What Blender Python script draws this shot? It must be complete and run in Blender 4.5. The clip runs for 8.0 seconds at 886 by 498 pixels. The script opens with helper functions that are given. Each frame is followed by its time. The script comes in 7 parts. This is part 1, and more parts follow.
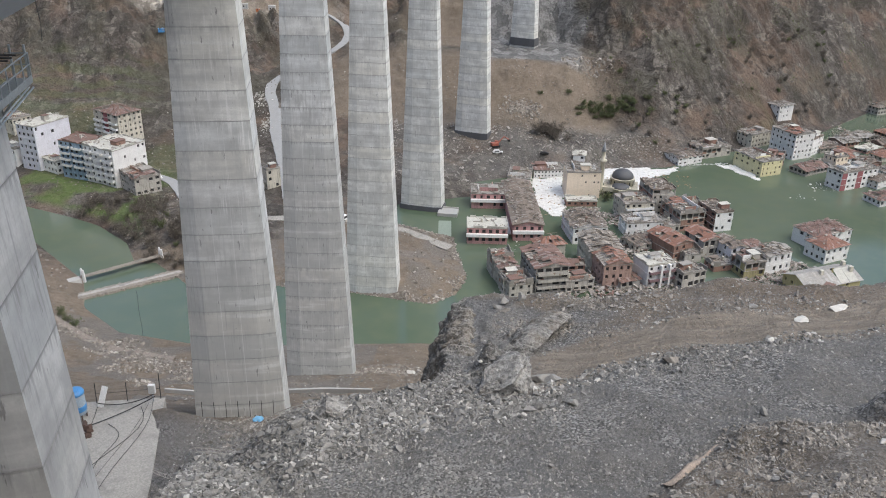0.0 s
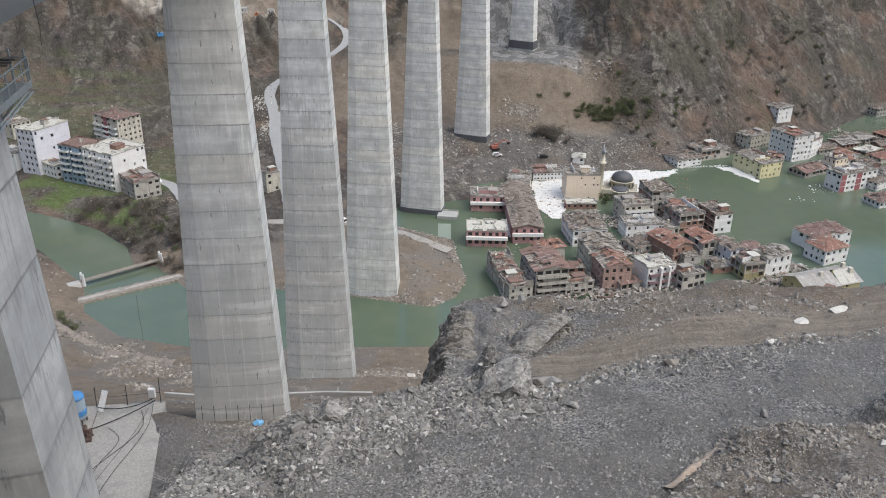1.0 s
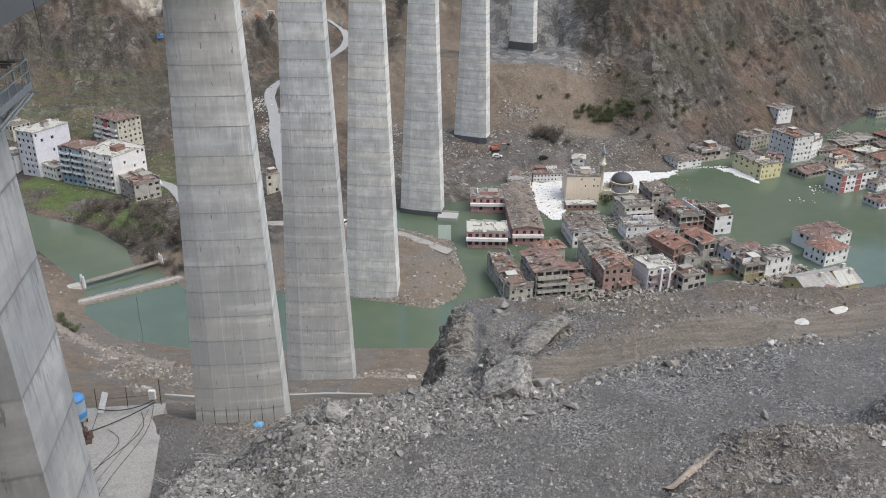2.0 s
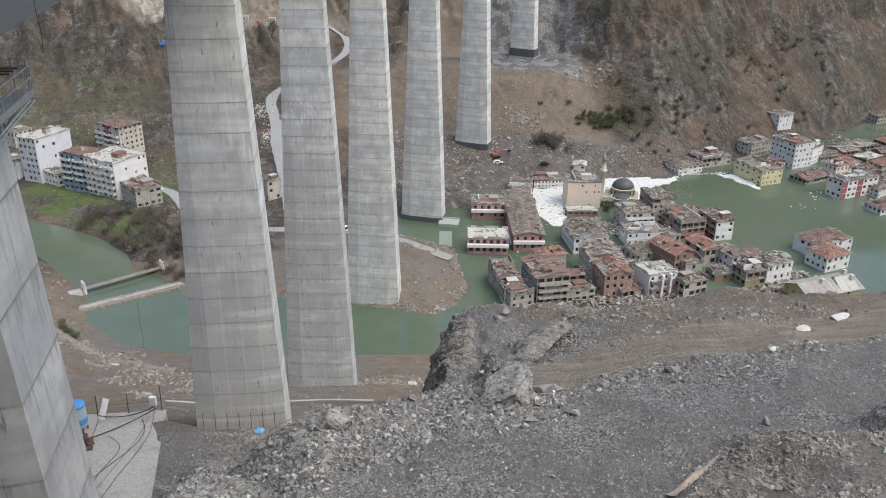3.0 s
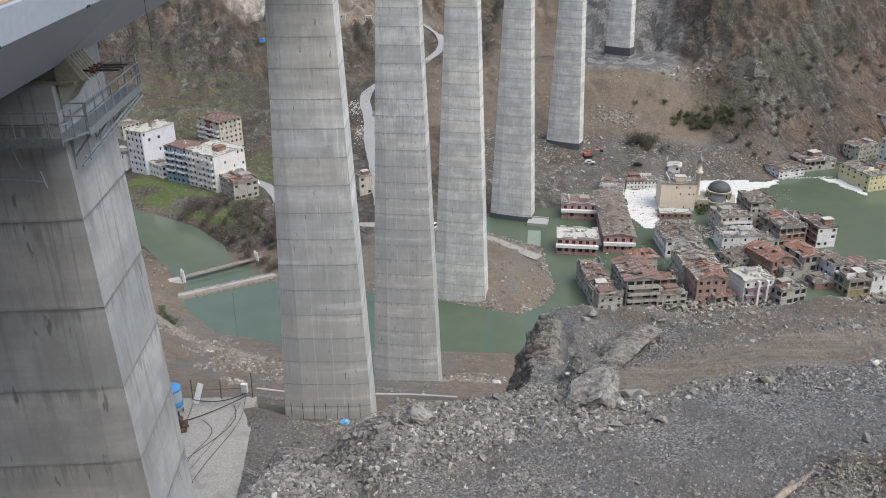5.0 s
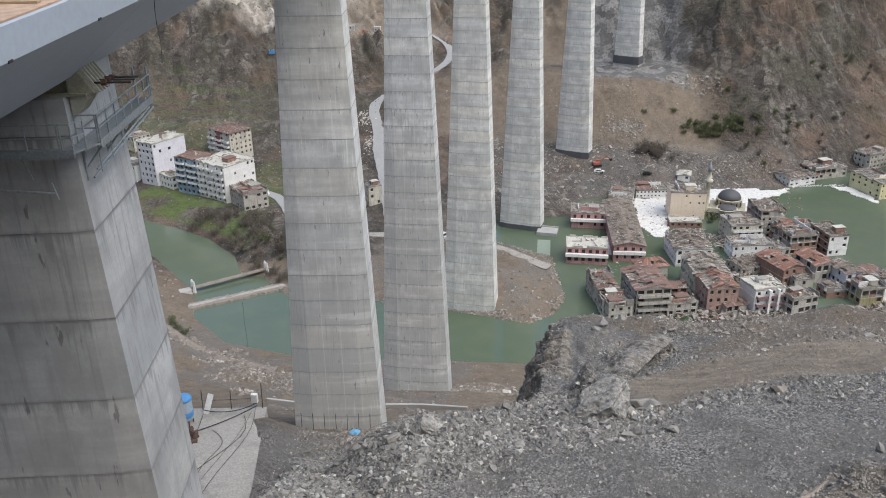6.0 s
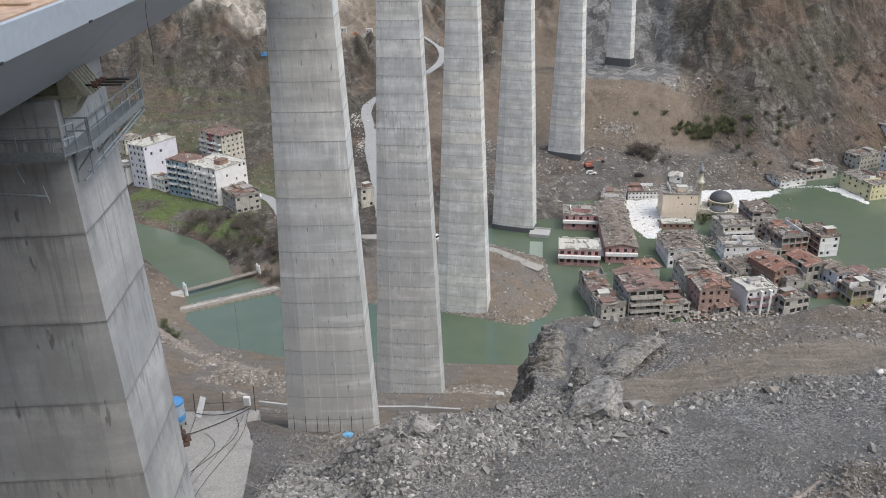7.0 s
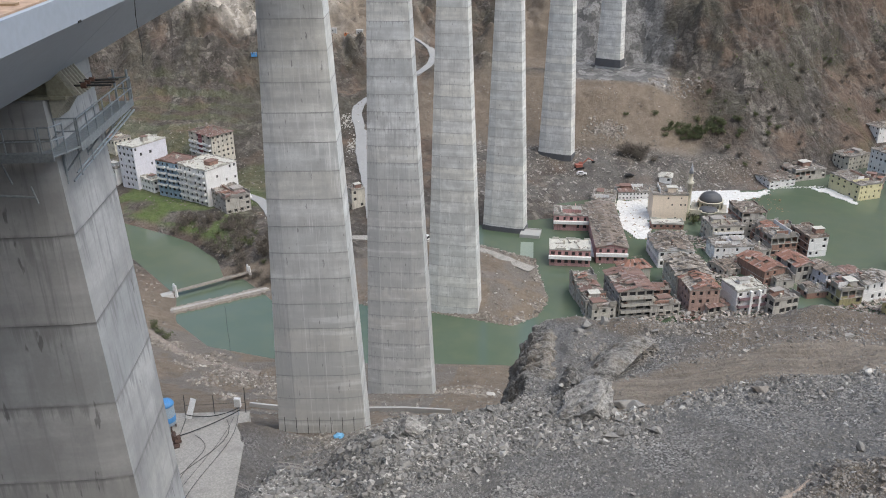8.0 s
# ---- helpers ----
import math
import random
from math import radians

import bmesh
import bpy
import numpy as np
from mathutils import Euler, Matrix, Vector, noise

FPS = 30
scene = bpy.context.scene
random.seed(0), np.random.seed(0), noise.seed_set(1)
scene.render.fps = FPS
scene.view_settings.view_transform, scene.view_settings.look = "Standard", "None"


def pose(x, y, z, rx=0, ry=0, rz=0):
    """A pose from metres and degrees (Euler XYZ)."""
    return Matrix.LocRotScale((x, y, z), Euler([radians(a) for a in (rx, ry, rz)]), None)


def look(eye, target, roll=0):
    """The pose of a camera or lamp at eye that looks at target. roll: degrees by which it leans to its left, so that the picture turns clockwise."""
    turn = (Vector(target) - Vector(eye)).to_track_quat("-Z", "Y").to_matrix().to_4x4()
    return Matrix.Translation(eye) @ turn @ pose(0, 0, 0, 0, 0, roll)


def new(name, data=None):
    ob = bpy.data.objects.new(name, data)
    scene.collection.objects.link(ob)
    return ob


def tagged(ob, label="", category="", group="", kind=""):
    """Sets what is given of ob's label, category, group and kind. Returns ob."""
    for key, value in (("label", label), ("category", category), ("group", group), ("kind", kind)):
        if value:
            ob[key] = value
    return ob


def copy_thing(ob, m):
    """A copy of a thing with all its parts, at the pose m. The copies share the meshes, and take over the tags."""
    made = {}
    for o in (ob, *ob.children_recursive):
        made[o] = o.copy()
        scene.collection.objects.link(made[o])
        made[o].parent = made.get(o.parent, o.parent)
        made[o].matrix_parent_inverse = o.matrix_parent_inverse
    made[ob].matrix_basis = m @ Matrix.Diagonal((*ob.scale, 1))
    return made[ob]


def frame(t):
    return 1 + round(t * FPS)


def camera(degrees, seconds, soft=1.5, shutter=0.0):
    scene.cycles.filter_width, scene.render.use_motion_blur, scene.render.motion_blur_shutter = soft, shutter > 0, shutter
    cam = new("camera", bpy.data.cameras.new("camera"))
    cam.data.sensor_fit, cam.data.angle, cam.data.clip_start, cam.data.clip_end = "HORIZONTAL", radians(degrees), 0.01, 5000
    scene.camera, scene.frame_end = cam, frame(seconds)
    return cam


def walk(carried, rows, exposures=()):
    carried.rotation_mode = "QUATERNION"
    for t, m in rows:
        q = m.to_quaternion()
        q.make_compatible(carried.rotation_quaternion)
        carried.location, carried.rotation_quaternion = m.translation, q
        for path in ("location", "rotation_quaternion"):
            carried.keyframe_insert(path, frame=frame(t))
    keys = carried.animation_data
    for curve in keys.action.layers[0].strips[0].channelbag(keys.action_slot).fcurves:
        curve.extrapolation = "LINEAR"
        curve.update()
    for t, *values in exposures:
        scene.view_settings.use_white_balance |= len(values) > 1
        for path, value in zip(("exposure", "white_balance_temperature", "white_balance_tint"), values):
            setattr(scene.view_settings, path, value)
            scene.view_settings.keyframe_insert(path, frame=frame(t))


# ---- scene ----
# ---- camera: it stands on the hillside above the viaduct and turns ----
EYE = (0.0, 0.0, 145.0)
cam = camera(55.82, 8.0, soft=1.0)
TURNS = [
    (0, 64.897, -1.051, 0.492),
    (0.5, 64.866, -1.028, 0.475),
    (1, 65.098, -0.879, 0.393),
    (1.5, 65.118, -0.845, 0.338),
    (1.7, 65.116, -0.820, 0.363),
    (2.8, 65.595, -0.792, 0.373),
    (3, 65.618, -0.777, 0.432),
    (3.5, 65.677, -0.629, 0.612),
    (3.7, 65.665, -0.555, 1.112),
    (3.8, 65.656, -0.286, 1.839),
    (4, 65.573, -0.154, 2.727),
    (4.2, 65.534, 0.021, 3.820),
    (4.5, 65.466, 0.169, 5.082),
    (4.7, 65.429, 0.172, 5.757),
    (5, 65.463, 0.268, 6.572),
    (5.2, 65.569, 0.391, 6.947),
    (6.3, 66.246, 0.808, 6.955),
    (6.5, 66.265, 0.747, 6.739),
    (7, 66.261, 0.672, 6.543),
    (7.5, 66.315, 0.602, 6.482),
    (8, 66.302, 0.491, 5.936),
]
walk(cam, [(t, pose(*EYE, rx, ry, rz)) for t, rx, ry, rz in TURNS], exposures=[(0.0, 0.80, 6600, 7), (8.0, 0.80, 6600, 7)])

# ---- world, sun, exposure: overcast ----
world = bpy.data.worlds.new("overcast_sky")
scene.world = world
world.use_nodes = True
wn = world.node_tree.nodes
sky = wn.new("ShaderNodeTexSky")
sky.sky_type, sky.sun_disc = "NISHITA", False
sky.sun_elevation, sky.sun_rotation = radians(61), radians(118)
sky.air_density, sky.dust_density, sky.ozone_density = 1.0, 3.0, 1.0
wn["Background"].inputs["Strength"].default_value = 0.15
world.node_tree.links.new(sky.outputs[0], wn["Background"].inputs["Color"])
sun_lamp = bpy.data.lights.new("sun", "SUN")
sun_lamp.energy, sun_lamp.angle, sun_lamp.color = 1.08, radians(60), (1.0, 0.97, 0.92)
sun = new("sun", sun_lamp)
sun.matrix_world = look((212, -113, 430), (0, 0, 0))

# ---- materials ----


def mat(name, rough=0.85, metal=0.0):
    m = bpy.data.materials.new(name)
    m.use_nodes = True
    b = m.node_tree.nodes["Principled BSDF"]
    b.inputs["Roughness"].default_value, b.inputs["Metallic"].default_value = rough, metal
    return m, m.node_tree.nodes, m.node_tree.links, b


def node(nodes, kind, **values):
    n = nodes.new(kind)
    for key, value in values.items():
        n.inputs[key.replace("_", " ")].default_value = value
    return n


def mix(m, fac, a, b, blend="MIX"):
    """A colour mix; fac, a and b are sockets or values."""
    n = m.node_tree.nodes.new("ShaderNodeMix")
    n.data_type, n.blend_type = "RGBA", blend
    for socket, value in ((n.inputs[0], fac), (n.inputs[6], a), (n.inputs[7], b)):
        if isinstance(value, bpy.types.NodeSocket):
            m.node_tree.links.new(value, socket)
        elif isinstance(value, tuple):
            socket.default_value = (*value, 1)
        else:
            socket.default_value = value
    return n.outputs[2]


def ramp(m, fac, low, high, a=0.0, b=1.0):
    n = m.node_tree.nodes.new("ShaderNodeMapRange")
    m.node_tree.links.new(fac, n.inputs[0])
    n.inputs[1].default_value, n.inputs[2].default_value = low, high
    n.inputs[3].default_value, n.inputs[4].default_value = a, b
    return n.outputs[0]


def coords(m, scale=(1, 1, 1), world_space=False):
    nodes, links = m.node_tree.nodes, m.node_tree.links
    src = nodes.new("ShaderNodeNewGeometry").outputs["Position"] if world_space else nodes.new("ShaderNodeTexCoord").outputs["Object"]
    mp = nodes.new("ShaderNodeMapping")
    mp.inputs["Scale"].default_value = scale
    links.new(src, mp.inputs["Vector"])
    return mp.outputs[0]


def noise_of(m, vec, scale, detail=4.0, rough=0.55):
    n = node(m.node_tree.nodes, "ShaderNodeTexNoise", Scale=scale, Detail=detail, Roughness=rough)
    m.node_tree.links.new(vec, n.inputs["Vector"])
    return n.outputs["Fac"]


def bump(m, b, height, strength=0.4, distance=0.05):
    n = node(m.node_tree.nodes, "ShaderNodeBump", Strength=strength, Distance=distance)
    m.node_tree.links.new(height, n.inputs["Height"])
    m.node_tree.links.new(n.outputs[0], b.inputs["Normal"])


def plain(name, colour, rough=0.85, metal=0.0, vary=0.25, scale=1.5, grime=0.3, world_space=True, island=0.0):
    """Paint, plaster, timber or metal with grain and dirt at two scales."""
    m, nodes, links, b = mat(name, rough, metal)
    v = coords(m, world_space=world_space)
    fine, wide = noise_of(m, v, scale * 6, 5), noise_of(m, v, scale * 0.5, 3)
    dark = tuple(c * (1 - vary) for c in colour)
    light = tuple(min(1, c * (1 + vary * 0.5)) for c in colour)
    c = mix(m, ramp(m, fine, 0.3, 0.7), dark, light)
    c = mix(m, ramp(m, wide, 0.5, 0.75, 0, grime), c, tuple(0.35 * k + 0.04 for k in colour))
    info = nodes.new("ShaderNodeObjectInfo")
    c = mix(m, ramp(m, info.outputs["Random"], 0, 1, 0.0, 0.18), c, tuple(k * 0.6 for k in colour))
    if island:
        geo = nodes.new("ShaderNodeNewGeometry")
        c = mix(m, ramp(m, geo.outputs["Random Per Island"], 0, 1, 0, island), c, tuple(k * 0.35 for k in colour))
        c = mix(m, ramp(m, geo.outputs["Random Per Island"], 0.75, 1, 0, island), c, tuple(0.3 + 0.6 * k for k in colour))
    links.new(c, b.inputs["Base Color"])
    bump(m, b, fine, 0.25, 0.03)
    return m


def concrete(name, colour, streak=0.35, world_space=False):
    """Cast concrete with rain streaks, blotches and a fine grain."""
    m, nodes, links, b = mat(name, 0.88)
    v = coords(m, world_space=world_space)
    tall = coords(m, (1.6, 1.6, 0.05), world_space)
    streaks, blotch, fine = noise_of(m, tall, 1.3, 5, 0.6), noise_of(m, v, 0.12, 4), noise_of(m, v, 5, 4)
    c = mix(m, ramp(m, blotch, 0.3, 0.7), tuple(k * 0.82 for k in colour), tuple(k * 1.1 for k in colour))
    c = mix(m, ramp(m, streaks, 0.52, 0.75, 0, streak), c, tuple(k * 0.45 for k in colour))
    c = mix(m, ramp(m, streaks, 0.25, 0.42, streak, 0), c, tuple(min(1, k * 1.45) for k in colour))
    c = mix(m, ramp(m, fine, 0.3, 0.7, 0, 0.2), c, tuple(k * 0.7 for k in colour))
    info = nodes.new("ShaderNodeObjectInfo")
    c = mix(m, ramp(m, info.outputs["Random"], 0, 1, 0.0, 0.3), c, tuple(k * 0.74 for k in colour))
    c = mix(m, ramp(m, info.outputs["Random"], 0.6, 1, 0.0, 0.25), c, (colour[0] * 0.95, colour[1] * 1.02, colour[2] * 1.12))
    links.new(c, b.inputs["Base Color"])
    bump(m, b, fine, 0.3, 0.03)
    return m



def pier_concrete(name, colour, dirt, joint=137.4, seams=0.8, lower_tone=(0, 1, 0)):
    """Cast concrete in lifts: each pour its own grey, dark wash and drips under the joints, pale seams and lime."""
    m, nodes, links, b = mat(name, 0.88)
    v = coords(m)

    def shade(k):
        return tuple(min(0.9, k * c) for c in colour)

    def math_node(op, a, value):
        n = nodes.new("ShaderNodeMath")
        n.operation = op
        links.new(a, n.inputs[0])
        if isinstance(value, bpy.types.NodeSocket):
            links.new(value, n.inputs[1])
        else:
            n.inputs[1].default_value = value
        return n.outputs[0]
    split = nodes.new("ShaderNodeSeparateXYZ")
    links.new(v, split.inputs[0])
    tone = nodes.new("ShaderNodeObjectInfo").outputs["Random"]
    blotch, fine = noise_of(m, v, 0.22, 6, 0.62), noise_of(m, v, 5, 5, 0.6)
    c = mix(m, ramp(m, blotch, 0.34, 0.66), shade(0.72), shade(1.18))
    # each pour has its own grey
    c = mix(m, ramp(m, tone, 0.5, 1, 0.0, 0.45), c, (colour[0] * 0.64, colour[1] * 0.69, colour[2] * 0.71))
    c = mix(m, ramp(m, tone, 0.4, 0, 0.0, 0.5), c, (colour[0] * 1.10, colour[1] * 1.06, colour[2] * 0.96))
    # darker and browner towards the bottom
    c = mix(m, ramp(m, split.outputs["Z"], lower_tone[0], lower_tone[1], lower_tone[2], 0.0), c, (colour[0] * 0.50, colour[1] * 0.475, colour[2] * 0.435))
    # pour lines lying flat, and clouds of damp
    bands = noise_of(m, coords(m, (0.05, 0.05, 0.5)), 1.0, 4, 0.6)
    c = mix(m, ramp(m, bands, 0.48, 0.62, 0, 0.48), c, shade(0.60))
    c = mix(m, ramp(m, bands, 0.44, 0.34, 0, 0.4), c, shade(1.25))
    cloud = noise_of(m, coords(m, (1, 1, 0.6)), 0.34, 7, 0.72)
    c = mix(m, ramp(m, cloud, 0.48, 0.62, 0, 0.38 + 2 * dirt), c, shade(0.60))
    # thin rain streaks, dark and pale, in patches
    thin = noise_of(m, coords(m, (1.0, 1.0, 0.03)), 4.2, 4, 0.6)
    patch = noise_of(m, coords(m, (1, 1, 0.5)), 0.13, 4)
    dark = math_node("MULTIPLY", ramp(m, thin, 0.54, 0.66), ramp(m, patch, 0.54 - dirt, 0.66 - dirt))
    c = mix(m, math_node("MULTIPLY", dark, 0.5), c, shade(0.45))
    lime = math_node("MULTIPLY", ramp(m, thin, 0.47, 0.36), ramp(m, patch, 0.56 - dirt, 0.44 - dirt))
    c = mix(m, math_node("MULTIPLY", lime, 0.6), c, shade(1.5))
    # wash under each joint, of uneven length
    lift = math_node("FRACT", math_node("DIVIDE", math_node("SUBTRACT", split.outputs["Z"], joint), 4.07), 0)
    run = noise_of(m, coords(m, (0.9, 0.9, 0.004)), 2.4, 5, 0.7)
    reach = math_node("ADD", lift, math_node("MULTIPLY", math_node("SUBTRACT", run, 0.5), 1.5))
    c = mix(m, ramp(m, reach, 0.88, 1.04, 0, 0.20 + 3.5 * dirt), c, shade(0.44))
    c = mix(m, math_node("MULTIPLY", ramp(m, lift, 0.955, 0.985), ramp(m, blotch, 0.35, 0.65, 0.35, 1.0)), c, shade(0.36))
    c = mix(m, math_node("MULTIPLY", ramp(m, lift, 0.035, 0.0), ramp(m, cloud, 0.4, 0.6, 0.0, 0.8)), c, shade(0.45))
    # short black drips from the tie holes
    drip = noise_of(m, coords(m, (1.25, 1.25, 0.28)), 1.7, 3, 0.6)
    c = mix(m, ramp(m, drip, 0.665, 0.71, 0, 0.75), c, shade(0.26))
    # pale formwork seams
    seam = math_node("ABSOLUTE", math_node("SUBTRACT", math_node("FRACT", math_node("DIVIDE", split.outputs["X"], 2.7), 0), 0.5), 0)
    c = mix(m, math_node("MULTIPLY", ramp(m, seam, 0.028, 0.0), ramp(m, patch, 0.35, 0.6, seams * 0.2, seams)), c, shade(1.35))
    c = mix(m, ramp(m, fine, 0.35, 0.7, 0, 0.28), c, shade(0.66))
    links.new(c, b.inputs["Base Color"])
    bump(m, b, fine, 0.3, 0.03)
    return m


POURS = []
for what, tint, dirty, lower_tone in (("near", (0.685, 0.70, 0.692), 0.04, (74, 112, 0.6)), ("stained", (0.655, 0.672, 0.667), 0.15, (78, 90, 0.45)), ("far", (0.71, 0.72, 0.70), 0.04, (0, 60, 0.12))):
    POURS.append((pier_concrete(what + "_pier_concrete", tint, dirty, seams=0.4, lower_tone=lower_tone), pier_concrete(what + "_pier_edge_concrete", tuple(0.98 * k for k in tint), dirty + 0.03, seams=0.15, lower_tone=lower_tone)))
# first pier: rain stains, and a base grey darkened for the girder's shade
M_STAINED_SHADED = pier_concrete("stained_shaded_pier_concrete", (0.45, 0.457, 0.457), 0.13, 135.95, 0.12)
M_SLAB = concrete("slab_concrete", (0.38, 0.375, 0.355), 0.3, True)
M_SLABTOP = plain("stained_slab_top", (0.36, 0.345, 0.315), 0.9, 0.0, 0.3, 0.9, 0.9)
M_FOOT = plain("bitumen_coated_concrete", (0.10, 0.105, 0.115), 0.8)
M_REBAR = plain("dusty_rebar", (0.36, 0.34, 0.31), 0.9)
M_STEEL = plain("painted_steel_girder", (0.39, 0.44, 0.505), 0.45, 0.0, 0.08, 0.6, 0.15)
M_RUST = plain("dusty_deck_plate", (0.43, 0.30, 0.21), 0.8, 0.0, 0.3, 0.5, 0.5)
M_GALV = plain("galvanised_steel", (0.38, 0.42, 0.44), 0.5, 0.5)
M_BEARING = plain("primed_bearing_steel", (0.36, 0.35, 0.26), 0.6)
M_RIB = plain("pale_primed_ribs", (0.50, 0.485, 0.40), 0.6)
M_DARK = plain("black_cable_rubber", (0.03, 0.03, 0.03), 0.7)
M_BLUE = plain("blue_tank_plastic", (0.08, 0.28, 0.58), 0.5)
M_ROAD = plain("pale_dusty_asphalt", (0.31, 0.315, 0.315), 0.9, 0.0, 0.15, 0.4, 0.25)
# near-black colour stands in for the unlit inside behind windows
M_UNLIT = plain("unlit_window_dark", (0.035, 0.035, 0.038), 0.6)
M_FOAM = plain("white_floating_debris", (0.66, 0.66, 0.64), 0.95, 0.0, 0.3, 1.2, 0.5)
M_WHITE = plain("white_plaster", (0.72, 0.72, 0.71), 0.9)
M_TIMBER = plain("weathered_timber", (0.33, 0.24, 0.15), 0.85)
M_ORANGE = plain("orange_machine_paint", (0.36, 0.12, 0.085), 0.6)
M_TARP = plain("blue_tarpaulin", (0.18, 0.45, 0.72), 0.5)


def stone_material(name, low, high, pale):
    m, nodes, links, b = mat(name, 0.92)
    v = coords(m, world_space=True)
    geo = nodes.new("ShaderNodeNewGeometry").outputs["Random Per Island"]
    obj = nodes.new("ShaderNodeObjectInfo").outputs["Random"]
    c = mix(m, geo, low, high)
    c = mix(m, ramp(m, geo, 0.86, 0.98, 0, 0.8), c, pale)
    c = mix(m, ramp(m, obj, 0, 1, 0, 0.25), c, pale)
    c = mix(m, ramp(m, noise_of(m, v, 1.6, 6, 0.7), 0.35, 0.65, 0, 0.3), c, tuple(k * 0.55 for k in low))
    c = mix(m, ramp(m, noise_of(m, v, 6, 5, 0.7), 0.5, 0.7, 0, 0.4), c, high)
    links.new(c, b.inputs["Base Color"])
    bump(m, b, noise_of(m, v, 5, 6, 0.7), 0.6, 0.12)
    return m


M_SHALE = stone_material("grey_shale_stone", (0.075, 0.074, 0.070), (0.31, 0.30, 0.28), (0.60, 0.585, 0.55))
M_BROWNSTONE = stone_material("brown_stone", (0.10, 0.09, 0.078), (0.31, 0.284, 0.252), (0.48, 0.46, 0.42))
M_PALESTONE = stone_material("pale_limestone_block", (0.40, 0.38, 0.34), (0.58, 0.56, 0.52), (0.70, 0.69, 0.66))
M_HILLSTONE = stone_material("brown_hill_rock", (0.07, 0.06, 0.05), (0.19, 0.168, 0.145), (0.28, 0.255, 0.225))
M_TIPPED = stone_material("tipped_rock", (0.12, 0.104, 0.087), (0.32, 0.285, 0.245), (0.58, 0.55, 0.50))


def leaf_material(name, low, high):
    m, nodes, links, b = mat(name, 0.9)
    c = mix(m, nodes.new("ShaderNodeNewGeometry").outputs["Random Per Island"], low, high)
    c = mix(m, ramp(m, nodes.new("ShaderNodeObjectInfo").outputs["Random"], 0, 1, 0, 0.4), c, low)
    links.new(c, b.inputs["Base Color"])
    return m


M_TWIG = leaf_material("bare_twigs", (0.085, 0.072, 0.058), (0.20, 0.175, 0.145))
M_LEAF = leaf_material("spring_leaves", (0.062, 0.078, 0.034), (0.15, 0.168, 0.075))


def wall_plaster(name, colour, stains=0.6):
    """Old plaster: rain streaks, grey dirt, and patches fallen off to the bare masonry."""
    m, nodes, links, b = mat(name, 0.92)
    v = coords(m, world_space=True)
    streaks = noise_of(m, coords(m, (1.0, 1.0, 0.12), True), 1.6, 5, 0.65)
    wide, fine = noise_of(m, v, 0.22, 5, 0.65), noise_of(m, v, 3.0, 6, 0.7)
    c = mix(m, ramp(m, fine, 0.35, 0.65), tuple(k * 0.86 for k in colour), tuple(min(1, k * 1.08) for k in colour))
    c = mix(m, ramp(m, streaks, 0.50, 0.66, 0, stains), c, tuple(0.42 * k + 0.02 for k in colour))
    c = mix(m, ramp(m, wide, 0.52, 0.64, 0, stains * 0.8), c, tuple(0.5 * k + 0.03 for k in colour))
    c = mix(m, ramp(m, noise_of(m, v, 0.55, 4, 0.6), 0.66, 0.69, 0, stains * 1.3), c, (0.25, 0.17, 0.13))
    tone = nodes.new("ShaderNodeObjectInfo").outputs["Random"]
    c = mix(m, ramp(m, tone, 0, 1, 0.0, 0.22), c, tuple(k * 0.6 for k in colour))
    links.new(c, b.inputs["Base Color"])
    bump(m, b, fine, 0.3, 0.05)
    return m

# ---- ground: one sheet, finer where it is near ----
GRID = np.random.RandomState(7).rand(256, 256)


def smooth(a, b, v):
    k = np.clip((v - a) / (b - a), 0, 1)
    return k * k * (3 - 2 * k)


def wave(x, y, size, octaves=4, gain=0.5, shift=0):
    """Fractal noise about 0, in -1..1, of features that are size metres across."""
    out, amp = np.zeros_like(x, dtype=float), 1.0
    for k in range(octaves):
        u, v = x / size * 2 ** k + 17.3 * k + shift, y / size * 2 ** k + 41.7 * k + 2 * shift
        i, j = np.floor(u).astype(int), np.floor(v).astype(int)
        fu, fv = u - i, v - j
        fu, fv = fu * fu * (3 - 2 * fu), fv * fv * (3 - 2 * fv)
        a, b = GRID[i & 255, j & 255], GRID[(i + 1) & 255, j & 255]
        c, d = GRID[i & 255, (j + 1) & 255], GRID[(i + 1) & 255, (j + 1) & 255]
        out += amp * (2 * ((a * (1 - fu) + b * fu) * (1 - fv) + (c * (1 - fu) + d * fu) * fv) - 1)
        amp *= gain
    return out


def crag(x, y, size, octaves=4, shift=0):
    """Ridged noise, 0..1, sharp along its crests."""
    out, amp = np.zeros_like(x, dtype=float), 0.5
    for k in range(octaves):
        out += amp * (1 - np.abs(wave(x, y, size / 2 ** k, 1, 0.5, shift + 9 * k)))
        amp *= 0.5
    return out


# the waterline, as a closed outline on the level of the lake
FAR_SHORE = [(-300, 420), (-230, 375), (-192, 348), (-161, 334), (-147, 326), (-129, 309), (-119, 290), (-112, 292), (-99, 279), (-93, 272), (-63, 275)]
SPIT = [(-31, 270), (-16, 266), (-4, 263), (5, 271), (9, 285), (5, 310), (4, 321), (-20, 334), (-34, 338), (-21, 358), (12, 369)]
NORTH_SHORE = [(14, 388), (44, 402), (74, 410), (116, 416), (157, 443), (221, 481), (292, 548), (420, 640), (640, 700), (640, 200), (168, 235)]
SOUTH_SHORE = [(100, 232), (30, 234), (-7, 236), (-24, 235), (-52, 233), (-82, 233), (-107, 239), (-125, 255), (-133, 275), (-155, 297), (-174, 316), (-240, 352), (-320, 390)]
OUTLINE = FAR_SHORE + SPIT + NORTH_SHORE + SOUTH_SHORE


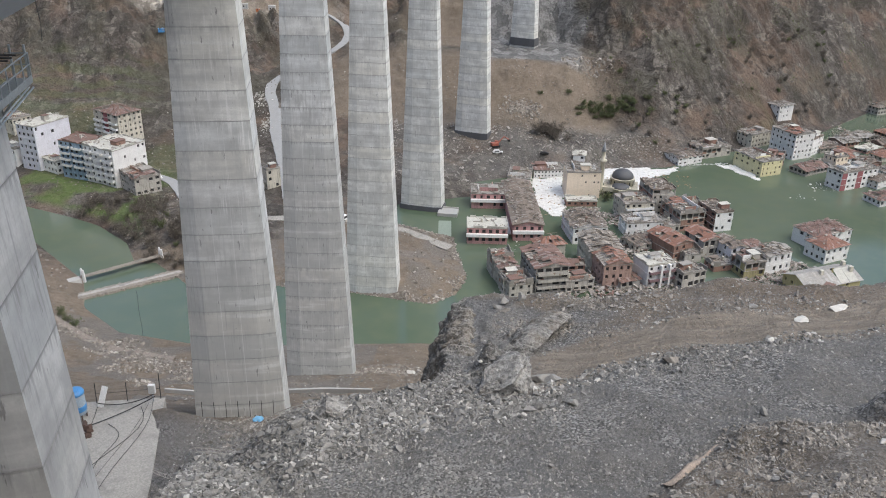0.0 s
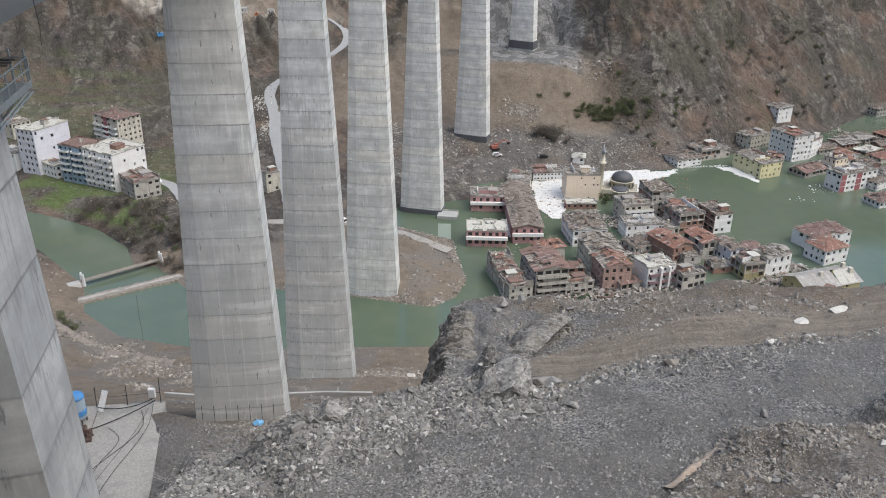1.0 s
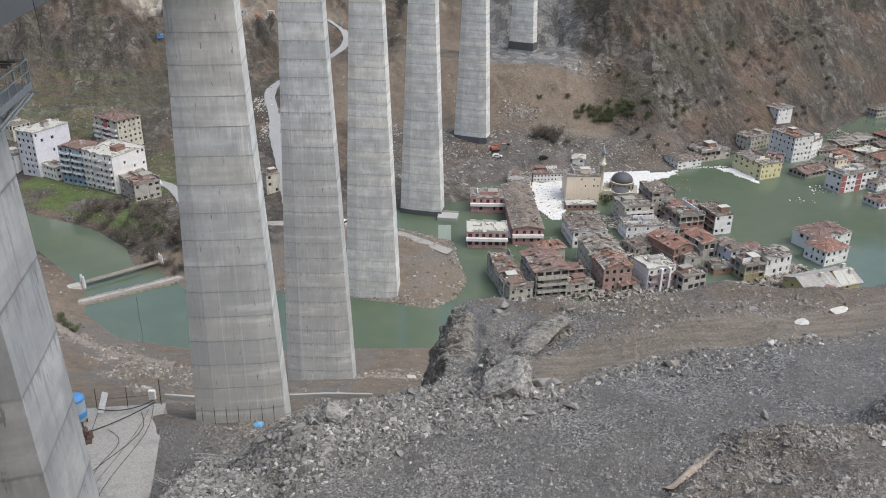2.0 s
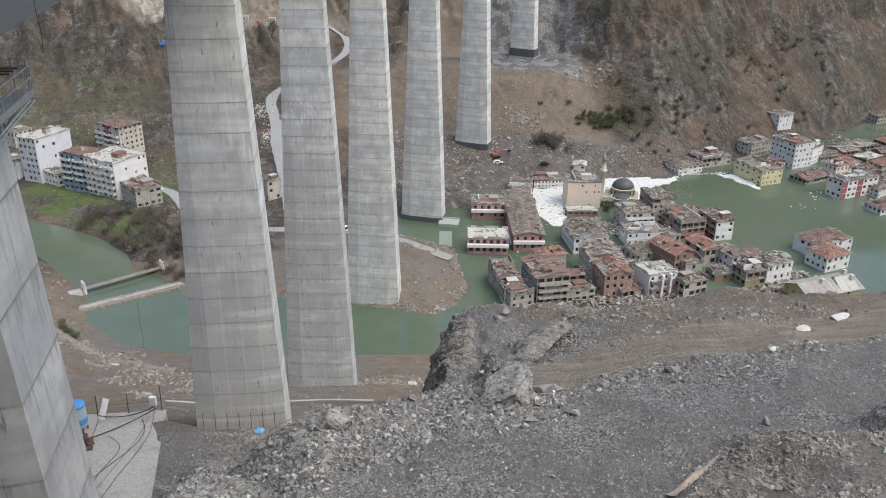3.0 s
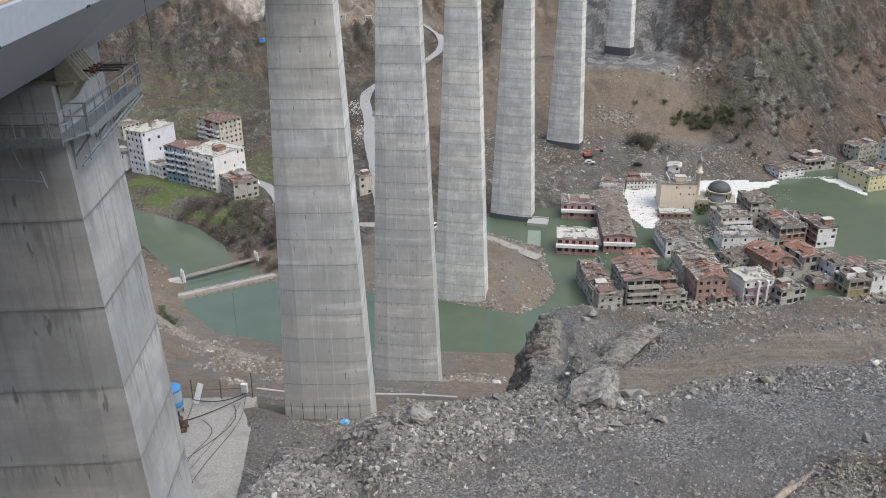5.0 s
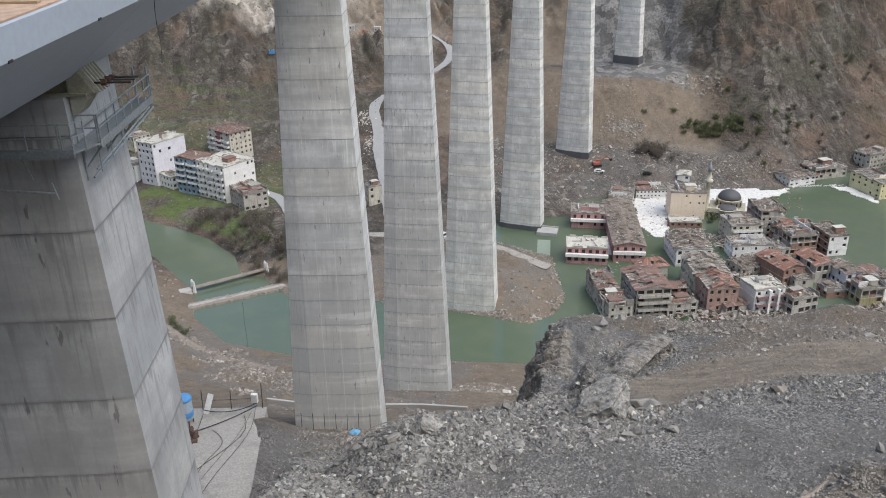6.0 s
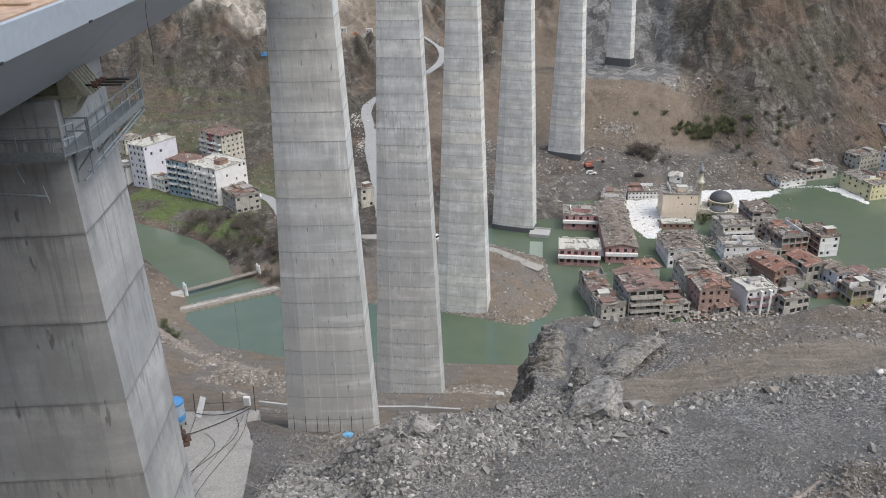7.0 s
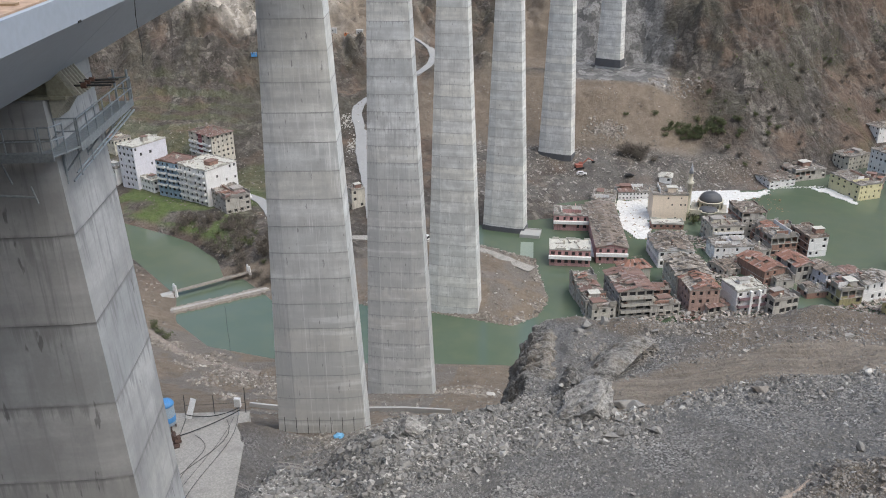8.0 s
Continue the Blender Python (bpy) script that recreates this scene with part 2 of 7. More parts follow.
def to_shore(x, y):
    """Metres from the waterline: above 0 on land, below in the water."""
    best, inside = np.full(x.shape, 1e9), np.zeros(x.shape, bool)
    for (ax, ay), (bx, by) in zip(OUTLINE, OUTLINE[1:] + OUTLINE[:1]):
        k = np.clip(((x - ax) * (bx - ax) + (y - ay) * (by - ay)) / ((bx - ax) ** 2 + (by - ay) ** 2), 0, 1)
        best = np.minimum(best, np.hypot(x - ax - k * (bx - ax), y - ay - k * (by - ay)))
        if ay != by:
            inside ^= ((ay > y) != (by > y)) & (x < (bx - ax) * (y - ay) / (by - ay) + ax)
    return np.where(inside, -best, best)


# the far side of the valley: for each column x, three points (y, z) of its slope, a bench and the slope above
COLUMNS = [-420, -300, -190, -120, -60, 0, 40, 68, 84, 118, 160, 215, 300, 450]
FOOT_Y = [420, 400, 384, 384, 378, 402, 416, 420, 424, 426, 452, 486, 556, 640]
FOOT_Z = [4, 4, 4, 4, 4, 4, 5, 5, 5, 3, 3, 3, 3, 3]
KNEE_Y = [460, 444, 428, 430, 446, 444, 440, 444, 452, 445, 470, 506, 580, 670]
KNEE_Z = [26, 22, 20, 16, 18, 14, 12, 13, 14, 14, 17, 20, 22, 24]
BENCH_Y = [480, 470, 446, 466, 496, 480, 475, 478, 490, 470, 500, 540, 620, 700]
BENCH_Z = [40, 36, 27, 30, 43, 43, 41, 41, 40, 34, 42, 48, 55, 55]
BENCH_LONG = [5, 5, 5, 6, 22, 45, 48, 46, 14, 4, 4, 4, 4, 4]
RISE = [0.75, 0.75, 0.72, 0.6, 0.5, 0.55, 1.7, 1.6, 1.1, 0.95, 0.95, 0.95, 0.95, 0.9]


def far_side(x, y):
    at = [np.interp(x, COLUMNS, row) for row in (FOOT_Y, FOOT_Z, KNEE_Y, KNEE_Z, BENCH_Y, BENCH_Z, BENCH_LONG, RISE)]
    fy, fz, ky, kz, by, bz, long, rise = at
    z = np.where(y < ky, fz + (kz - fz) * np.clip((y - fy) / (ky - fy), -1, 1), kz + (bz - kz) * np.clip((y - ky) / (by - ky), 0, 1))
    top = np.maximum(0, y - by - long)
    return z + 2.0 * np.clip((y - by) / long, 0, 1) + rise * top / (1 + np.maximum(0, top - 250) / 400)


def track_y(x):
    """The line of the dirt track over the terrace."""
    return np.interp(x, [4, 12, 17, 22, 30, 40, 50, 70], [66, 72, 75, 76.6, 76.8, 77.5, 80.5, 90])


def into_heap(x, y):
    """Metres inside the edge of the brown spoil on the near side of the terrace."""
    return np.interp(x, [6, 10, 14, 17.7, 20.5, 23.5, 30, 35.5, 42, 60], [38, 42, 46.5, 50, 53, 55.3, 54.6, 56, 58, 61]) - y + 0.5 * wave(x, y, 4, 3)


def spur(x, y):
    """The rubble terrace in front of the viewpoint: a plateau with a steep edge to the valley."""
    flat = 102.2 + 0.11 * (x - 9) - 0.155 * (y - 47)
    brink = 92.5 + 1.2 * np.sin(x * 0.23) - 0.09 * np.maximum(0, x - 12)
    flat = flat + 0.55 * smooth(3.5, 0.8, np.abs(y - brink + 1.2)) * smooth(3, 8, x) * (1 + 0.5 * np.sin(x * 0.6))
    out = np.maximum(0, y - brink)
    edge = np.interp(y, [20, 45, 60, 71, 74, 77, 92, 110], [-26, -10, -10, -13, -8, 2.2, 1.6, 0]) + 1.2 * wave(x, y, 8, 2)
    side = np.maximum(0, edge - x)
    steep = smooth(74, 80, y)
    drop = 1.3 * out + 0.92 * side * side / (side + 3.5) * (1 - steep) + steep * (2.2 * np.minimum(side, 7) + 0.75 * np.maximum(0, side - 7))
    # towards the west the plateau breaks off earlier
    west = np.interp(x, [-40, -16, -10, -5, -1, 0.3, 1.5, 4], [65.5, 66.8, 66.6, 67.3, 69.6, 72, 84, 97])
    past = np.maximum(0, y - west)
    drop = drop + 1.15 * np.minimum(past, 12) + 0.4 * np.maximum(0, past - 12)
    return flat - drop


def ground_parts(x, y):
    sd = to_shore(x, y)
    climb = 0.40 * np.minimum(sd, 45) + 0.58 * np.maximum(0, sd - 45)
    bank = np.where(sd > 0, 0.2 + np.minimum(0.22 * sd, 3.2 + 0.02 * sd), 0.22 * np.maximum(sd, -28))
    near_side = np.where(sd > 0, climb, bank)
    k = smooth(300, 250, y + 0.45 * x * (x < 0))
    low = near_side * k + bank * (1 - k)
    low = np.where(sd > 0, low, bank)
    far = far_side(x, y)
    land = np.where((sd > 0) & (y > 330), np.maximum(low, far * smooth(0, 14, sd)), low)
    terrace = spur(x, y)
    # the hillside under the viewpoint; behind it, unseen, steepened to shade the first pier
    stand = 143.4 - 1.0 * np.maximum(0, np.hypot(x, y) - 1.0)
    stand = np.where(y < -2, np.maximum(stand, 143.4 - 0.25 * np.abs(x) + 0.95 * -(y + 2) / (1 + np.maximum(0, -y) / 900)), stand)
    near_z = np.maximum(terrace, stand)
    return sd, land, near_z, far


ROAD_UP = [(-70, 352), (-76, 378), (-82, 399), (-89, 422), (-92, 441), (-98, 455), (-97, 466), (-88, 475), (-74, 482)]
ROAD_LOOP = [(-92, 536), (-80, 533.4), (-74.8, 531.7), (-67.4, 530), (-62.7, 525.7), (-60.4, 520.8), (-61.3, 507.4), (-65, 495.5), (-68.8, 490.8), (-73.2, 487.8), (-86, 482)]


def from_line(x, y, line):
    best = np.full(np.shape(x), 1e9)
    for (ax, ay), (bx, by) in zip(line, line[1:]):
        k = np.clip(((x - ax) * (bx - ax) + (y - ay) * (by - ay)) / ((bx - ax) ** 2 + (by - ay) ** 2), 0, 1)
        best = np.minimum(best, np.hypot(x - ax - k * (bx - ax), y - ay - k * (by - ay)))
    return best


def ground_z(x, y, rough=True):
    x, y = np.asarray(x, float), np.asarray(y, float)
    sd, land, near_z, far = ground_parts(x, y)
    near = smooth(-3, 3, near_z - land) * (y < 236)
    z = np.maximum(land, np.where(y < 236, near_z, -99))
    # a heap of brown spoil at the near edge of the terrace
    heap = 1.5 * smooth(0, 2.4, into_heap(x, y)) * (1 + 0.35 * wave(x, y, 5, 3)) * smooth(24, 34, y) + 1.7 * smooth(3.2, 0.8, np.hypot((x - 37.0) * 0.8, y - 56.2)) * (1 + 0.5 * wave(x, y, 1.6, 3))
    z = z + heap
    # ruts of the dirt track
    lane = y - track_y(x)
    z = z - (0.16 * smooth(0.5, 0.1, np.abs(np.abs(lane) - 1.1)) + 0.12 * smooth(4.2, 2.5, np.abs(lane))) * smooth(5, 11, x) * smooth(70, 55, x)
    # the dug-out floor beside the first pier
    pit = smooth(-26.5, -29.5, x + 0.12 * (y - 85)) * smooth(46, 54, y) * smooth(104, 92, y)
    z = z * (1 - pit) + np.minimum(z, 85.1) * pit
    # fill banked up against the slab
    side = x - np.interp(y, [55, 57, 68, 82.6], [-28.0, -28.0, -29.7, -32.8])
    fill = (side > -2) & (side < 14) & (y > 55) & (y < 83.5)
    z = np.where(fill, np.maximum(z, 85.75 - 0.30 * np.maximum(side, 0) - 0.9 * np.maximum(0, y - 80.5)), z)
    # lumps of tipped earth on the river bank
    bank_lumps = smooth(128, 150, y) * smooth(236, 222, y) * smooth(0.5, 6, sd) * smooth(20, 0, x)
    z = z + bank_lumps * (1.0 * wave(x, y, 11, 3, 0.5, 19) + 1.4 * (crag(x, y, 20, 3, 23) - 0.85)) * smooth(7, 16, np.hypot(x + 31.8, y - 185))
    # a rock knob and the cliff's ribs
    z = z + 2.4 * smooth(3.2, 1.0, np.hypot(x - 6.0, (y - 72) * 0.9)) * (1 + 0.6 * wave(x, y, 2.2, 3))
    if rough:
        hill = smooth(20, 60, far) * (y > 380) * smooth(4, 14, np.minimum(from_line(x, y, ROAD_UP), from_line(x, y, ROAD_LOOP)))
        hill = hill * (1 - 0.92 * smooth(-20, 0, x) * smooth(92, 78, x) * smooth(464, 474, y) * smooth(548, 528, y))
        tilt = x + 0.6 * y
        z = z + hill * (crag(x, y, 90, 2, 3) - 0.5) * 16 + hill * (crag(x * 0.9 - y * 0.55, (y + 0.5 * x) * 0.4, 38, 3, 13) - 0.55) * 22 + hill * (0.62 - crag(tilt, y - 0.4 * x, 34, 3, 5)) * 24
        z = z + hill * (0.6 - crag(x + 0.3 * y, y, 4.5, 2, 21)) * 3.5 + hill * (0.62 - crag(tilt * 1.3, y * 0.8, 11, 3, 7)) * 11.0 * smooth(-0.7, 0.2, wave(x, y, 40, 3, 0.5, 15)) + hill * wave(x, y, 3.5, 2) * 0.6
        dry = smooth(0.5, 6, sd)
        z = z + dry * (0.5 * wave(x, y, 16, 4) * (1 + hill) + 0.9 * wave(x, y, 45, 2) * (1 - near) * (1 - hill * 0.5))
        z = z + near * (0.35 * wave(x, y, 5, 4) + 0.10 * crag(x, y, 1.5, 2) + 0.5 * wave(x, y, 14, 2))
        cliff = smooth(9, 1, np.abs(x - 1.5)) * smooth(72, 78, y) * smooth(112, 92, y)
        z = z + cliff * (crag(x * 1.0, y * 0.5, 7, 4, 2) - 0.5) * 5.0
    return z


def ground_at(x, y):
    return float(ground_z(np.array([x]), np.array([y]))[0])


def build_ground():
    fan = np.radians(np.concatenate([np.arange(-180, -42, 3.0), np.arange(-42, 40, 0.115), np.arange(40, 180, 3.0)]))
    r = [0.02, 0.4]
    while r[-1] < 24:
        r.append(r[-1] * 1.09)
    while r[-1] < 380:
        r.append(r[-1] * 1.007)
    while r[-1] < 640:
        r.append(r[-1] * 1.0026)
    while r[-1] < 760:
        r.append(r[-1] * 1.008)
    while r[-1] < 2600:
        r.append(r[-1] * 1.05)
    r = np.array(r)
    rr, aa = np.meshgrid(r, fan, indexing="ij")
    x, y = rr * np.sin(aa), rr * np.cos(aa) - 0.6
    z = ground_z(x, y)
    n, m = x.shape
    verts = np.stack([x, y, z], -1).reshape(-1, 3)
    idx = np.arange(n * m).reshape(n, m)
    a, b = idx[:-1, :], idx[1:, :]
    faces = np.stack([a, np.roll(a, -1, 1), np.roll(b, -1, 1), b], -1).reshape(-1, 4)[:, ::-1]
    me = bpy.data.meshes.new("ground")
    me.vertices.add(len(verts))
    me.vertices.foreach_set("co", verts.ravel())
    me.loops.add(faces.size)
    me.loops.foreach_set("vertex_index", faces.ravel().astype(np.int32))
    me.polygons.add(len(faces))
    me.polygons.foreach_set("loop_start", np.arange(0, faces.size, 4, dtype=np.int32))
    me.update(calc_edges=True)
    # what covers the ground: gravel, earth, grass | cut rock, track, scrub
    x, y, z = verts.T
    sd, land, near_z, far = ground_parts(x, y)
    jag = wave(x, y, 12, 4)
    near = smooth(-2, 2, near_z - land + 2 * jag) * (y < 236)
    road_y = track_y(x)
    track = near * smooth(5.4, 3.4, np.abs(y - road_y) + 0.9 * jag) * smooth(5, 11, x)
    heap = smooth(-0.2, 0.7, into_heap(x, y))
    earth_near = near * np.maximum(heap, smooth(-1.0, -0.2, wave(x, y, 14, 4, 0.55, 4)) * smooth(76, 80, y + 2 * jag))
    talus = np.maximum(near, smooth(-38, -30, x + 4 * jag) * smooth(119, 113, y + 3 * jag + 0.5 * np.maximum(0, x + 25)) * (y < 130))
    earth_near = np.maximum(earth_near, 0.9 * talus * smooth(-12, -16, x + jag) * smooth(76, 82, y + 2 * jag))
    gravel = talus * (1 - (0.88 - 0.42 * heap + 0.2 * jag) * earth_near)
    cleared = smooth(382, 392, y) * smooth(452, 440, y + 4 * jag) * smooth(-48, -30, x) * smooth(150, 120, x)
    gravel = np.maximum(gravel, 0.45 * cleared * np.clip(0.8 + 0.5 * jag, 0, 1))
    south_earth = (y < 300) * (1 - talus) * smooth(-0.6, 0.5, wave(x, y, 40, 4, 0.5, 6) + 0.5)
    dig = smooth(-75, -55, x) * smooth(105, 85, x + 6 * jag) * smooth(436, 444, y) * smooth(500, 478, y)
    dig = np.maximum(dig, smooth(-150, -110, x) * smooth(60, 30, x) * smooth(496, 505, y) * smooth(640, 600, y) * smooth(-0.3, 0.5, wave(x, y, 50, 3, 0.5, 2) + 0.3))
    spit = smooth(-70, -60, x) * smooth(14, 10, x) * (y > 262) * smooth(334, 328, y)
    earth = np.clip(earth_near * (0.85 + 0.15 * heap) + south_earth + dig * 0.9 + spit * 0.8, 0, 1)
    gravel = np.maximum(gravel, 0.5 * spit * smooth(0.1, -0.3, wave(x, y, 14, 4, 0.5, 47)))
    gravel = np.maximum(gravel, 0.55 * (y > 130) * (y < 300) * (x < -20) * smooth(0.0, 0.35, wave(x, y, 17, 4, 0.55, 49)))
    grass = smooth(300, 314, y) * smooth(-118, -140, x) * smooth(2, 7, sd) * smooth(445, 425, y + 10 * jag) * np.maximum(smooth(-0.2, 0.2, wave(x, y, 22, 4, 0.5, 8) + 0.15), 0.9 * smooth(40, 20, sd) * smooth(-0.5, 0, jag))
    grass = np.maximum(grass, 0.45 * smooth(0.25, 0.5, wave(x, y, 26, 4, 0.5, 11)) * smooth(70, 95, x) * (y > 380) * smooth(34, 14, far))
    ribs = smooth(5, 3, x + jag) * smooth(-12, -4, x) * smooth(74, 80, y) * smooth(118, 100, y) * (1 - 0.8 * earth_near)
    cut = smooth(8, 30, x) * smooth(84, 74, x + 5 * jag) * smooth(474, 480, y) * smooth(640, 560, y)
    cut = np.maximum(cut, ribs)
    scrub = smooth(-0.1, 0.5, wave(x, y, 18, 5, 0.6, 12)) * smooth(5, 30, far) * (y > 380) * (1 - cut) * (1 - dig)
    # pale eroded rock high on the left
    pale = smooth(-60, -110, x + 8 * jag) * smooth(-330, -250, x) * smooth(505, 520, y + 12 * wave(x, y, 30, 3, 0.5, 17) - 0.10 * (x + 150))
    grass = np.maximum(grass * (0.3 + 0.7 * smooth(392, 372, y)), 0.28 * smooth(-150, -165, x) * smooth(424, 430, y) * smooth(470, 455, y + 8 * jag) * smooth(-0.3, 0.2, np.sin(y * 0.7 + jag)))
    for name, chans in (("cover_a", (gravel, earth, grass)), ("cover_b", (cut, track, scrub)), ("cover_c", (pale, pale, pale))):
        layer = me.color_attributes.new(name, "FLOAT_COLOR", "POINT")
        layer.data.foreach_set("color", np.stack([*chans, np.ones_like(x)], -1).astype(np.float32).ravel())
    return me


def ground_material():
    m, nodes, links, b = mat("hillside_ground", 0.95)
    v = coords(m, world_space=True)

    def layer(name):
        a = nodes.new("ShaderNodeVertexColor")
        a.layer_name = name
        s = nodes.new("ShaderNodeSeparateColor")
        links.new(a.outputs[0], s.inputs[0])
        return s.outputs
    gravel, earth, grass = layer("cover_a")[:3]
    cut, track, scrub = layer("cover_b")[:3]
    pale = layer("cover_c")[0]
    n_wide, n_mid, n_fine = noise_of(m, v, 0.03, 5), noise_of(m, v, 0.22, 6, 0.65), noise_of(m, v, 2.2, 6, 0.65)
    # faceted rock: blocks of differing tone at two sizes, crack shade painted between them, dry growth in the hollows
    warp = nodes.new("ShaderNodeVectorMath")
    warp.operation = "MULTIPLY_ADD"
    wob = node(nodes, "ShaderNodeTexNoise", Scale=0.10, Detail=5.0, Roughness=0.6)
    links.new(v, wob.inputs["Vector"])
    links.new(wob.outputs["Color"], warp.inputs[0])
    warp.inputs[1].default_value = (9, 9, 9)
    links.new(coords(m, (1.0, 0.75, 0.55), True), warp.inputs[2])

    def cells(scale, feature="F1"):
        n = node(nodes, "ShaderNodeTexVoronoi", Scale=scale)
        n.feature = feature
        links.new(warp.outputs[0], n.inputs["Vector"])
        return n.outputs
    def grey(socket):
        n = nodes.new("ShaderNodeRGBToBW")
        links.new(socket, n.inputs[0])
        return n.outputs[0]
    rock = mix(m, ramp(m, grey(cells(0.13)["Color"]), 0.25, 0.75), (0.055, 0.046, 0.039), (0.165, 0.146, 0.128))
    rock = mix(m, ramp(m, grey(cells(0.42)["Color"]), 0.3, 0.7, 0.0, 0.7), rock, (0.10, 0.086, 0.072))
    rock = mix(m, ramp(m, n_wide, 0.45, 0.68, 0, 0.5), rock, (0.15, 0.108, 0.082))
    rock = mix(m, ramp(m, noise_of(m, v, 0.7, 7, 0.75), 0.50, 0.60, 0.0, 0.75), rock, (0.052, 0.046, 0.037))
    rock = mix(m, ramp(m, noise_of(m, v, 0.45, 8, 0.8), 0.55, 0.63, 0.0, 0.7), rock, (0.30, 0.27, 0.24))
    # dark colour along the cell edges stands in for shaded cracks
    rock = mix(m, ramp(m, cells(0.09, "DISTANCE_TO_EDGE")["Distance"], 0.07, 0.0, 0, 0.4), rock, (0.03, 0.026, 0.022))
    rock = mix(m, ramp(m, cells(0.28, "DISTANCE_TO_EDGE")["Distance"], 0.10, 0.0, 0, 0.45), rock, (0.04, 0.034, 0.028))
    # folded strata: curling crests, and clefts whose shade is painted as dark lines
    def fold(scale, squash):
        n = node(nodes, "ShaderNodeTexNoise", Scale=scale, Detail=7.0, Roughness=0.58, Distortion=0.6)
        links.new(coords(m, squash, True), n.inputs["Vector"])
        a, c2 = nodes.new("ShaderNodeMath"), nodes.new("ShaderNodeMath")
        a.operation, c2.operation = "SUBTRACT", "ABSOLUTE"
        a.inputs[1].default_value = 0.5
        links.new(n.outputs[0], a.inputs[0])
        links.new(a.outputs[0], c2.inputs[0])
        return c2.outputs[0]
    big, small = fold(0.05, (1.0, 0.8, 0.7)), fold(0.14, (1.0, 0.9, 0.6))
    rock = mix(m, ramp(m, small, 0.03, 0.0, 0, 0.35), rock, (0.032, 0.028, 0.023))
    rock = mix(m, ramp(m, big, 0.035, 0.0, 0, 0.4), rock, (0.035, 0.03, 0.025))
    # bare crags in beds that dip one way, dry growth between them
    crags = mix(m, ramp(m, grey(cells(0.33)["Color"]), 0.25, 0.75), (0.085, 0.076, 0.066), (0.25, 0.225, 0.195))
    beds = noise_of(m, coords(m, (0.10, 0.10, 0.55), True), 1.0, 5, 0.6)
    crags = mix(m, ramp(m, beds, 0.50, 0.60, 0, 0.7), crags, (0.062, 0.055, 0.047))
    # painted crack shade round the crag blocks
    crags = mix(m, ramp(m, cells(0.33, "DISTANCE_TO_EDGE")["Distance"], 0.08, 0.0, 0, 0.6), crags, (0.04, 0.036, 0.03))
    rock = mix(m, ramp(m, noise_of(m, warp.outputs[0], 0.055, 7, 0.62), 0.47, 0.54, 0.0, 0.85), rock, crags)
    rock = mix(m, ramp(m, noise_of(m, v, 0.03, 6, 0.6), 0.53, 0.60, 0, 0.65), rock, (0.19, 0.135, 0.098))
    rock = mix(m, ramp(m, noise_of(m, v, 0.022, 6, 0.65), 0.52, 0.60, 0, 0.55), rock, (0.135, 0.092, 0.068))
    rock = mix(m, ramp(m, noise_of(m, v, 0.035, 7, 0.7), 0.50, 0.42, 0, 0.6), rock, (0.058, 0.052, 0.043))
    soil = mix(m, ramp(m, n_mid, 0.3, 0.7), (0.158, 0.125, 0.091), (0.255, 0.208, 0.158))
    soil = mix(m, ramp(m, noise_of(m, v, 0.6, 7, 0.75), 0.50, 0.62, 0, 0.55), soil, (0.115, 0.088, 0.069))
    soil = mix(m, ramp(m, n_fine, 0.5, 0.75, 0, 0.5), soil, (0.36, 0.32, 0.27))
    stone = node(nodes, "ShaderNodeTexVoronoi", Scale=5.5)
    links.new(v, stone.inputs["Vector"])
    grit = mix(m, ramp(m, n_fine, 0.3, 0.72), (0.088, 0.085, 0.08), (0.22, 0.213, 0.20))
    grit = mix(m, ramp(m, n_mid, 0.35, 0.65, 0, 0.6), grit, (0.20, 0.19, 0.175))
    bw = nodes.new("ShaderNodeRGBToBW")
    links.new(stone.outputs["Color"], bw.inputs[0])
    coarse = ramp(m, noise_of(m, v, 0.16, 6, 0.65), 0.42, 0.60)

    def where_coarse(socket):
        n = nodes.new("ShaderNodeMath")
        n.operation = "MULTIPLY"
        links.new(socket, n.inputs[0])
        links.new(coarse, n.inputs[1])
        return n.outputs[0]
    grit = mix(m, where_coarse(ramp(m, bw.outputs[0], 0.55, 0.8, 0, 0.85)), grit, (0.40, 0.392, 0.375))
    grit = mix(m, where_coarse(ramp(m, bw.outputs[0], 0.47, 0.3, 0, 0.85)), grit, (0.07, 0.069, 0.067))
    grit = mix(m, ramp(m, noise_of(m, v, 0.11, 6, 0.65), 0.50, 0.62, 0, 0.6), grit, (0.135, 0.135, 0.133))
    grit = mix(m, ramp(m, noise_of(m, v, 9.0, 4, 0.7), 0.52, 0.68, 0, 0.5), grit, (0.40, 0.39, 0.37))
    grit = mix(m, where_coarse(ramp(m, noise_of(m, coords(m, (0.25, 0.6, 1), True), 0.5, 6, 0.75), 0.60, 0.68, 0, 0.8)), grit, (0.52, 0.51, 0.48))
    chalk = mix(m, ramp(m, grey(cells(0.25)["Color"]), 0.25, 0.75), (0.38, 0.345, 0.295), (0.62, 0.575, 0.51))
    chalk = mix(m, ramp(m, noise_of(m, v, 0.6, 7, 0.75), 0.5, 0.6, 0, 0.35), chalk, (0.13, 0.115, 0.095))
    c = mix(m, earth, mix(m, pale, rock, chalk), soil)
    c = mix(m, gravel, c, grit)
    cutrock = mix(m, ramp(m, grey(cells(0.2)["Color"]), 0.25, 0.75), (0.12, 0.12, 0.118), (0.30, 0.298, 0.29))
    cutrock = mix(m, ramp(m, noise_of(m, v, 0.6, 7, 0.75), 0.48, 0.58, 0, 0.6), cutrock, (0.09, 0.088, 0.085))
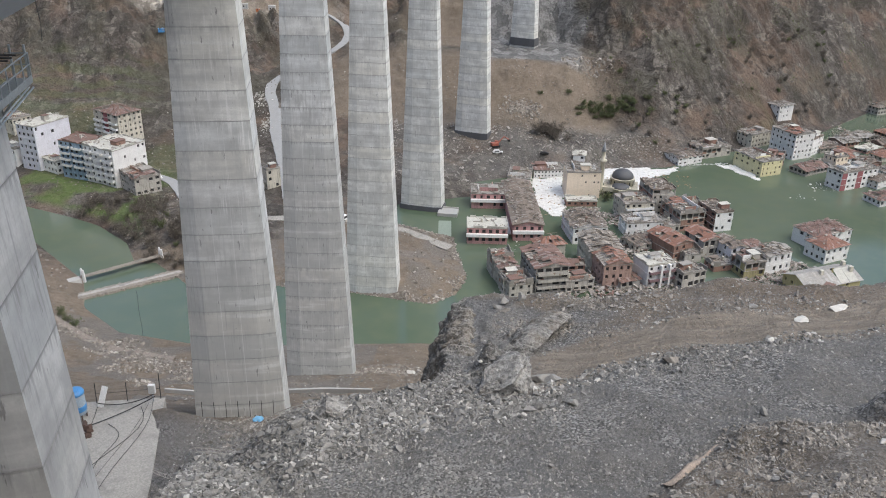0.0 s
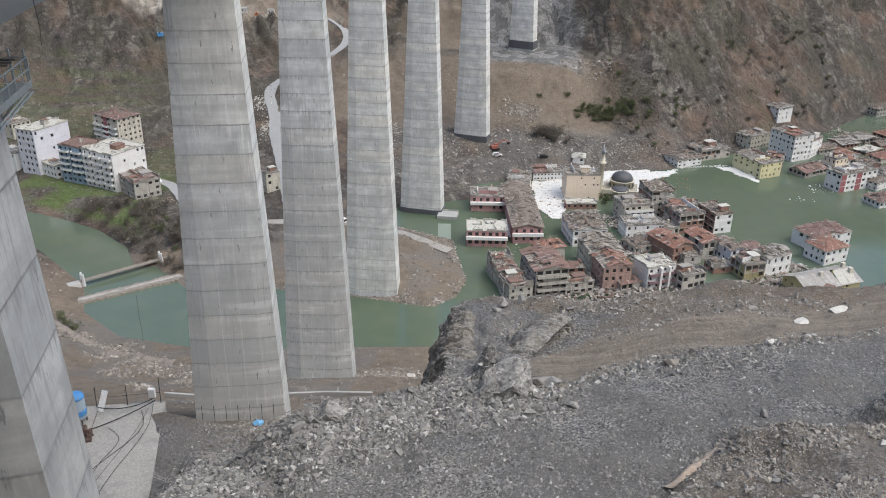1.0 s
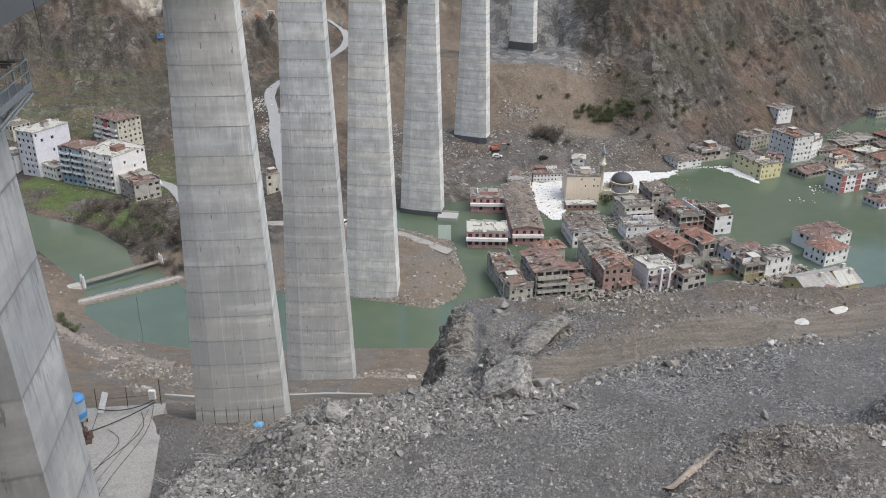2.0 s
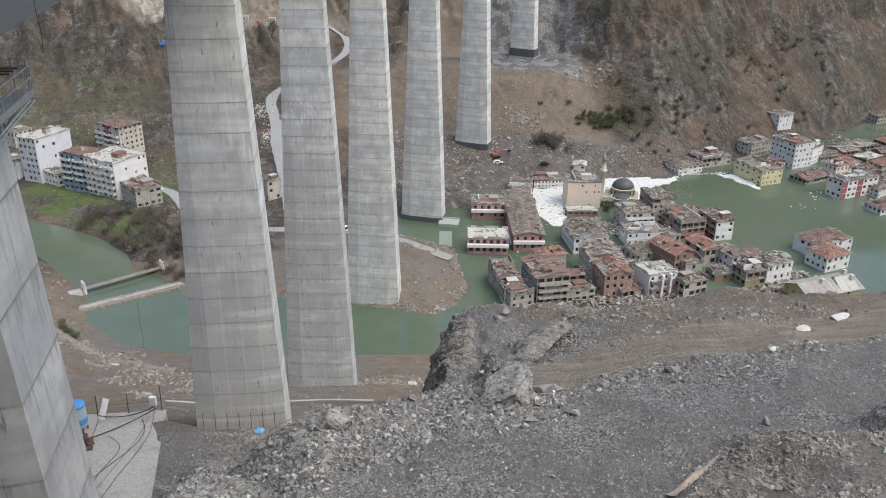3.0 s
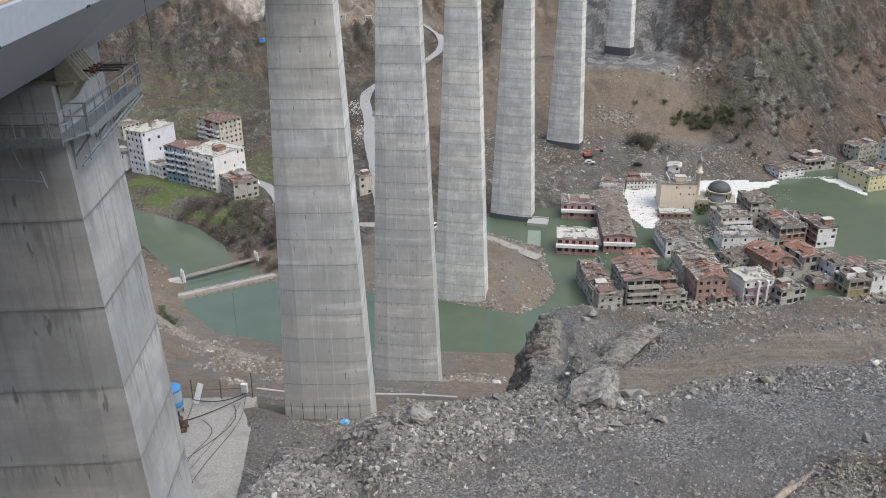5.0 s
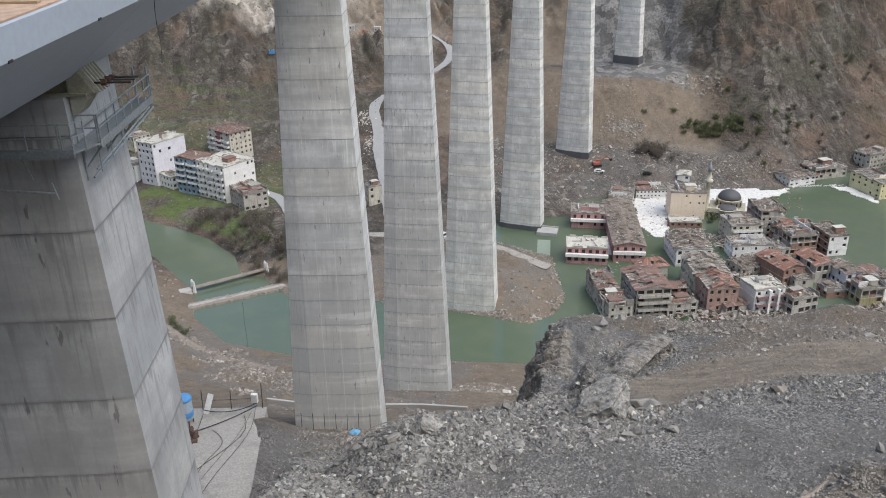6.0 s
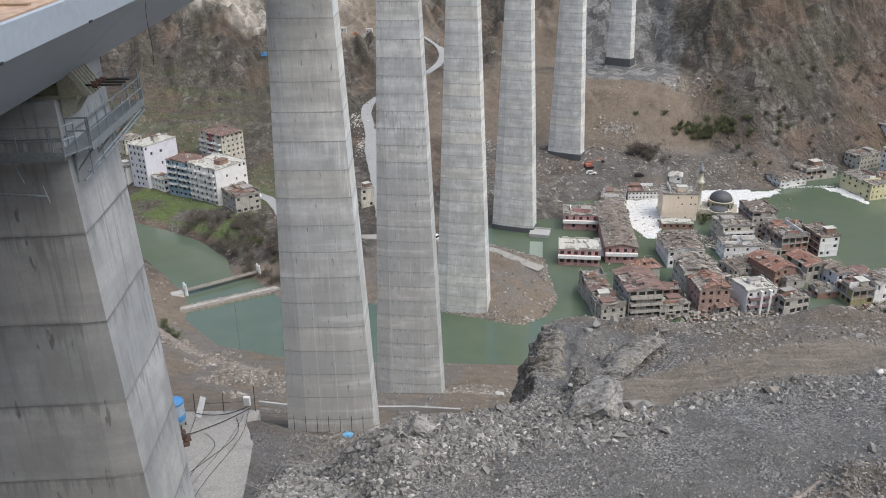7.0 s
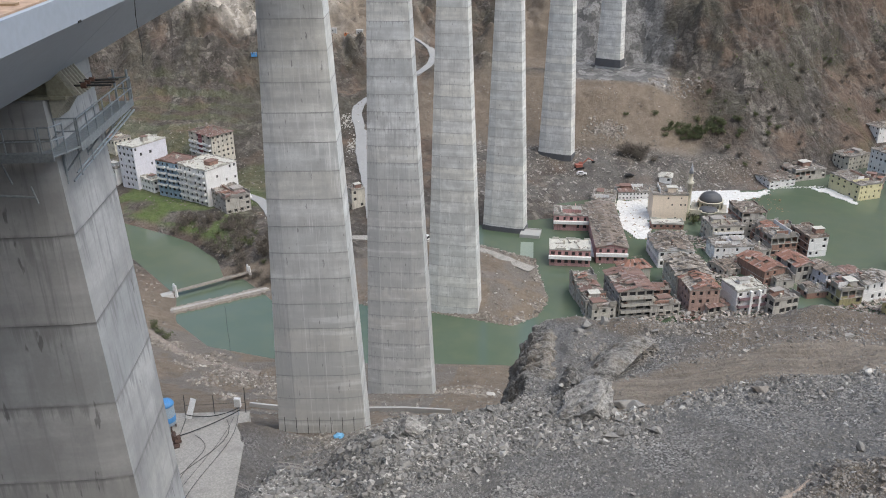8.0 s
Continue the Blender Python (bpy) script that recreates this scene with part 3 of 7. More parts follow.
    cutrock = mix(m, ramp(m, noise_of(m, v, 0.4, 7, 0.75), 0.55, 0.62, 0, 0.4), cutrock, (0.31, 0.305, 0.29))
    c = mix(m, cut, c, cutrock)
    green = mix(m, ramp(m, n_mid, 0.35, 0.65), (0.085, 0.135, 0.033), (0.13, 0.172, 0.055))
    c = mix(m, grass, c, green)
    c = mix(m, ramp(m, scrub, 0, 1, 0, 0.5), c, mix(m, ramp(m, n_fine, 0.3, 0.7), (0.05, 0.052, 0.035), (0.12, 0.11, 0.08)))
    c = mix(m, track, c, mix(m, ramp(m, noise_of(m, coords(m, (0.1, 1.2, 1), True), 1.0, 4), 0.35, 0.65), (0.20, 0.17, 0.136), (0.30, 0.257, 0.207)))
    links.new(c, b.inputs["Base Color"])
    tall = nodes.new("ShaderNodeMath")
    tall.operation = "ADD"
    links.new(n_fine, tall.inputs[0])
    links.new(n_mid, tall.inputs[1])
    hard = nodes.new("ShaderNodeMath")
    hard.operation = "SUBTRACT"
    hard.inputs[0].default_value = 1.6
    links.new(ramp(m, mix(m, gravel, earth, (1, 1, 1)), 0, 1, 0, 1.6), hard.inputs[1])
    crest = nodes.new("ShaderNodeMath")
    crest.operation = "MULTIPLY_ADD"
    links.new(ramp(m, mix(m, 0.5, big, small), 0.0, 0.12), crest.inputs[0])
    links.new(hard.outputs[0], crest.inputs[1])
    links.new(tall.outputs[0], crest.inputs[2])
    bump(m, b, crest.outputs[0], 1.0, 0.9)
    return m


ground = tagged(new("ground", build_ground()), "valley ground of grey rubble, brown earth and rocky hillsides", "ground", kind="structure")
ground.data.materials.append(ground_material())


def water_material():
    m, nodes, links, b = mat("murky_green_water", 0.07)
    v = coords(m, world_space=True)
    c = mix(m, ramp(m, noise_of(m, v, 0.012, 3), 0.35, 0.65), (0.074, 0.106, 0.068), (0.102, 0.130, 0.096))
    c = mix(m, ramp(m, noise_of(m, v, 0.12, 4), 0.45, 0.7, 0, 0.25), c, (0.135, 0.15, 0.09))
    links.new(c, b.inputs["Base Color"])
    b.inputs["Specular IOR Level"].default_value = 0.4
    bump(m, b, noise_of(m, v, 1.2, 3), 0.06, 0.1)
    return m


def sheet(name, pts, z, material):
    bm = bmesh.new()
    bm.faces.new([bm.verts.new((x, y, z)) for x, y in pts])
    me = bpy.data.meshes.new(name)
    bm.to_mesh(me), bm.free()
    me.materials.append(material)
    return new(name, me)


water = tagged(sheet("water", [(-600, 160), (900, 160), (900, 760), (-600, 760)], 0.0, water_material()), "murky green flood water of the rising lake", "water", kind="structure")

# ---- helpers for things ----


def finish(bm, name, material):
    me = bpy.data.meshes.new(name)
    bm.normal_update()
    bm.to_mesh(me), bm.free()
    for k in material if isinstance(material, (list, tuple)) else [material]:
        me.materials.append(k)
    return me


def part(name, bm, material, parent, label=""):
    """One mesh object under a thing or under a part."""
    ob = new(name, finish(bm, name, material) if isinstance(bm, bmesh.types.BMesh) else bm)
    ob.parent = parent
    return tagged(ob, label)


def thing(name, m, label, category, group=""):
    ob = new(name)
    ob.empty_display_size = 0.3
    ob.matrix_world = m
    return tagged(ob, label, category, group)


def add_box(bm, x0, x1, y0, y1, z0, z1, slot=0):
    v = [bm.verts.new(p) for p in ((x0, y0, z0), (x1, y0, z0), (x1, y1, z0), (x0, y1, z0), (x0, y0, z1), (x1, y0, z1), (x1, y1, z1), (x0, y1, z1))]
    for k in ((3, 2, 1, 0), (4, 5, 6, 7), (0, 1, 5, 4), (1, 2, 6, 5), (2, 3, 7, 6), (3, 0, 4, 7)):
        bm.faces.new([v[i] for i in k]).material_index = slot


def box(x0, x1, y0, y1, z0, z1):
    bm = bmesh.new()
    add_box(bm, x0, x1, y0, y1, z0, z1)
    return bm


def add_rod(bm, a, b, r, sides=6):
    a, b = Vector(a), Vector(b)
    q = (b - a).to_track_quat("Z", "Y")
    rings = []
    for p in (a, b):
        rings.append([bm.verts.new(p + q @ Vector((r * math.cos(2 * math.pi * k / sides), r * math.sin(2 * math.pi * k / sides), 0))) for k in range(sides)])
    for k in range(sides):
        bm.faces.new((rings[0][k], rings[0][(k + 1) % sides], rings[1][(k + 1) % sides], rings[1][k]))
    bm.faces.new(rings[0][::-1]), bm.faces.new(rings[1])


def rod(a, b, r, sides=6):
    bm = bmesh.new()
    add_rod(bm, a, b, r, sides)
    return bm


def tube(pts, r, sides=6):
    """One continuous cable or pipe through points."""
    bm, rings = bmesh.new(), []
    pts = [Vector(p) for p in pts]
    for k, p in enumerate(pts):
        q = (pts[min(k + 1, len(pts) - 1)] - pts[max(k - 1, 0)]).to_track_quat("Z", "Y")
        rings.append([bm.verts.new(p + q @ Vector((r * math.cos(2 * math.pi * i / sides), r * math.sin(2 * math.pi * i / sides), 0))) for i in range(sides)])
    for a, b in zip(rings, rings[1:]):
        for i in range(sides):
            bm.faces.new((a[i], a[(i + 1) % sides], b[(i + 1) % sides], b[i]))
    bm.faces.new(rings[0][::-1]), bm.faces.new(rings[-1])
    return bm


# ---- the viaduct ----
LIFT = 4.07
TOP = 137.4
LINE = [(-23.05, 32.1, -9.9), (-31.2, 109.8, -6.5), (-31.9, 189.8, 0.1), (-25.3, 273.6, 6.8), (-9.6, 354.2, 13.4), (14.7, 433.8, 20.0), (46.3, 510.0, 26.7)]


def pier_size(z):
    """Half width and half depth of a pier at the height z, and how far its corners are cut off."""
    drop = 145 - z
    cut, deep = 0.35 + 0.042 * drop - 0.00012 * drop * drop, 0.05 + 0.0055 * drop
    return 3.67 + 0.0403 * drop, 2.93 + 0.003 * drop + deep, cut, deep


def pier_ring(z, inset=0.0):
    w, d, cw, cd = pier_size(z)
    w, d = w - inset, d - inset
    return [(-w + cw, -d, z), (w - cw, -d, z), (w, -d + cd, z), (w, d - cd, z), (w - cw, d, z), (-w + cw, d, z), (-w, d - cd, z), (-w, -d + cd, z)]


def pier_block(z0, z1):
    """One cast lift, set back by a finger's width at its upper joint."""
    bm = bmesh.new()
    gap = 0.04
    rings = [pier_ring(z0), pier_ring(z1 - gap), pier_ring(z1 - gap, 0.03), pier_ring(z1, 0.03)]
    vs = [[bm.verts.new(p) for p in ring] for ring in rings]
    for lo, hi in zip(vs, vs[1:]):
        for k in range(8):
            bm.faces.new((lo[k], lo[(k + 1) % 8], hi[(k + 1) % 8], hi[k])).material_index = k % 2
    bm.faces.new(vs[0][::-1]), bm.faces.new(vs[-1])
    return bm


def build_pier(k, x, y, turn):
    base = ground_at(x, y) - 1.5
    if base < -4:
        base = -4.0
    label = "tall pale grey concrete viaduct pier with cast joints and streaks"
    ob = thing("viaduct_pier", pose(x, y, 0, 0, 0, -turn), label, "bridge pier", "piers of the viaduct")
    z = TOP
    first = 1.45 if k == 0 else LIFT
    while z > base:
        z0 = max(base, z - (first if z == TOP else LIFT))
        if z - z0 > 0.3:
            # the pier under the girder takes the concrete with shade in its colour
            part("concrete_lift", pier_block(z0, z), (M_STAINED_SHADED, M_STAINED_SHADED) if k == 0 else POURS[min(k, 3) - 1], ob)
        z = z0
    return ob


PIERS = [build_pier(k, *row) for k, row in enumerate(LINE)]

# dark coated feet of the far piers, above the water and the fill
for k, z0, z1 in ((4, -0.5, 2.2), (5, 8.5, 12.6), (6, 43.5, 48.0)):
    bm = bmesh.new()
    rings = [[bm.verts.new(q) for q in pier_ring(z, -0.35)] for z in (z0, z1)]
    for i in range(8):
        bm.faces.new((rings[0][i], rings[0][(i + 1) % 8], rings[1][(i + 1) % 8], rings[1][i]))
    bm.faces.new(rings[1])
    part("foot", bm, M_FOOT, PIERS[k], "dark coated foot")

# steel box girder with inclined webs, climbing a little, on the first pier
AXIS, GRADE = -6.9, 0.024
UX, UY = math.sin(radians(AXIS)), math.cos(radians(AXIS))


def on_deck(e, s):
    return (e * UY + s * UX, -e * UX + s * UY)


girder = thing("bridge_girder", pose(*on_deck(-19.4, 0), 0, 0, 0, -AXIS), "grey painted steel box girder with dusty deck, resting on the pier", "bridge girder")


def along(profile, s0, s1):
    bm = bmesh.new()
    ends = [[bm.verts.new((e, s, z + GRADE * s)) for e, z in profile] for s in (s0, s1)]
    for k in range(len(profile)):
        j = (k + 1) % len(profile)
        bm.faces.new((ends[0][k], ends[0][j], ends[1][j], ends[1][k]))
    bm.faces.new(ends[0][::-1]), bm.faces.new(ends[1])
    bmesh.ops.recalc_face_normals(bm, faces=bm.faces)
    return bm


for k, (s0, s1) in enumerate(((-16, 7.97), (8, 19.97), (20, 31.97), (32, 43.97), (44, 55.97), (56, 82), (82.03, 112))):
    part("girder_section", along([(8.4, 141.3), (8.4, 140.43), (4.8, 137.4), (-4.8, 137.4), (-8.4, 140.43), (-8.4, 141.3)], s0, s1), M_STEEL, girder)
for k in range(9):
    part("drain", along([(8.43, 140.47), (8.43, 140.41), (8.38, 140.38), (8.38, 140.47)], 3 + 6 * k, 3.22 + 6 * k), M_DARK, girder)
part("deck_surface", along([(8.2, 141.304), (8.2, 141.36), (-8.2, 141.36), (-8.2, 141.304)], -16, 112), M_RUST, girder, "dusty tan deck surface")
part("edge_plank", along([(6.6, 141.365), (6.6, 141.6), (6.4, 141.6), (6.4, 141.365)], -16, 30), M_TIMBER, girder, "loose timber along the deck")
for k in range(5):
    s = 14 + 3.4 * k
    part("timber_board", along([(7.9, 141.365), (7.9, 141.43), (5.6, 141.43), (5.6, 141.365)], s, s + 0.25), M_TIMBER, girder)

# ---- houses ----
TINTS = {
    "white": (0.80, 0.80, 0.79), "cream": (0.60, 0.57, 0.49), "yellow": (0.72, 0.67, 0.42), "rose": (0.44, 0.31, 0.265), "pink": (0.56, 0.33, 0.32),
    "tan": (0.82, 0.71, 0.575), "grey": (0.47, 0.45, 0.41), "brick": (0.34, 0.21, 0.165), "blue": (0.31, 0.42, 0.52), "olive": (0.34, 0.31, 0.17), "mustard": (0.52, 0.46, 0.25),
    "green": (0.50, 0.57, 0.38), "lilac": (0.72, 0.72, 0.78), "stripe": (0.34, 0.13, 0.14), "plum": (0.24, 0.16, 0.17),
}
M_WALL = {k: wall_plaster("plaster_" + k, v, 0.12 if k == "tan" else 0.24 if k in ("white", "stripe", "plum", "yellow", "mustard", "lilac") else 0.8) for k, v in TINTS.items()}
M_ROOF = {k: plain("roofing_" + k, v, 0.9, 0, 0.45, 1.2, 0.5, island=0.5) for k, v in {"worn": (0.42, 0.405, 0.375), "tile": (0.29, 0.15, 0.108), "brown": (0.25, 0.205, 0.17), "rust": (0.23, 0.145, 0.12), "rubble": (0.36, 0.34, 0.31), "pale": (0.58, 0.57, 0.51), "plank": (0.36, 0.325, 0.28)}.items()}
M_RUBBLE = plain("broken_masonry", (0.42, 0.385, 0.345), 0.95, 0, 0.4, 1.5, 0.4, island=0.6)
M_BATTEN = plain("grey_roof_timber", (0.25, 0.215, 0.18), 0.9, 0, 0.3, 1.5, 0.4, island=0.5)
dice = random.Random(11)


def facade(bm, a, b, z1, cols, rows, storey, hole, panes, skip=0.0):
    """A wall from a to b with recessed openings."""
    a, b = Vector((*a, 0)), Vector((*b, 0))
    along = b - a
    n = Vector((along.y, -along.x, 0)).normalized()
    wide = along.length / cols
    unit = along.normalized()

    def at(u, z, deep=0.0):
        return a + unit * u - n * deep + Vector((0, 0, z))

    def quad(*p):
        bm.faces.new([bm.verts.new(q) for q in p])
    for r in range(rows):
        za, zb = r * storey, (r + 1) * storey
        h0, h1 = za + storey * 0.32, za + storey * (0.32 + hole[1])
        for c in range(cols):
            u0, u1 = c * wide, (c + 1) * wide
            if dice.random() < skip or (skip > 0.9 and r < 1):
                quad(at(u0, za), at(u1, za), at(u1, zb), at(u0, zb))
                continue
            half = hole[0] / 2 * dice.choice((0.8, 1, 1, 1.15))
            w0, w1 = u0 + wide * (0.5 - half), u0 + wide * (0.5 + half)
            quad(at(u0, za), at(u1, za), at(u1, h0), at(u0, h0))
            quad(at(u0, h1), at(u1, h1), at(u1, zb), at(u0, zb))
            quad(at(u0, h0), at(w0, h0), at(w0, h1), at(u0, h1))
            quad(at(w1, h0), at(u1, h0), at(u1, h1), at(w1, h1))
            d = 0.4
            quad(at(w0, h0), at(w1, h0), at(w1, h0, d), at(w0, h0, d))
            quad(at(w0, h1, d), at(w1, h1, d), at(w1, h1), at(w0, h1))
            quad(at(w0, h0), at(w0, h0, d), at(w0, h1, d), at(w0, h1))
            quad(at(w1, h0, d), at(w1, h0), at(w1, h1), at(w1, h1, d))
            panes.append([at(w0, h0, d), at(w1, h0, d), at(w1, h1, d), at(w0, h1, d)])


def shard(bm, x, y, z, size):
    """A broken block or board, lying askew."""
    q = Euler((dice.uniform(-0.5, 0.5), dice.uniform(-0.5, 0.5), dice.uniform(0, 6))).to_matrix()
    s = [size * dice.uniform(0.4, 1.3), size * dice.uniform(0.3, 0.9), size * dice.uniform(0.1, 0.45)]
    v = [bm.verts.new(q @ Vector((i * s[0], j * s[1], k * s[2])) + Vector((x, y, z))) for k in (-0.5, 0.5) for i, j in ((-0.5, -0.5), (0.5, -0.5), (0.5, 0.5), (-0.5, 0.5))]
    for f in ((3, 2, 1, 0), (4, 5, 6, 7), (0, 1, 5, 4), (1, 2, 6, 5), (2, 3, 7, 6), (3, 0, 4, 7)):
        bm.faces.new([v[i] for i in f])


def slope_sheets(bm, a, b, c, d, gone, timber=None):
    """Roofing between the eave a-b and the ridge d-c, in strips of single sheets; whole patches of it are lost and the rest sags."""
    a, b, c, d = Vector(a), Vector(b), Vector(c), Vector(d)
    n = max(3, round((b - a).length / 0.85))
    m = max(1, round((d - a).length / 2.1))
    up = (b - a).cross(d - a).normalized()
    off = Vector((dice.uniform(0, 90), dice.uniform(0, 90), 0))
    limit = 0.62 - 1.45 * gone

    def at(u, v):
        p = a.lerp(b, u / n).lerp(d.lerp(c, u / n), v / m)
        return p - up * gone * 1.6 * max(0.0, noise.noise(p * 0.17 + off * 2))
    for j in range(m):
        for i in range(n):
            mid = at(i + 0.5, j + 0.5)
            if noise.noise(mid * 0.24 + off) > limit or dice.random() < gone * 0.4:
                continue
            skew = dice.uniform(-1, 1) * gone * 0.8
            p = []
            for u, v in ((i, j), (i + 1, j), (i + 1, j + 1), (i, j + 1)):
                p.append(at(u + skew * (v - j), v + (0.0 if v > j else -dice.uniform(0, gone))) + up * (0.05 + (0.05 if v == j else 0.0) + dice.uniform(0, 0.05 + 0.3 * gone)))
            if (p[2] - p[3]).length < 0.02:
                p.pop()
            vs = [bm.verts.new(q) for q in p]
            bm.faces.new(vs)
            vs2 = [bm.verts.new(q - up * 0.06) for q in p]
            bm.faces.new(vs2[::-1])
            for k in range(len(vs)):
                bm.faces.new((vs2[k], vs2[(k + 1) % len(vs)], vs[(k + 1) % len(vs)], vs[k]))
    if timber is not None:
        for i in range(0, n + 1, 2):
            add_rod(timber, at(i, 0) - up * 0.12, at(i, m) - up * 0.12, 0.11, 4)
        for v in (m * 0.25, m * 0.7):
            add_rod(timber, at(0, v) - up * 0.02, at(n, v) - up * 0.02, 0.07, 4)


def plank(bm, x, y, z, size):
    """A loose board or batten."""
    a = dice.uniform(0, 6.28)
    dx, dy = math.cos(a) * size, math.sin(a) * size
    add_rod(bm, (x - dx, y - dy, z), (x + dx, y + dy, z + dice.uniform(-0.2, 0.5)), dice.uniform(0.07, 0.17), 4)


def house(x, y, turn, w, d, floors, colour, roof, label, storey=3.0, base=0.0, cols=None, side_cols=None, roof_h=1.4, bands=(), balconies=(), sunk=0.5, blank=(), face=1, stripes=(), wreck=None, second=None, slabs=True, rail="", fins=(), hole=None, skip=0.16):
    """A house; its walls 0 to 3 look to -y, +x, +y and -x of its own axes. base: height of the ground; sunk: how far its walls go below it."""
    ob = thing("house", pose(x, y, base, 0, 0, turn), label, "house", "houses of the flooded town")
    hw, hd, top = w / 2, d / 2, floors * storey
    if wreck is None:
        wreck = {"brown": 0.34, "plank": 0.30, "rubble": 0.34, "rust": 0.24, "tile": 0.13, "pale": 0.10, "worn": 0.1}[roof[1]]
    poor = colour in ("grey", "brick", "olive", "lilac")
    bare = poor and colour != "lilac" and floors > 1 and roof[0] == "flat" and dice.random() < 0.7
    if hole is None:
        hole = dice.choice(((0.40, 0.46), (0.50, 0.50), (0.62, 0.56), (0.74, 0.60)) if poor else ((0.36, 0.44), (0.42, 0.46), (0.5, 0.46)))
    cols = cols or max(2, round(w / 2.9))
    side_cols = side_cols or max(2, round(d / 2.9))
    corners = [(-hw, -hd), (hw, -hd), (hw, hd), (-hw, hd)]
    for k in range(4):
        n = cols if k % 2 == 0 else side_cols
        a, b = corners[k], corners[(k + 1) % 4]
        bm, panes = bmesh.new(), []
        facade(bm, a, b, top, n, floors - bare, storey, hole, panes, 0.96 if k in blank else skip)
        bm.faces.new([bm.verts.new((*p, q)) for p, q in ((a, -sunk), (b, -sunk), (b, 0), (a, 0))])
        bmesh.ops.remove_doubles(bm, verts=bm.verts, dist=0.001)
        wall = part("wall", bm, M_WALL[second if second and k in (0, 3) else colour], ob)
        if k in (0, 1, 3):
            # dark panes close the recesses, painted like the shade of the rooms
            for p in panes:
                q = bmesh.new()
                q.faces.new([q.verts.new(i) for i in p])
                part("window", q, M_UNLIT, wall)
    if bare:
        # the top storey is an open frame: columns, with some of the infill left
        for k in range(4):
            a, b = Vector((*corners[k], 0)), Vector((*corners[(k + 1) % 4], 0))
            n = max(2, round((b - a).length / 3.2))
            for i in range(n):
                p, q = a.lerp(b, i / n) * 0.97, a.lerp(b, (i + 1) / n) * 0.97
                part("column", box(p.x - 0.2, p.x + 0.2, p.y - 0.2, p.y + 0.2, top - storey, top - 0.2), M_WALL["grey"], ob)
                if dice.random() < 0.45:
                    h = storey * dice.choice((0.3, 0.35, 0.93, 0.93))
                    part("infill_wall", box(min(p.x, q.x) - 0.08, max(p.x, q.x) + 0.08, min(p.y, q.y) - 0.08, max(p.y, q.y) + 0.08, top - storey + 0.06, top - storey + h), M_WALL[dice.choice(["brick", colour])], ob)
    # slab edges between the storeys
    for r in range(1, floors if slabs else 1):
        part("floor_slab", box(-hw - 0.08, hw + 0.08, -hd - 0.08, hd + 0.08, r * storey - 0.14, r * storey + 0.06), M_WALL["grey" if colour in ("grey", "brick", "olive") else colour], ob)
    part("top_slab", box(-hw - 0.1, hw + 0.1, -hd - 0.1, hd + 0.1, top - 0.2, top), M_RUBBLE, ob)
    kind, over = roof
    bm, timber = bmesh.new(), bmesh.new()
    e, eave = 0.55, top + 0.05
    x0, x1, y0, y1 = -hw - e, hw + e, -hd - e, hd + e
    if kind == "hip":
        r = min(hw, hd) + e
        p = [(x0, y0, eave), (x1, y0, eave), (x1, y1, eave), (x0, y1, eave)]
        if hw >= hd:
            g0, g1 = (x0 + r, 0, eave + roof_h), (x1 - r, 0, eave + roof_h)
            slopes = ((p[0], p[1], g1, g0), (p[1], p[2], g1, g1), (p[2], p[3], g0, g1), (p[3], p[0], g0, g0))
        else:
            g0, g1 = (0, y0 + r, eave + roof_h), (0, y1 - r, eave + roof_h)
            slopes = ((p[0], p[1], g0, g0), (p[1], p[2], g1, g0), (p[2], p[3], g1, g1), (p[3], p[0], g0, g1))
        for s in slopes:
            slope_sheets(bm, *s, wreck, timber)
    elif kind == "gable":
        if hw >= hd:
            g0, g1 = (x0, 0, eave + roof_h), (x1, 0, eave + roof_h)
            slope_sheets(bm, (x0, y0, eave), (x1, y0, eave), g1, g0, wreck, timber)
            slope_sheets(bm, (x1, y1, eave), (x0, y1, eave), g0, g1, wreck, timber)
            ends = (((-hw, -hd), (-hw, hd)), ((hw, -hd), (hw, hd)))
        else:
            g0, g1 = (0, y0, eave + roof_h), (0, y1, eave + roof_h)
            slope_sheets(bm, (x1, y0, eave), (x1, y1, eave), g1, g0, wreck, timber)
            slope_sheets(bm, (x0, y1, eave), (x0, y0, eave), g0, g1, wreck, timber)
            ends = (((-hw, -hd), (hw, -hd)), ((-hw, hd), (hw, hd)))
        for a, b in ends:
            gb = bmesh.new()
            mid = ((a[0] + b[0]) / 2, (a[1] + b[1]) / 2)
            gb.faces.new([gb.verts.new(q) for q in ((*a, top), (*b, top), (*mid, top + roof_h * 0.9))])
            part("gable", gb, M_WALL[colour], ob)
    else:
        add_box(bm, x0 + 0.35, x1 - 0.35, y0 + 0.35, y1 - 0.35, top, top + 0.12)
        for k in range(4):
            a, b = Vector((*corners[k], top)), Vector((*corners[(k + 1) % 4], top))
            run = 0.0
            while run < (b - a).length - 1:
                step = dice.uniform(1.5, 4.0)
                p, q = a.lerp(b, run / (b - a).length), a.lerp(b, min(1, (run + step) / (b - a).length))
                if dice.random() < 0.7:
                    add_box(bm, min(p.x, q.x) - 0.12, max(p.x, q.x) + 0.12, min(p.y, q.y) - 0.12, max(p.y, q.y) + 0.12, top + 0.1, top + dice.uniform(0.35, 2.3 if poor and over == "rubble" else 1.0))
                run += step
    tagged(part("roof", bm, M_ROOF[over], ob), kind="stuff" if kind != "flat" else "")
    # what lies about on the roof
    bm = bmesh.new()
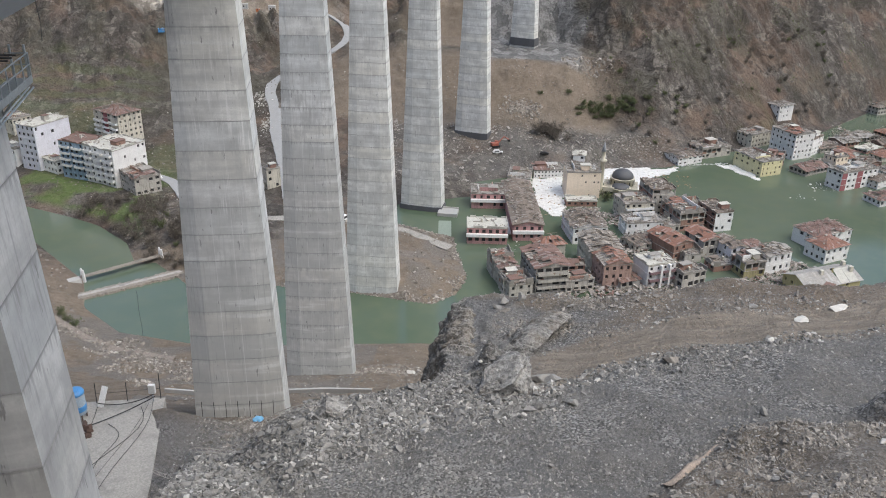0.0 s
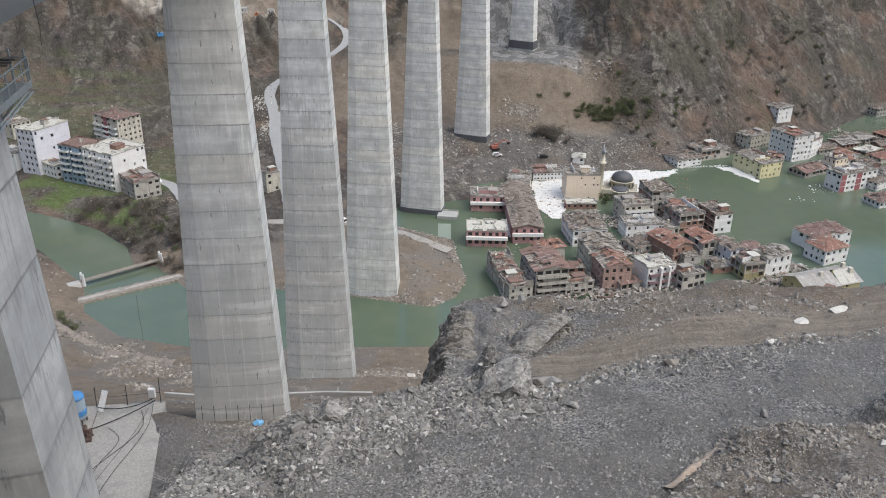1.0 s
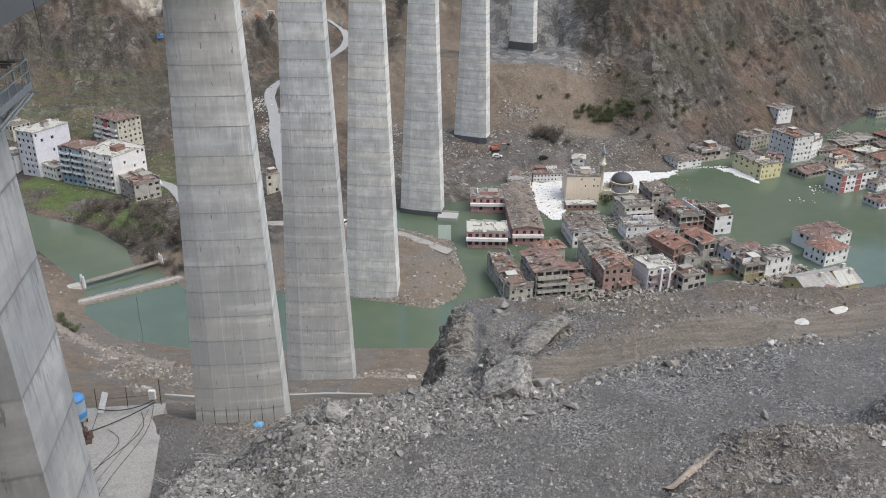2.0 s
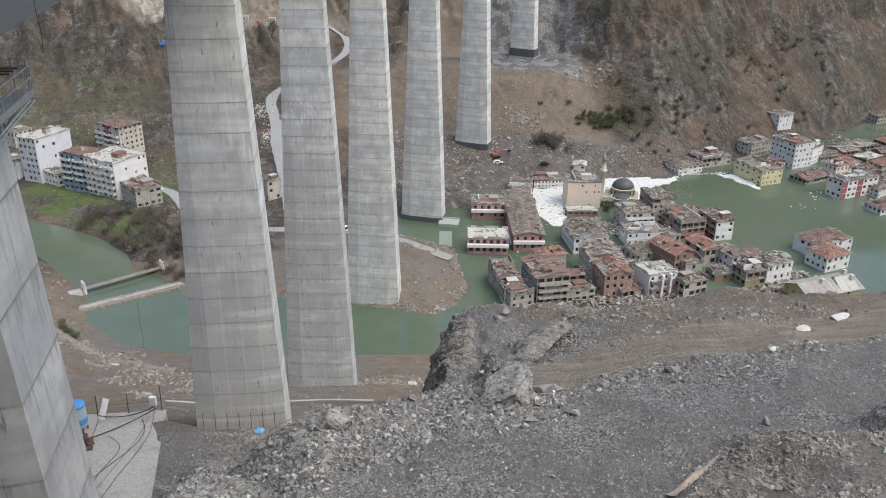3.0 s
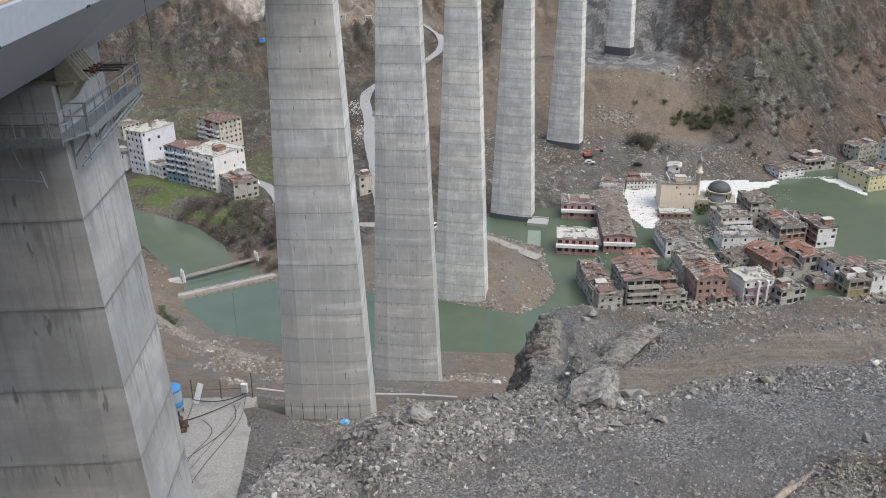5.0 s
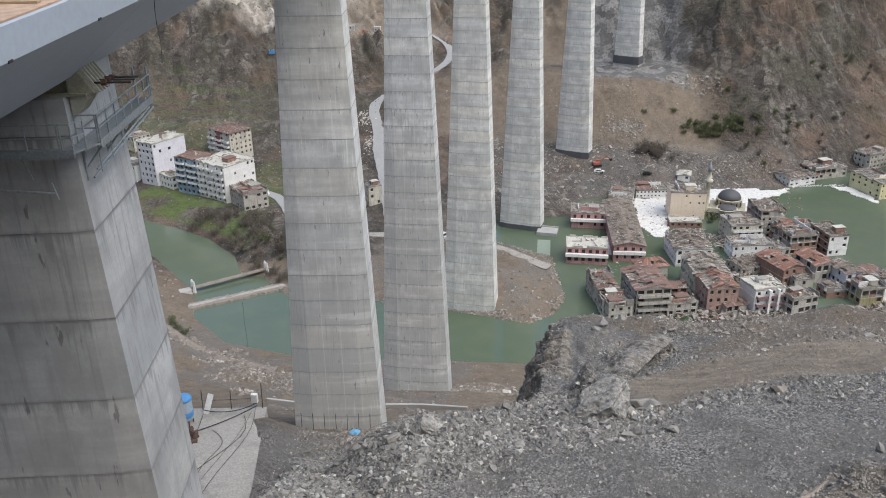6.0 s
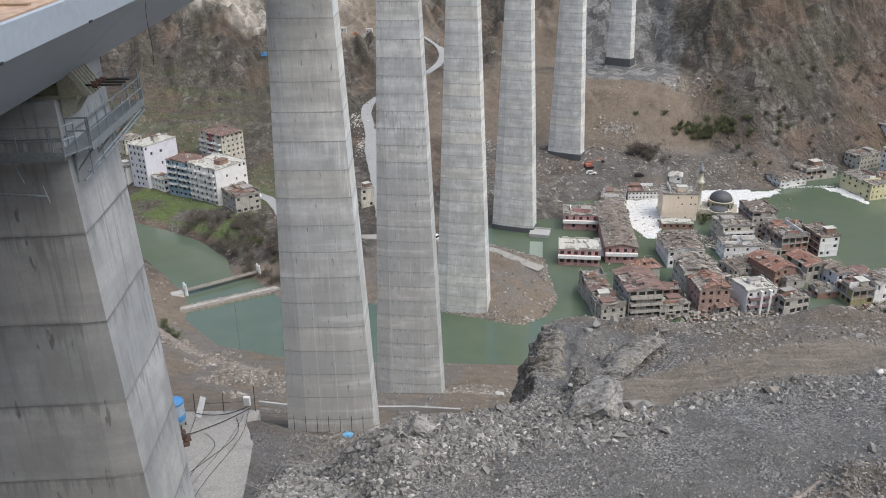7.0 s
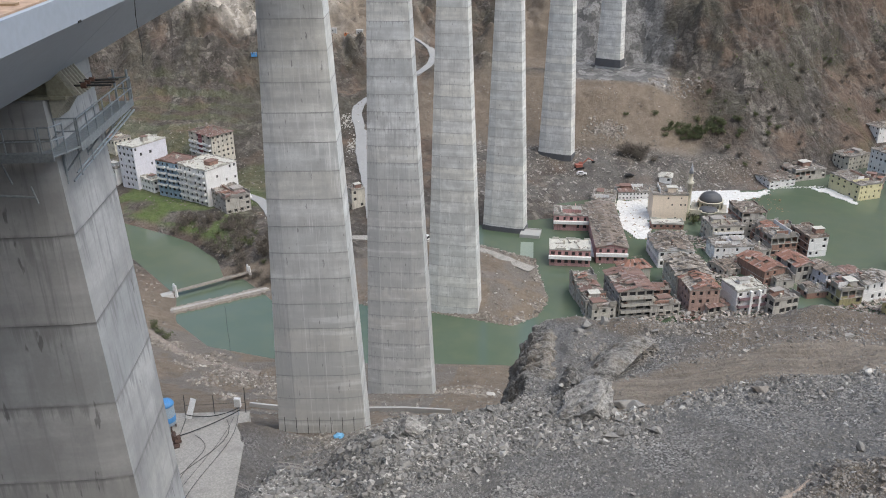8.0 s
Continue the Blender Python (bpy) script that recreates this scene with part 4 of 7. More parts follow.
    for k in range(int(w * d * (0.7 if over in ("rubble", "brown") else 0.12))):
        shard(bm, dice.uniform(-hw, hw), dice.uniform(-hd, hd), top + dice.uniform(0.15, 0.45) + (0 if kind == "flat" else roof_h * 0.35), 0.25 + 1.3 * dice.random() ** 2)
    for k in range(int(w * d * (0.30 if over in ("rubble", "brown", "plank") else 0.05))):
        plank(timber, dice.uniform(-hw, hw) * 0.9, dice.uniform(-hd, hd) * 0.9, top + dice.uniform(0.2, 0.7) + (0 if kind == "flat" else roof_h * 0.6), dice.uniform(0.6, 2.2))
    if kind == "flat" and over == "rubble" and floors > 1:
        for k in range(3):
            u, h = dice.uniform(-0.7, 0.7), dice.uniform(0.6, 2.2)
            part("broken_wall", box(-hw * dice.uniform(0.3, 1), hw * dice.uniform(0, 0.9), u * hd, u * hd + 0.22, top + 0.1, top + h) if k % 2 else box(u * hw, u * hw + 0.22, -hd * dice.uniform(0.3, 1), hd * dice.uniform(0, 0.9), top + 0.1, top + h), M_WALL[dice.choice([colour, "brick", "white"])], ob)
    tagged(part("roof_timber", timber, M_BATTEN, ob), kind="stuff")
    tagged(part("loose_rubble", bm, M_RUBBLE, ob), kind="stuff")
    if kind == "flat" and floors > 1 and dice.random() < 0.75:
        cx, cy = dice.uniform(-hw, hw) * 0.45, dice.uniform(-hd, hd) * 0.45
        sx, sy, sz = dice.uniform(1.2, min(2.6, hw * 0.5)), dice.uniform(1.2, min(2.6, hd * 0.5)), dice.uniform(1.6, 2.6)
        part("stair_head", box(cx - sx, cx + sx, cy - sy, cy + sy, top + 0.1, top + sz), M_WALL[dice.choice(["brick", "grey", colour])], ob)
        part("stair_head_roof", box(cx - sx - 0.3, cx + sx + 0.3, cy - sy - 0.3, cy + sy + 0.3, top + sz, top + sz + 0.15), M_ROOF[dice.choice(["rust", "rubble", "pale"])], ob)
    if kind == "flat" and over == "rubble" and colour not in ("pink", "tan", "cream", "yellow") and dice.random() < 0.7:
        # one side still carries a lean-to of loose sheets
        bm = bmesh.new()
        s = dice.choice((-1, 1))
        a, b2 = (0 if s > 0 else -hw), (hw if s > 0 else 0)
        slope_sheets(bm, (a, -hd - 0.3, top + 0.5), (b2, -hd - 0.3, top + 0.5), (b2, hd * dice.uniform(-0.2, 0.8), top + 1.7), (a, hd * dice.uniform(-0.2, 0.8), top + 1.7), 0.3)
        tagged(part("loose_roof_sheeting", bm, M_ROOF[dice.choice(["rust", "brown", "tile"])], ob), kind="stuff")
    if dice.random() < 0.6:
        cx, cy = dice.uniform(-hw, hw) * 0.6, dice.uniform(-hd, hd) * 0.6
        part("chimney", box(cx - 0.4, cx + 0.4, cy - 0.4, cy + 0.4, top, top + roof_h * 0.6 + 1.0), M_WALL["brick" if kind != "flat" else "cream"], ob)
    for r in balconies:
        z = r * storey
        bm = bmesh.new()
        if face == 1:
            add_box(bm, hw, hw + 1.3, -hd * 0.92, hd * 0.92, z - 0.15, z + 0.02)
            add_box(bm, hw + 1.18, hw + 1.3, -hd * 0.92, hd * 0.92, z + 0.02, z + 0.95)
            for s in (-1, 1):
                add_box(bm, hw, hw + 1.18, s * hd * 0.92 - 0.06, s * hd * 0.92 + 0.06, z + 0.02, z + 0.95)
        else:
            n = max(1, round(w / 7))
            for k in range(n):
                c, h = -hw + (k + 0.5) * w / n, w / n * 0.36
                add_box(bm, c - h, c + h, -hd - 1.3, -hd, z - 0.15, z + 0.02)
                add_box(bm, c - h, c + h, -hd - 1.3, -hd - 1.18, z + 0.02, z + 0.95)
                for s in (-1, 1):
                    add_box(bm, c + s * h - 0.06, c + s * h + 0.06, -hd - 1.18, -hd, z + 0.02, z + 0.95)
        part("balcony", bm, M_WALL[rail or ("white" if colour in ("blue", "white", "cream") else colour)], ob)
    for s0, s1 in fins:
        part("fin", box(hw, hw + 1.45, -hd + d * s0, -hd + d * s1, -1, top), M_WALL["white"], ob)
    for r in bands:
        part("balcony_band", box(-hw - 0.3, hw + 0.3, -hd - 1.2, -hd, r * storey - 0.2, r * storey + 1.1), M_WALL["white"], ob, "white balcony band")
    for s0, s1 in stripes:
        part("stripe", box(hw, hw + 0.06, -hd + d * s0, -hd + d * s1, -1, top) if face == 1 else box(-hw + w * s0, -hw + w * s1, -hd - 0.06, -hd, -1, top), M_WALL["stripe"], ob, "dark red painted stripe")
    return ob


house(156.1, 309.9, -64, 10.5, 12.9, 2, "white", ("hip", "tile"), "white house with red tiled hip roof standing in flood water", 3.2, 0, cols=4, roof_h=1.8, sunk=4, wreck=0.03)
house(160.2, 324.9, -64, 12.5, 20.5, 2, "white", ("hip", "rust"), "white house wing with broken dark red roof in flood water", 3.2, 0, roof_h=1.2, sunk=4)
house(80.1, 285.2, -70, 10.4, 11.9, 3, "white", ("flat", "pale"), "white narrow house with dark red balconies and pale roof", 3.07, 0, cols=3, balconies=(1, 2), blank=(0,), sunk=4, rail="plum", fins=((0.40, 0.47), (0.70, 0.77)))
house(61.6, 298.6, -81, 16.6, 12.6, 3, "cream", ("gable", "plank"), "tall dilapidated house with broken boarded roof", 3.3, 0, roof_h=1.8, sunk=4)
house(63.9, 284.2, -79, 12.0, 11.0, 3, "rose", ("gable", "tile"), "tall dilapidated house with a torn tiled roof and reddish gable", 3.2, 0, roof_h=2.0, sunk=4, wreck=0.26)
house(69.3, 280.6, -68, 5.6, 8.2, 1, "grey", ("gable", "rust"), "low shed with loose rusted roof sheets", 3.32, 0, roof_h=0.8, sunk=4)
house(21.9, 289.4, -77, 7.8, 8.0, 3, "grey", ("flat", "rubble"), "grey ruined house with its top storey broken open", 2.7, 0, sunk=4)
house(23.7, 281.7, -75, 7.4, 7.0, 3, "grey", ("gable", "rust"), "grey ruined house with loose rusted roof sheets", 2.6, 0, sunk=4, roof_h=1.0, wreck=0.3)
house(25.3, 274.6, -78, 6.4, 7.6, 2, "grey", ("flat", "rubble"), "low grey ruin heaped with rubble", 3.0, 0, sunk=4)
house(27.2, 273.3, -71, 8.9, 9.3, 2, "grey", ("flat", "rubble"), "roofless grey ruin at the waterside", 2.66, 0, sunk=4)
house(38.1, 281.9, -77, 18.4, 12.6, 4, "grey", ("gable", "rust"), "grey four-storey house with rusted metal roof", 2.67, 0, roof_h=1.6, balconies=(1, 2, 3), sunk=4)
house(50.7, 288.7, -84, 5.0, 6.8, 2, "brick", ("gable", "rust"), "brick annex with rusted metal roof", 2.65, 0, roof_h=1.2, sunk=4)
house(42.2, 304.5, -72, 7.4, 11.6, 2, "cream", ("hip", "tile"), "small cream house with orange tiled hip roof", 3.3, 0, roof_h=2.4, sunk=4)
house(50.1, 276.9, -73, 5.0, 11.4, 2, "grey", ("flat", "rubble"), "collapsed grey house with broken walls", 2.35, 0, sunk=4)
house(65.3, 375.6, 2, 15.8, 12.0, 4, "tan", ("flat", "rubble"), "tan four-storey block with small scattered windows", 3.19, 0, cols=8, sunk=4, slabs=False, hole=(0.34, 0.30), skip=0.62)
house(63.5, 362.1, 2, 14.2, 6.3, 1, "brick", ("flat", "pale"), "low brick house with pale flat roof", 2.53, 0, sunk=4)
house(59.8, 326.6, -82, 18.0, 14.7, 2, "white", ("gable", "brown"), "white two-storey house with brown broken roof", 3.72, 0, roof_h=1.8, sunk=4)
house(18.2, 320.9, -1, 16.6, 11.0, 2, "pink", ("flat", "pale"), "red two-storey school wing with white balcony band", 3.58, 0, cols=6, bands=(1,), sunk=4)
house(20.1, 360.4, 0, 15.3, 12.6, 2, "pink", ("flat", "rubble"), "red two-storey school wing with rubble roof and white band", 3.60, 0, cols=5, bands=(1,), sunk=4)
house(37.5, 391.4, -9, 11.2, 16.5, 2, "cream", ("flat", "rubble"), "cream school wing with grey rubble roof", 2.05, 0, sunk=4)
house(52.0, 401.1, 8, 15.9, 9.1, 2, "white", ("flat", "rubble"), "long white school wing with a row of windows", 1.96, 0, cols=9, sunk=4)
house(70.7, 419.9, -10, 6.1, 7.5, 2, "white", ("hip", "pale"), "small white house with pale roof", 2.79, 0, sunk=4)
house(96.9, 357.0, -78, 14.2, 10.9, 5, "grey", ("flat", "brown"), "grey five-storey block with brick top storey", 2.51, 0, cols=4, sunk=4, second="brick")
house(85.4, 350.1, -78, 12.8, 14.0, 3, "cream", ("flat", "rubble"), "cream three-storey house with open balconies", 2.71, 0, balconies=(1, 2), sunk=4)
house(84.9, 331.2, -81, 9.5, 16.4, 2, "white", ("flat", "rubble"), "white two-storey house with rubble on its roof", 3.14, 0, sunk=4)
house(105.1, 341.2, -73, 16.1, 12.2, 3, "brick", ("flat", "rubble"), "bare brick three-storey house", 2.74, 0, cols=3, sunk=4)
house(112.6, 354.2, -70, 5.2, 8.0, 2, "grey", ("flat", "rubble"), "grey two-storey house with rubble roof", 2.76, 0, sunk=4)
house(119.1, 340.6, -74, 14.3, 8.6, 3, "white", ("flat", "brown"), "white and brick three-storey house at the water's edge", 2.92, 0, cols=3, sunk=4, second="brick")
house(92.9, 312.1, -62, 15.7, 10.1, 2, "brick", ("gable", "tile"), "brown house with red tiled roof", 3.25, 0, roof_h=1.8, blank=(0,), sunk=4)
house(106.7, 314.1, -69, 12.9, 8.7, 2, "grey", ("gable", "tile"), "pale grey house with red tiled roof", 3.53, 0, roof_h=1.6, sunk=4)
house(98.2, 308.3, -75, 13.3, 7.6, 1, "grey", ("flat", "rubble"), "low grey house with slatted dark roof", 3.50, 0, sunk=4)
house(115.6, 307.5, -71, 11.2, 6.4, 2, "lilac", ("gable", "brown"), "pale blue-grey house with broken roof", 3.37, 0, roof_h=1.2, sunk=4)
house(118.8, 293.7, -72, 9.2, 9.3, 2, "olive", ("flat", "rubble"), "olive-walled ruin with collapsed roof", 3.15, 0, sunk=4)
house(128.9, 298.0, -65, 8.8, 13.0, 2, "white", ("gable", "rubble"), "white two-storey house with broken grey roof", 4.02, 0, roof_h=1.2, sunk=4)
house(92.9, 282.7, -64, 6.4, 11.1, 2, "grey", ("flat", "rubble"), "grey concrete ruin with open storeys", 3.08, 0, sunk=4)
house(82.1, 317.3, -64, 9.8, 13.4, 1, "grey", ("gable", "brown"), "low house with brown broken roof", 2.81, 0, roof_h=1.6, sunk=4)
house(109.3, 297.8, -75, 6.9, 9.1, 1, "brick", ("flat", "rubble"), "collapsed brick house heaped with rubble", 2.47, 0, sunk=4)
house(95.3, 334.0, -64, 11.0, 9.0, 1, "grey", ("flat", "rubble"), "low grey house with rubble roof", 3.69, 0, sunk=4)
house(123.3, 308.8, -66, 6.1, 9.4, 2, "brick", ("gable", "rust"), "brick house with rusted roof", 2.76, 0, roof_h=1.0, sunk=4)
house(163.1, 415.9, -67, 20.9, 13.2, 3, "yellow", ("flat", "rubble"), "yellow three-storey block standing in flood water", 2.63, 0, cols=5, sunk=4)
house(173.6, 421.4, -30, 8.8, 12.5, 2, "brick", ("flat", "rubble"), "brown low block behind the yellow one", 2.95, 0, sunk=4)
house(127.4, 427.4, -65, 12.1, 15.9, 2, "white", ("gable", "brown"), "long white house with brown roof on the shore", 2.03, 0, roof_h=1.2, sunk=3)
house(144.8, 439.8, -66, 11.6, 19.9, 2, "grey", ("flat", "rubble"), "grey two-storey house at the foot of the hill", 2.55, 0, sunk=3)
house(175.3, 458.8, -57, 10.4, 16.8, 3, "cream", ("flat", "rubble"), "cream yellow block with balconies below the hill", 2.6, 0.0, sunk=4)
house(190.1, 442.5, -65, 17.5, 13.6, 5, "white", ("flat", "rubble"), "white five-storey block in the flood water", 2.79, 0, sunk=4)
house(203.4, 445.3, -46, 5.0, 12.7, 4, "white", ("flat", "brown"), "white block beside the taller one", 2.34, 0, sunk=4)
house(198.6, 486.8, -62, 9.0, 11.5, 3, "white", ("hip", "rubble"), "white house on the slope above the town", 2.6, 8.9, roof_h=1.0, sunk=6)
house(202.9, 394.8, -66, 9.5, 24.0, 3, "white", ("flat", "rubble"), "white block with dark red vertical stripes in the water", 3.04, 0, cols=3, side_cols=7, sunk=4, stripes=((0.0, 0.14), (0.42, 0.57)))
house(206.0, 421.1, -64, 8.1, 8.8, 2, "tan", ("flat", "rubble"), "orange tan house between the roofs", 3.58, 0, sunk=4)
house(189.7, 414.6, -60, 10.4, 16.8, 1, "grey", ("gable", "rust"), "sunken house with only its rust brown roof dry", 2.76, 0, roof_h=1.6, sunk=4)
house(208.8, 372.8, -69, 10.3, 13.5, 1, "white", ("hip", "rust"), "low white house with rust red hip roof in the water", 3.14, 0, roof_h=1.6, sunk=4)
house(218.3, 395.1, -55, 5.0, 13.9, 2, "white", ("hip", "brown"), "white two-storey house with brown roof", 2.08, 0, sunk=4)
house(282.3, 531.8, -63, 7.7, 16.5, 2, "grey", ("hip", "brown"), "grey house at the foot of the slope", 2.6, 0.0, sunk=6)
house(-195.8, 392.4, -26, 12.1, 20.6, 7, "lilac", ("flat", "pale"), "tall white apartment block with blank gable wall", 3.13, 4, cols=4, blank=(1,), sunk=4)
house(-221.8, 416.1, -27, 11.4, 10.8, 3, "cream", ("flat", "rubble"), "cream house with open storeys", 3.60, 10, sunk=6)
house(-213.0, 393.0, -30, 12.5, 7.0, 2, "white", ("flat", "rubble"), "white low house beside the tall block", 3.79, 5, sunk=4)
house(-187.9, 381.6, -33, 11.0, 6.0, 2, "white", ("flat", "pale"), "small white house between the apartment blocks", 3.15, 4, sunk=4)
house(-171.8, 377.0, -22, 14.7, 12.7, 6, "blue", ("flat", "rust"), "blue apartment block with white balconies", 3.02, 4, cols=5, balconies=(2, 3, 4, 5), sunk=4, face=0)
house(-154.2, 371.9, -29, 19.7, 19.2, 6, "white", ("flat", "pale"), "white apartment block with a zigzag of balconies", 3.01, 4, cols=6, blank=(1,), balconies=(1, 2, 3, 4, 5), sunk=4, face=0)
house(-141.1, 361.4, -47, 21.6, 12.3, 3, "grey", ("flat", "rubble"), "grey and red ruin with its top storey broken open", 2.71, 4, sunk=4)
house(-165.8, 409.9, -33, 19.1, 13.9, 5, "cream", ("hip", "rust"), "cream half-demolished block with red stripe and rust roof", 2.62, 14, cols=4, roof_h=2.5, sunk=8, face=0, stripes=((0.42, 0.58),), balconies=(1, 2, 3))
house(-198.5, 431.3, -24, 11.3, 12.0, 3, "green", ("flat", "rubble"), "pale green house on the slope", 2.99, 9, sunk=6)
house(-80.4, 365.3, -52, 5.0, 6.9, 3, "cream", ("flat", "rubble"), "cream three-storey house alone beside the road", 3.23, 4, sunk=5)
house(34.5, 345.5, 2, 12.5, 52, 2, "pink", ("gable", "brown"), "long red school wing with a brown boarded roof", 3.6, 0, cols=4, side_cols=14, roof_h=1.6, bands=(1,), sunk=4, wreck=0.06)

# ---- the first pier's head: cap, bearing, work platform ----
FIRST = PIERS[0]
part("cap_block", box(0.2, 3.98, -0.7, 2.9, TOP, 138.6), M_SLAB, FIRST, "pale concrete cap block")
part("cap_block", box(-3.75, -0.2, -0.6, 2.7, TOP, 138.15), M_SLAB, FIRST)

bearing = thing("launching_bearing", FIRST.matrix_world @ pose(3.55, -1.75, TOP), "olive primed steel launching bearing with ribs and rods, on the pier", "bridge bearing")
part("base_plate", box(-2.6, 1.2, -0.9, 0.9, 0, 0.12), M_BEARING, bearing)
part("slide_beam", box(-2.6, 0.5, -0.55, 0.55, 0.12, 0.5), M_BEARING, bearing)
bm = bmesh.new()
v = [bm.verts.new(p) for p in ((0.5, -0.8, 0.12), (1.5, -0.8, 0.12), (0.9, -0.8, 1.1), (0.5, -0.8, 1.1), (0.5, 0.8, 0.12), (1.5, 0.8, 0.12), (0.9, 0.8, 1.1), (0.5, 0.8, 1.1))]
for f in ((3, 2, 1, 0), (4, 5, 6, 7), (0, 1, 5, 4), (1, 2, 6, 5), (2, 3, 7, 6), (3, 0, 4, 7)):
    bm.faces.new([v[i] for i in f][::-1])
part("guide_body", bm, M_BEARING, bearing)
for k in range(6):
    y = -0.75 + 0.3 * k
    bm = bmesh.new()
    v = [bm.verts.new(p) for p in ((0.9, y, 1.13), (1.62, y, 0.12), (1.78, y, 0.12), (1.06, y, 1.2), (0.9, y + 0.06, 1.13), (1.62, y + 0.06, 0.12), (1.78, y + 0.06, 0.12), (1.06, y + 0.06, 1.2))]
    for f in ((3, 2, 1, 0), (4, 5, 6, 7), (0, 1, 5, 4), (1, 2, 6, 5), (2, 3, 7, 6), (3, 0, 4, 7)):
        bm.faces.new([v[i] for i in f][::-1])
    part("rib", bm, M_RIB, bearing)
for k in range(6):
    y = -0.8 + 0.3 * k
    bm = bmesh.new()
    v = [bm.verts.new(p) for p in ((0.52, y, 0.11), (1.35, y, 0.11), (0.62, y, -0.85), (0.52, y, -0.85), (0.52, y + 0.06, 0.11), (1.35, y + 0.06, 0.11), (0.62, y + 0.06, -0.85), (0.52, y + 0.06, -0.85))]
    for f in ((3, 2, 1, 0), (4, 5, 6, 7), (0, 1, 5, 4), (1, 2, 6, 5), (2, 3, 7, 6), (3, 0, 4, 7)):
        bm.faces.new([v[i] for i in f])
    part("lower_rib", bm, M_RIB, bearing)
for k in range(3):
    y = -0.5 + 0.5 * k
    part("tie_rod", rod((0.6, y, 0.45), (2.9, y, 0.45), 0.045), M_DARK, bearing)
    part("nut", rod((1.75, y, 0.45), (1.95, y, 0.45), 0.12, 6), plain("rusty_nut", (0.12, 0.06, 0.04), 0.7) if k == 0 else bpy.data.materials["rusty_nut"], bearing)

platform = thing("work_platform", FIRST.matrix_world @ pose(0, 0, 135.55), "galvanised steel work platform with railings round the pier head", "platform")
W_IN, D_IN = 4.06, 3.40
X_OUT, X_CUT, Y_FRONT, Y_CUT, Y_BACK = 5.02, 4.42, -4.05, -2.7, 4.85
part("walkway", box(-5.1, X_CUT, Y_FRONT, -D_IN, -0.06, 0), M_GALV, platform)
part("walkway", box(W_IN, X_OUT, Y_CUT, Y_BACK, -0.06, 0), M_GALV, platform)
bm = bmesh.new()
v = [bm.verts.new((x, y, z)) for z in (-0.06, 0.0) for x, y in ((X_CUT + 0.003, Y_FRONT), (X_OUT, Y_CUT - 0.003), (W_IN, Y_CUT - 0.003), (W_IN - 0.3, -D_IN + 0.003), (X_CUT + 0.003, -D_IN))]
bm.faces.new(v[:5][::-1]), bm.faces.new(v[5:])
for k in range(5):
    bm.faces.new((v[k], v[(k + 1) % 5], v[5 + (k + 1) % 5], v[5 + k]))
part("corner_plate", bm, M_GALV, platform)
part("toe_board", box(-5.1, X_CUT, Y_FRONT - 0.03, Y_FRONT, -0.22, 0.12), M_GALV, platform)
part("toe_board", box(X_OUT, X_OUT + 0.03, Y_CUT, Y_BACK, -0.22, 0.12), M_GALV, platform)
for z in (0.6, 1.12):
    part("rail", rod((-5.1, Y_FRONT, z), (X_CUT - 0.5, Y_FRONT, z), 0.03), M_GALV, platform)
    part("rail", rod((X_OUT, Y_CUT, z), (X_OUT, Y_BACK, z), 0.03), M_GALV, platform)
    part("rail", rod((W_IN, Y_BACK, z), (X_OUT, Y_BACK, z), 0.03), M_GALV, platform)
    part("gate_rail", rod((W_IN + 0.08, Y_CUT, z), (X_OUT - 0.08, Y_CUT, z), 0.035), M_GALV, platform)
    part("corner_rail", rod((X_CUT - 0.4, Y_FRONT, z), (X_CUT, Y_FRONT, z), 0.03), M_GALV, platform)
    part("corner_rail", rod((X_CUT, Y_FRONT, z), (X_CUT + 0.28, Y_FRONT + 0.62, z), 0.03), M_GALV, platform)
for x in (W_IN + 0.08, X_OUT - 0.08):
    part("gate_post", rod((x, Y_CUT, 0), (x, Y_CUT, 1.15), 0.04), M_GALV, platform)
part("corner_post", rod((X_CUT + 0.28, Y_FRONT + 0.62, -0.1), (X_CUT + 0.28, Y_FRONT + 0.62, 1.15), 0.035), M_GALV, platform)
for x in (-4.6, -3.2, -1.6, 0.2, 1.4, 2.7, X_CUT - 0.5, X_CUT - 0.4, X_CUT):
    part("post", rod((x, Y_FRONT, -0.2), (x, Y_FRONT, 1.15), 0.035), M_GALV, platform)
for k in range(8):
    y = Y_CUT + (Y_BACK - Y_CUT) * k / 7.0
    part("post", rod((X_OUT, y, -0.15), (X_OUT, y, 1.15), 0.035), M_GALV, platform)
for x in (4.3, X_OUT - 0.1):
    part("post", rod((x, Y_BACK, -0.15), (x, Y_BACK, 1.5), 0.06), M_GALV, platform)
for y in (-2.4, 0.4, 3.0):
    part("bracket", rod((W_IN + 0.02, y, -1.25), (X_OUT, y, -0.1), 0.045), M_GALV, platform)
    part("bracket", rod((W_IN + 0.05, y, -1.3), (W_IN + 0.05, y, 0), 0.045), M_GALV, platform)
for x in (-3.4, -0.6, 2.4):
    part("bracket", rod((x, -D_IN - 0.05, -1.25), (x, Y_FRONT, -0.1), 0.045), M_GALV, platform)
part("ladder_rail", rod((W_IN + 0.2, -2.6, -0.1), (W_IN + 0.15, -2.6, -1.6), 0.035), M_GALV, platform)
part("pipe_rail", rod((-3.5, -D_IN - 0.35, -1.15), (3.3, -D_IN - 0.3, -1.75), 0.05), M_GALV, platform)
part("pipe_stub", rod((3.2, -D_IN - 0.3, -1.3), (3.35, -D_IN - 0.3, -2.0), 0.035), M_GALV, platform)
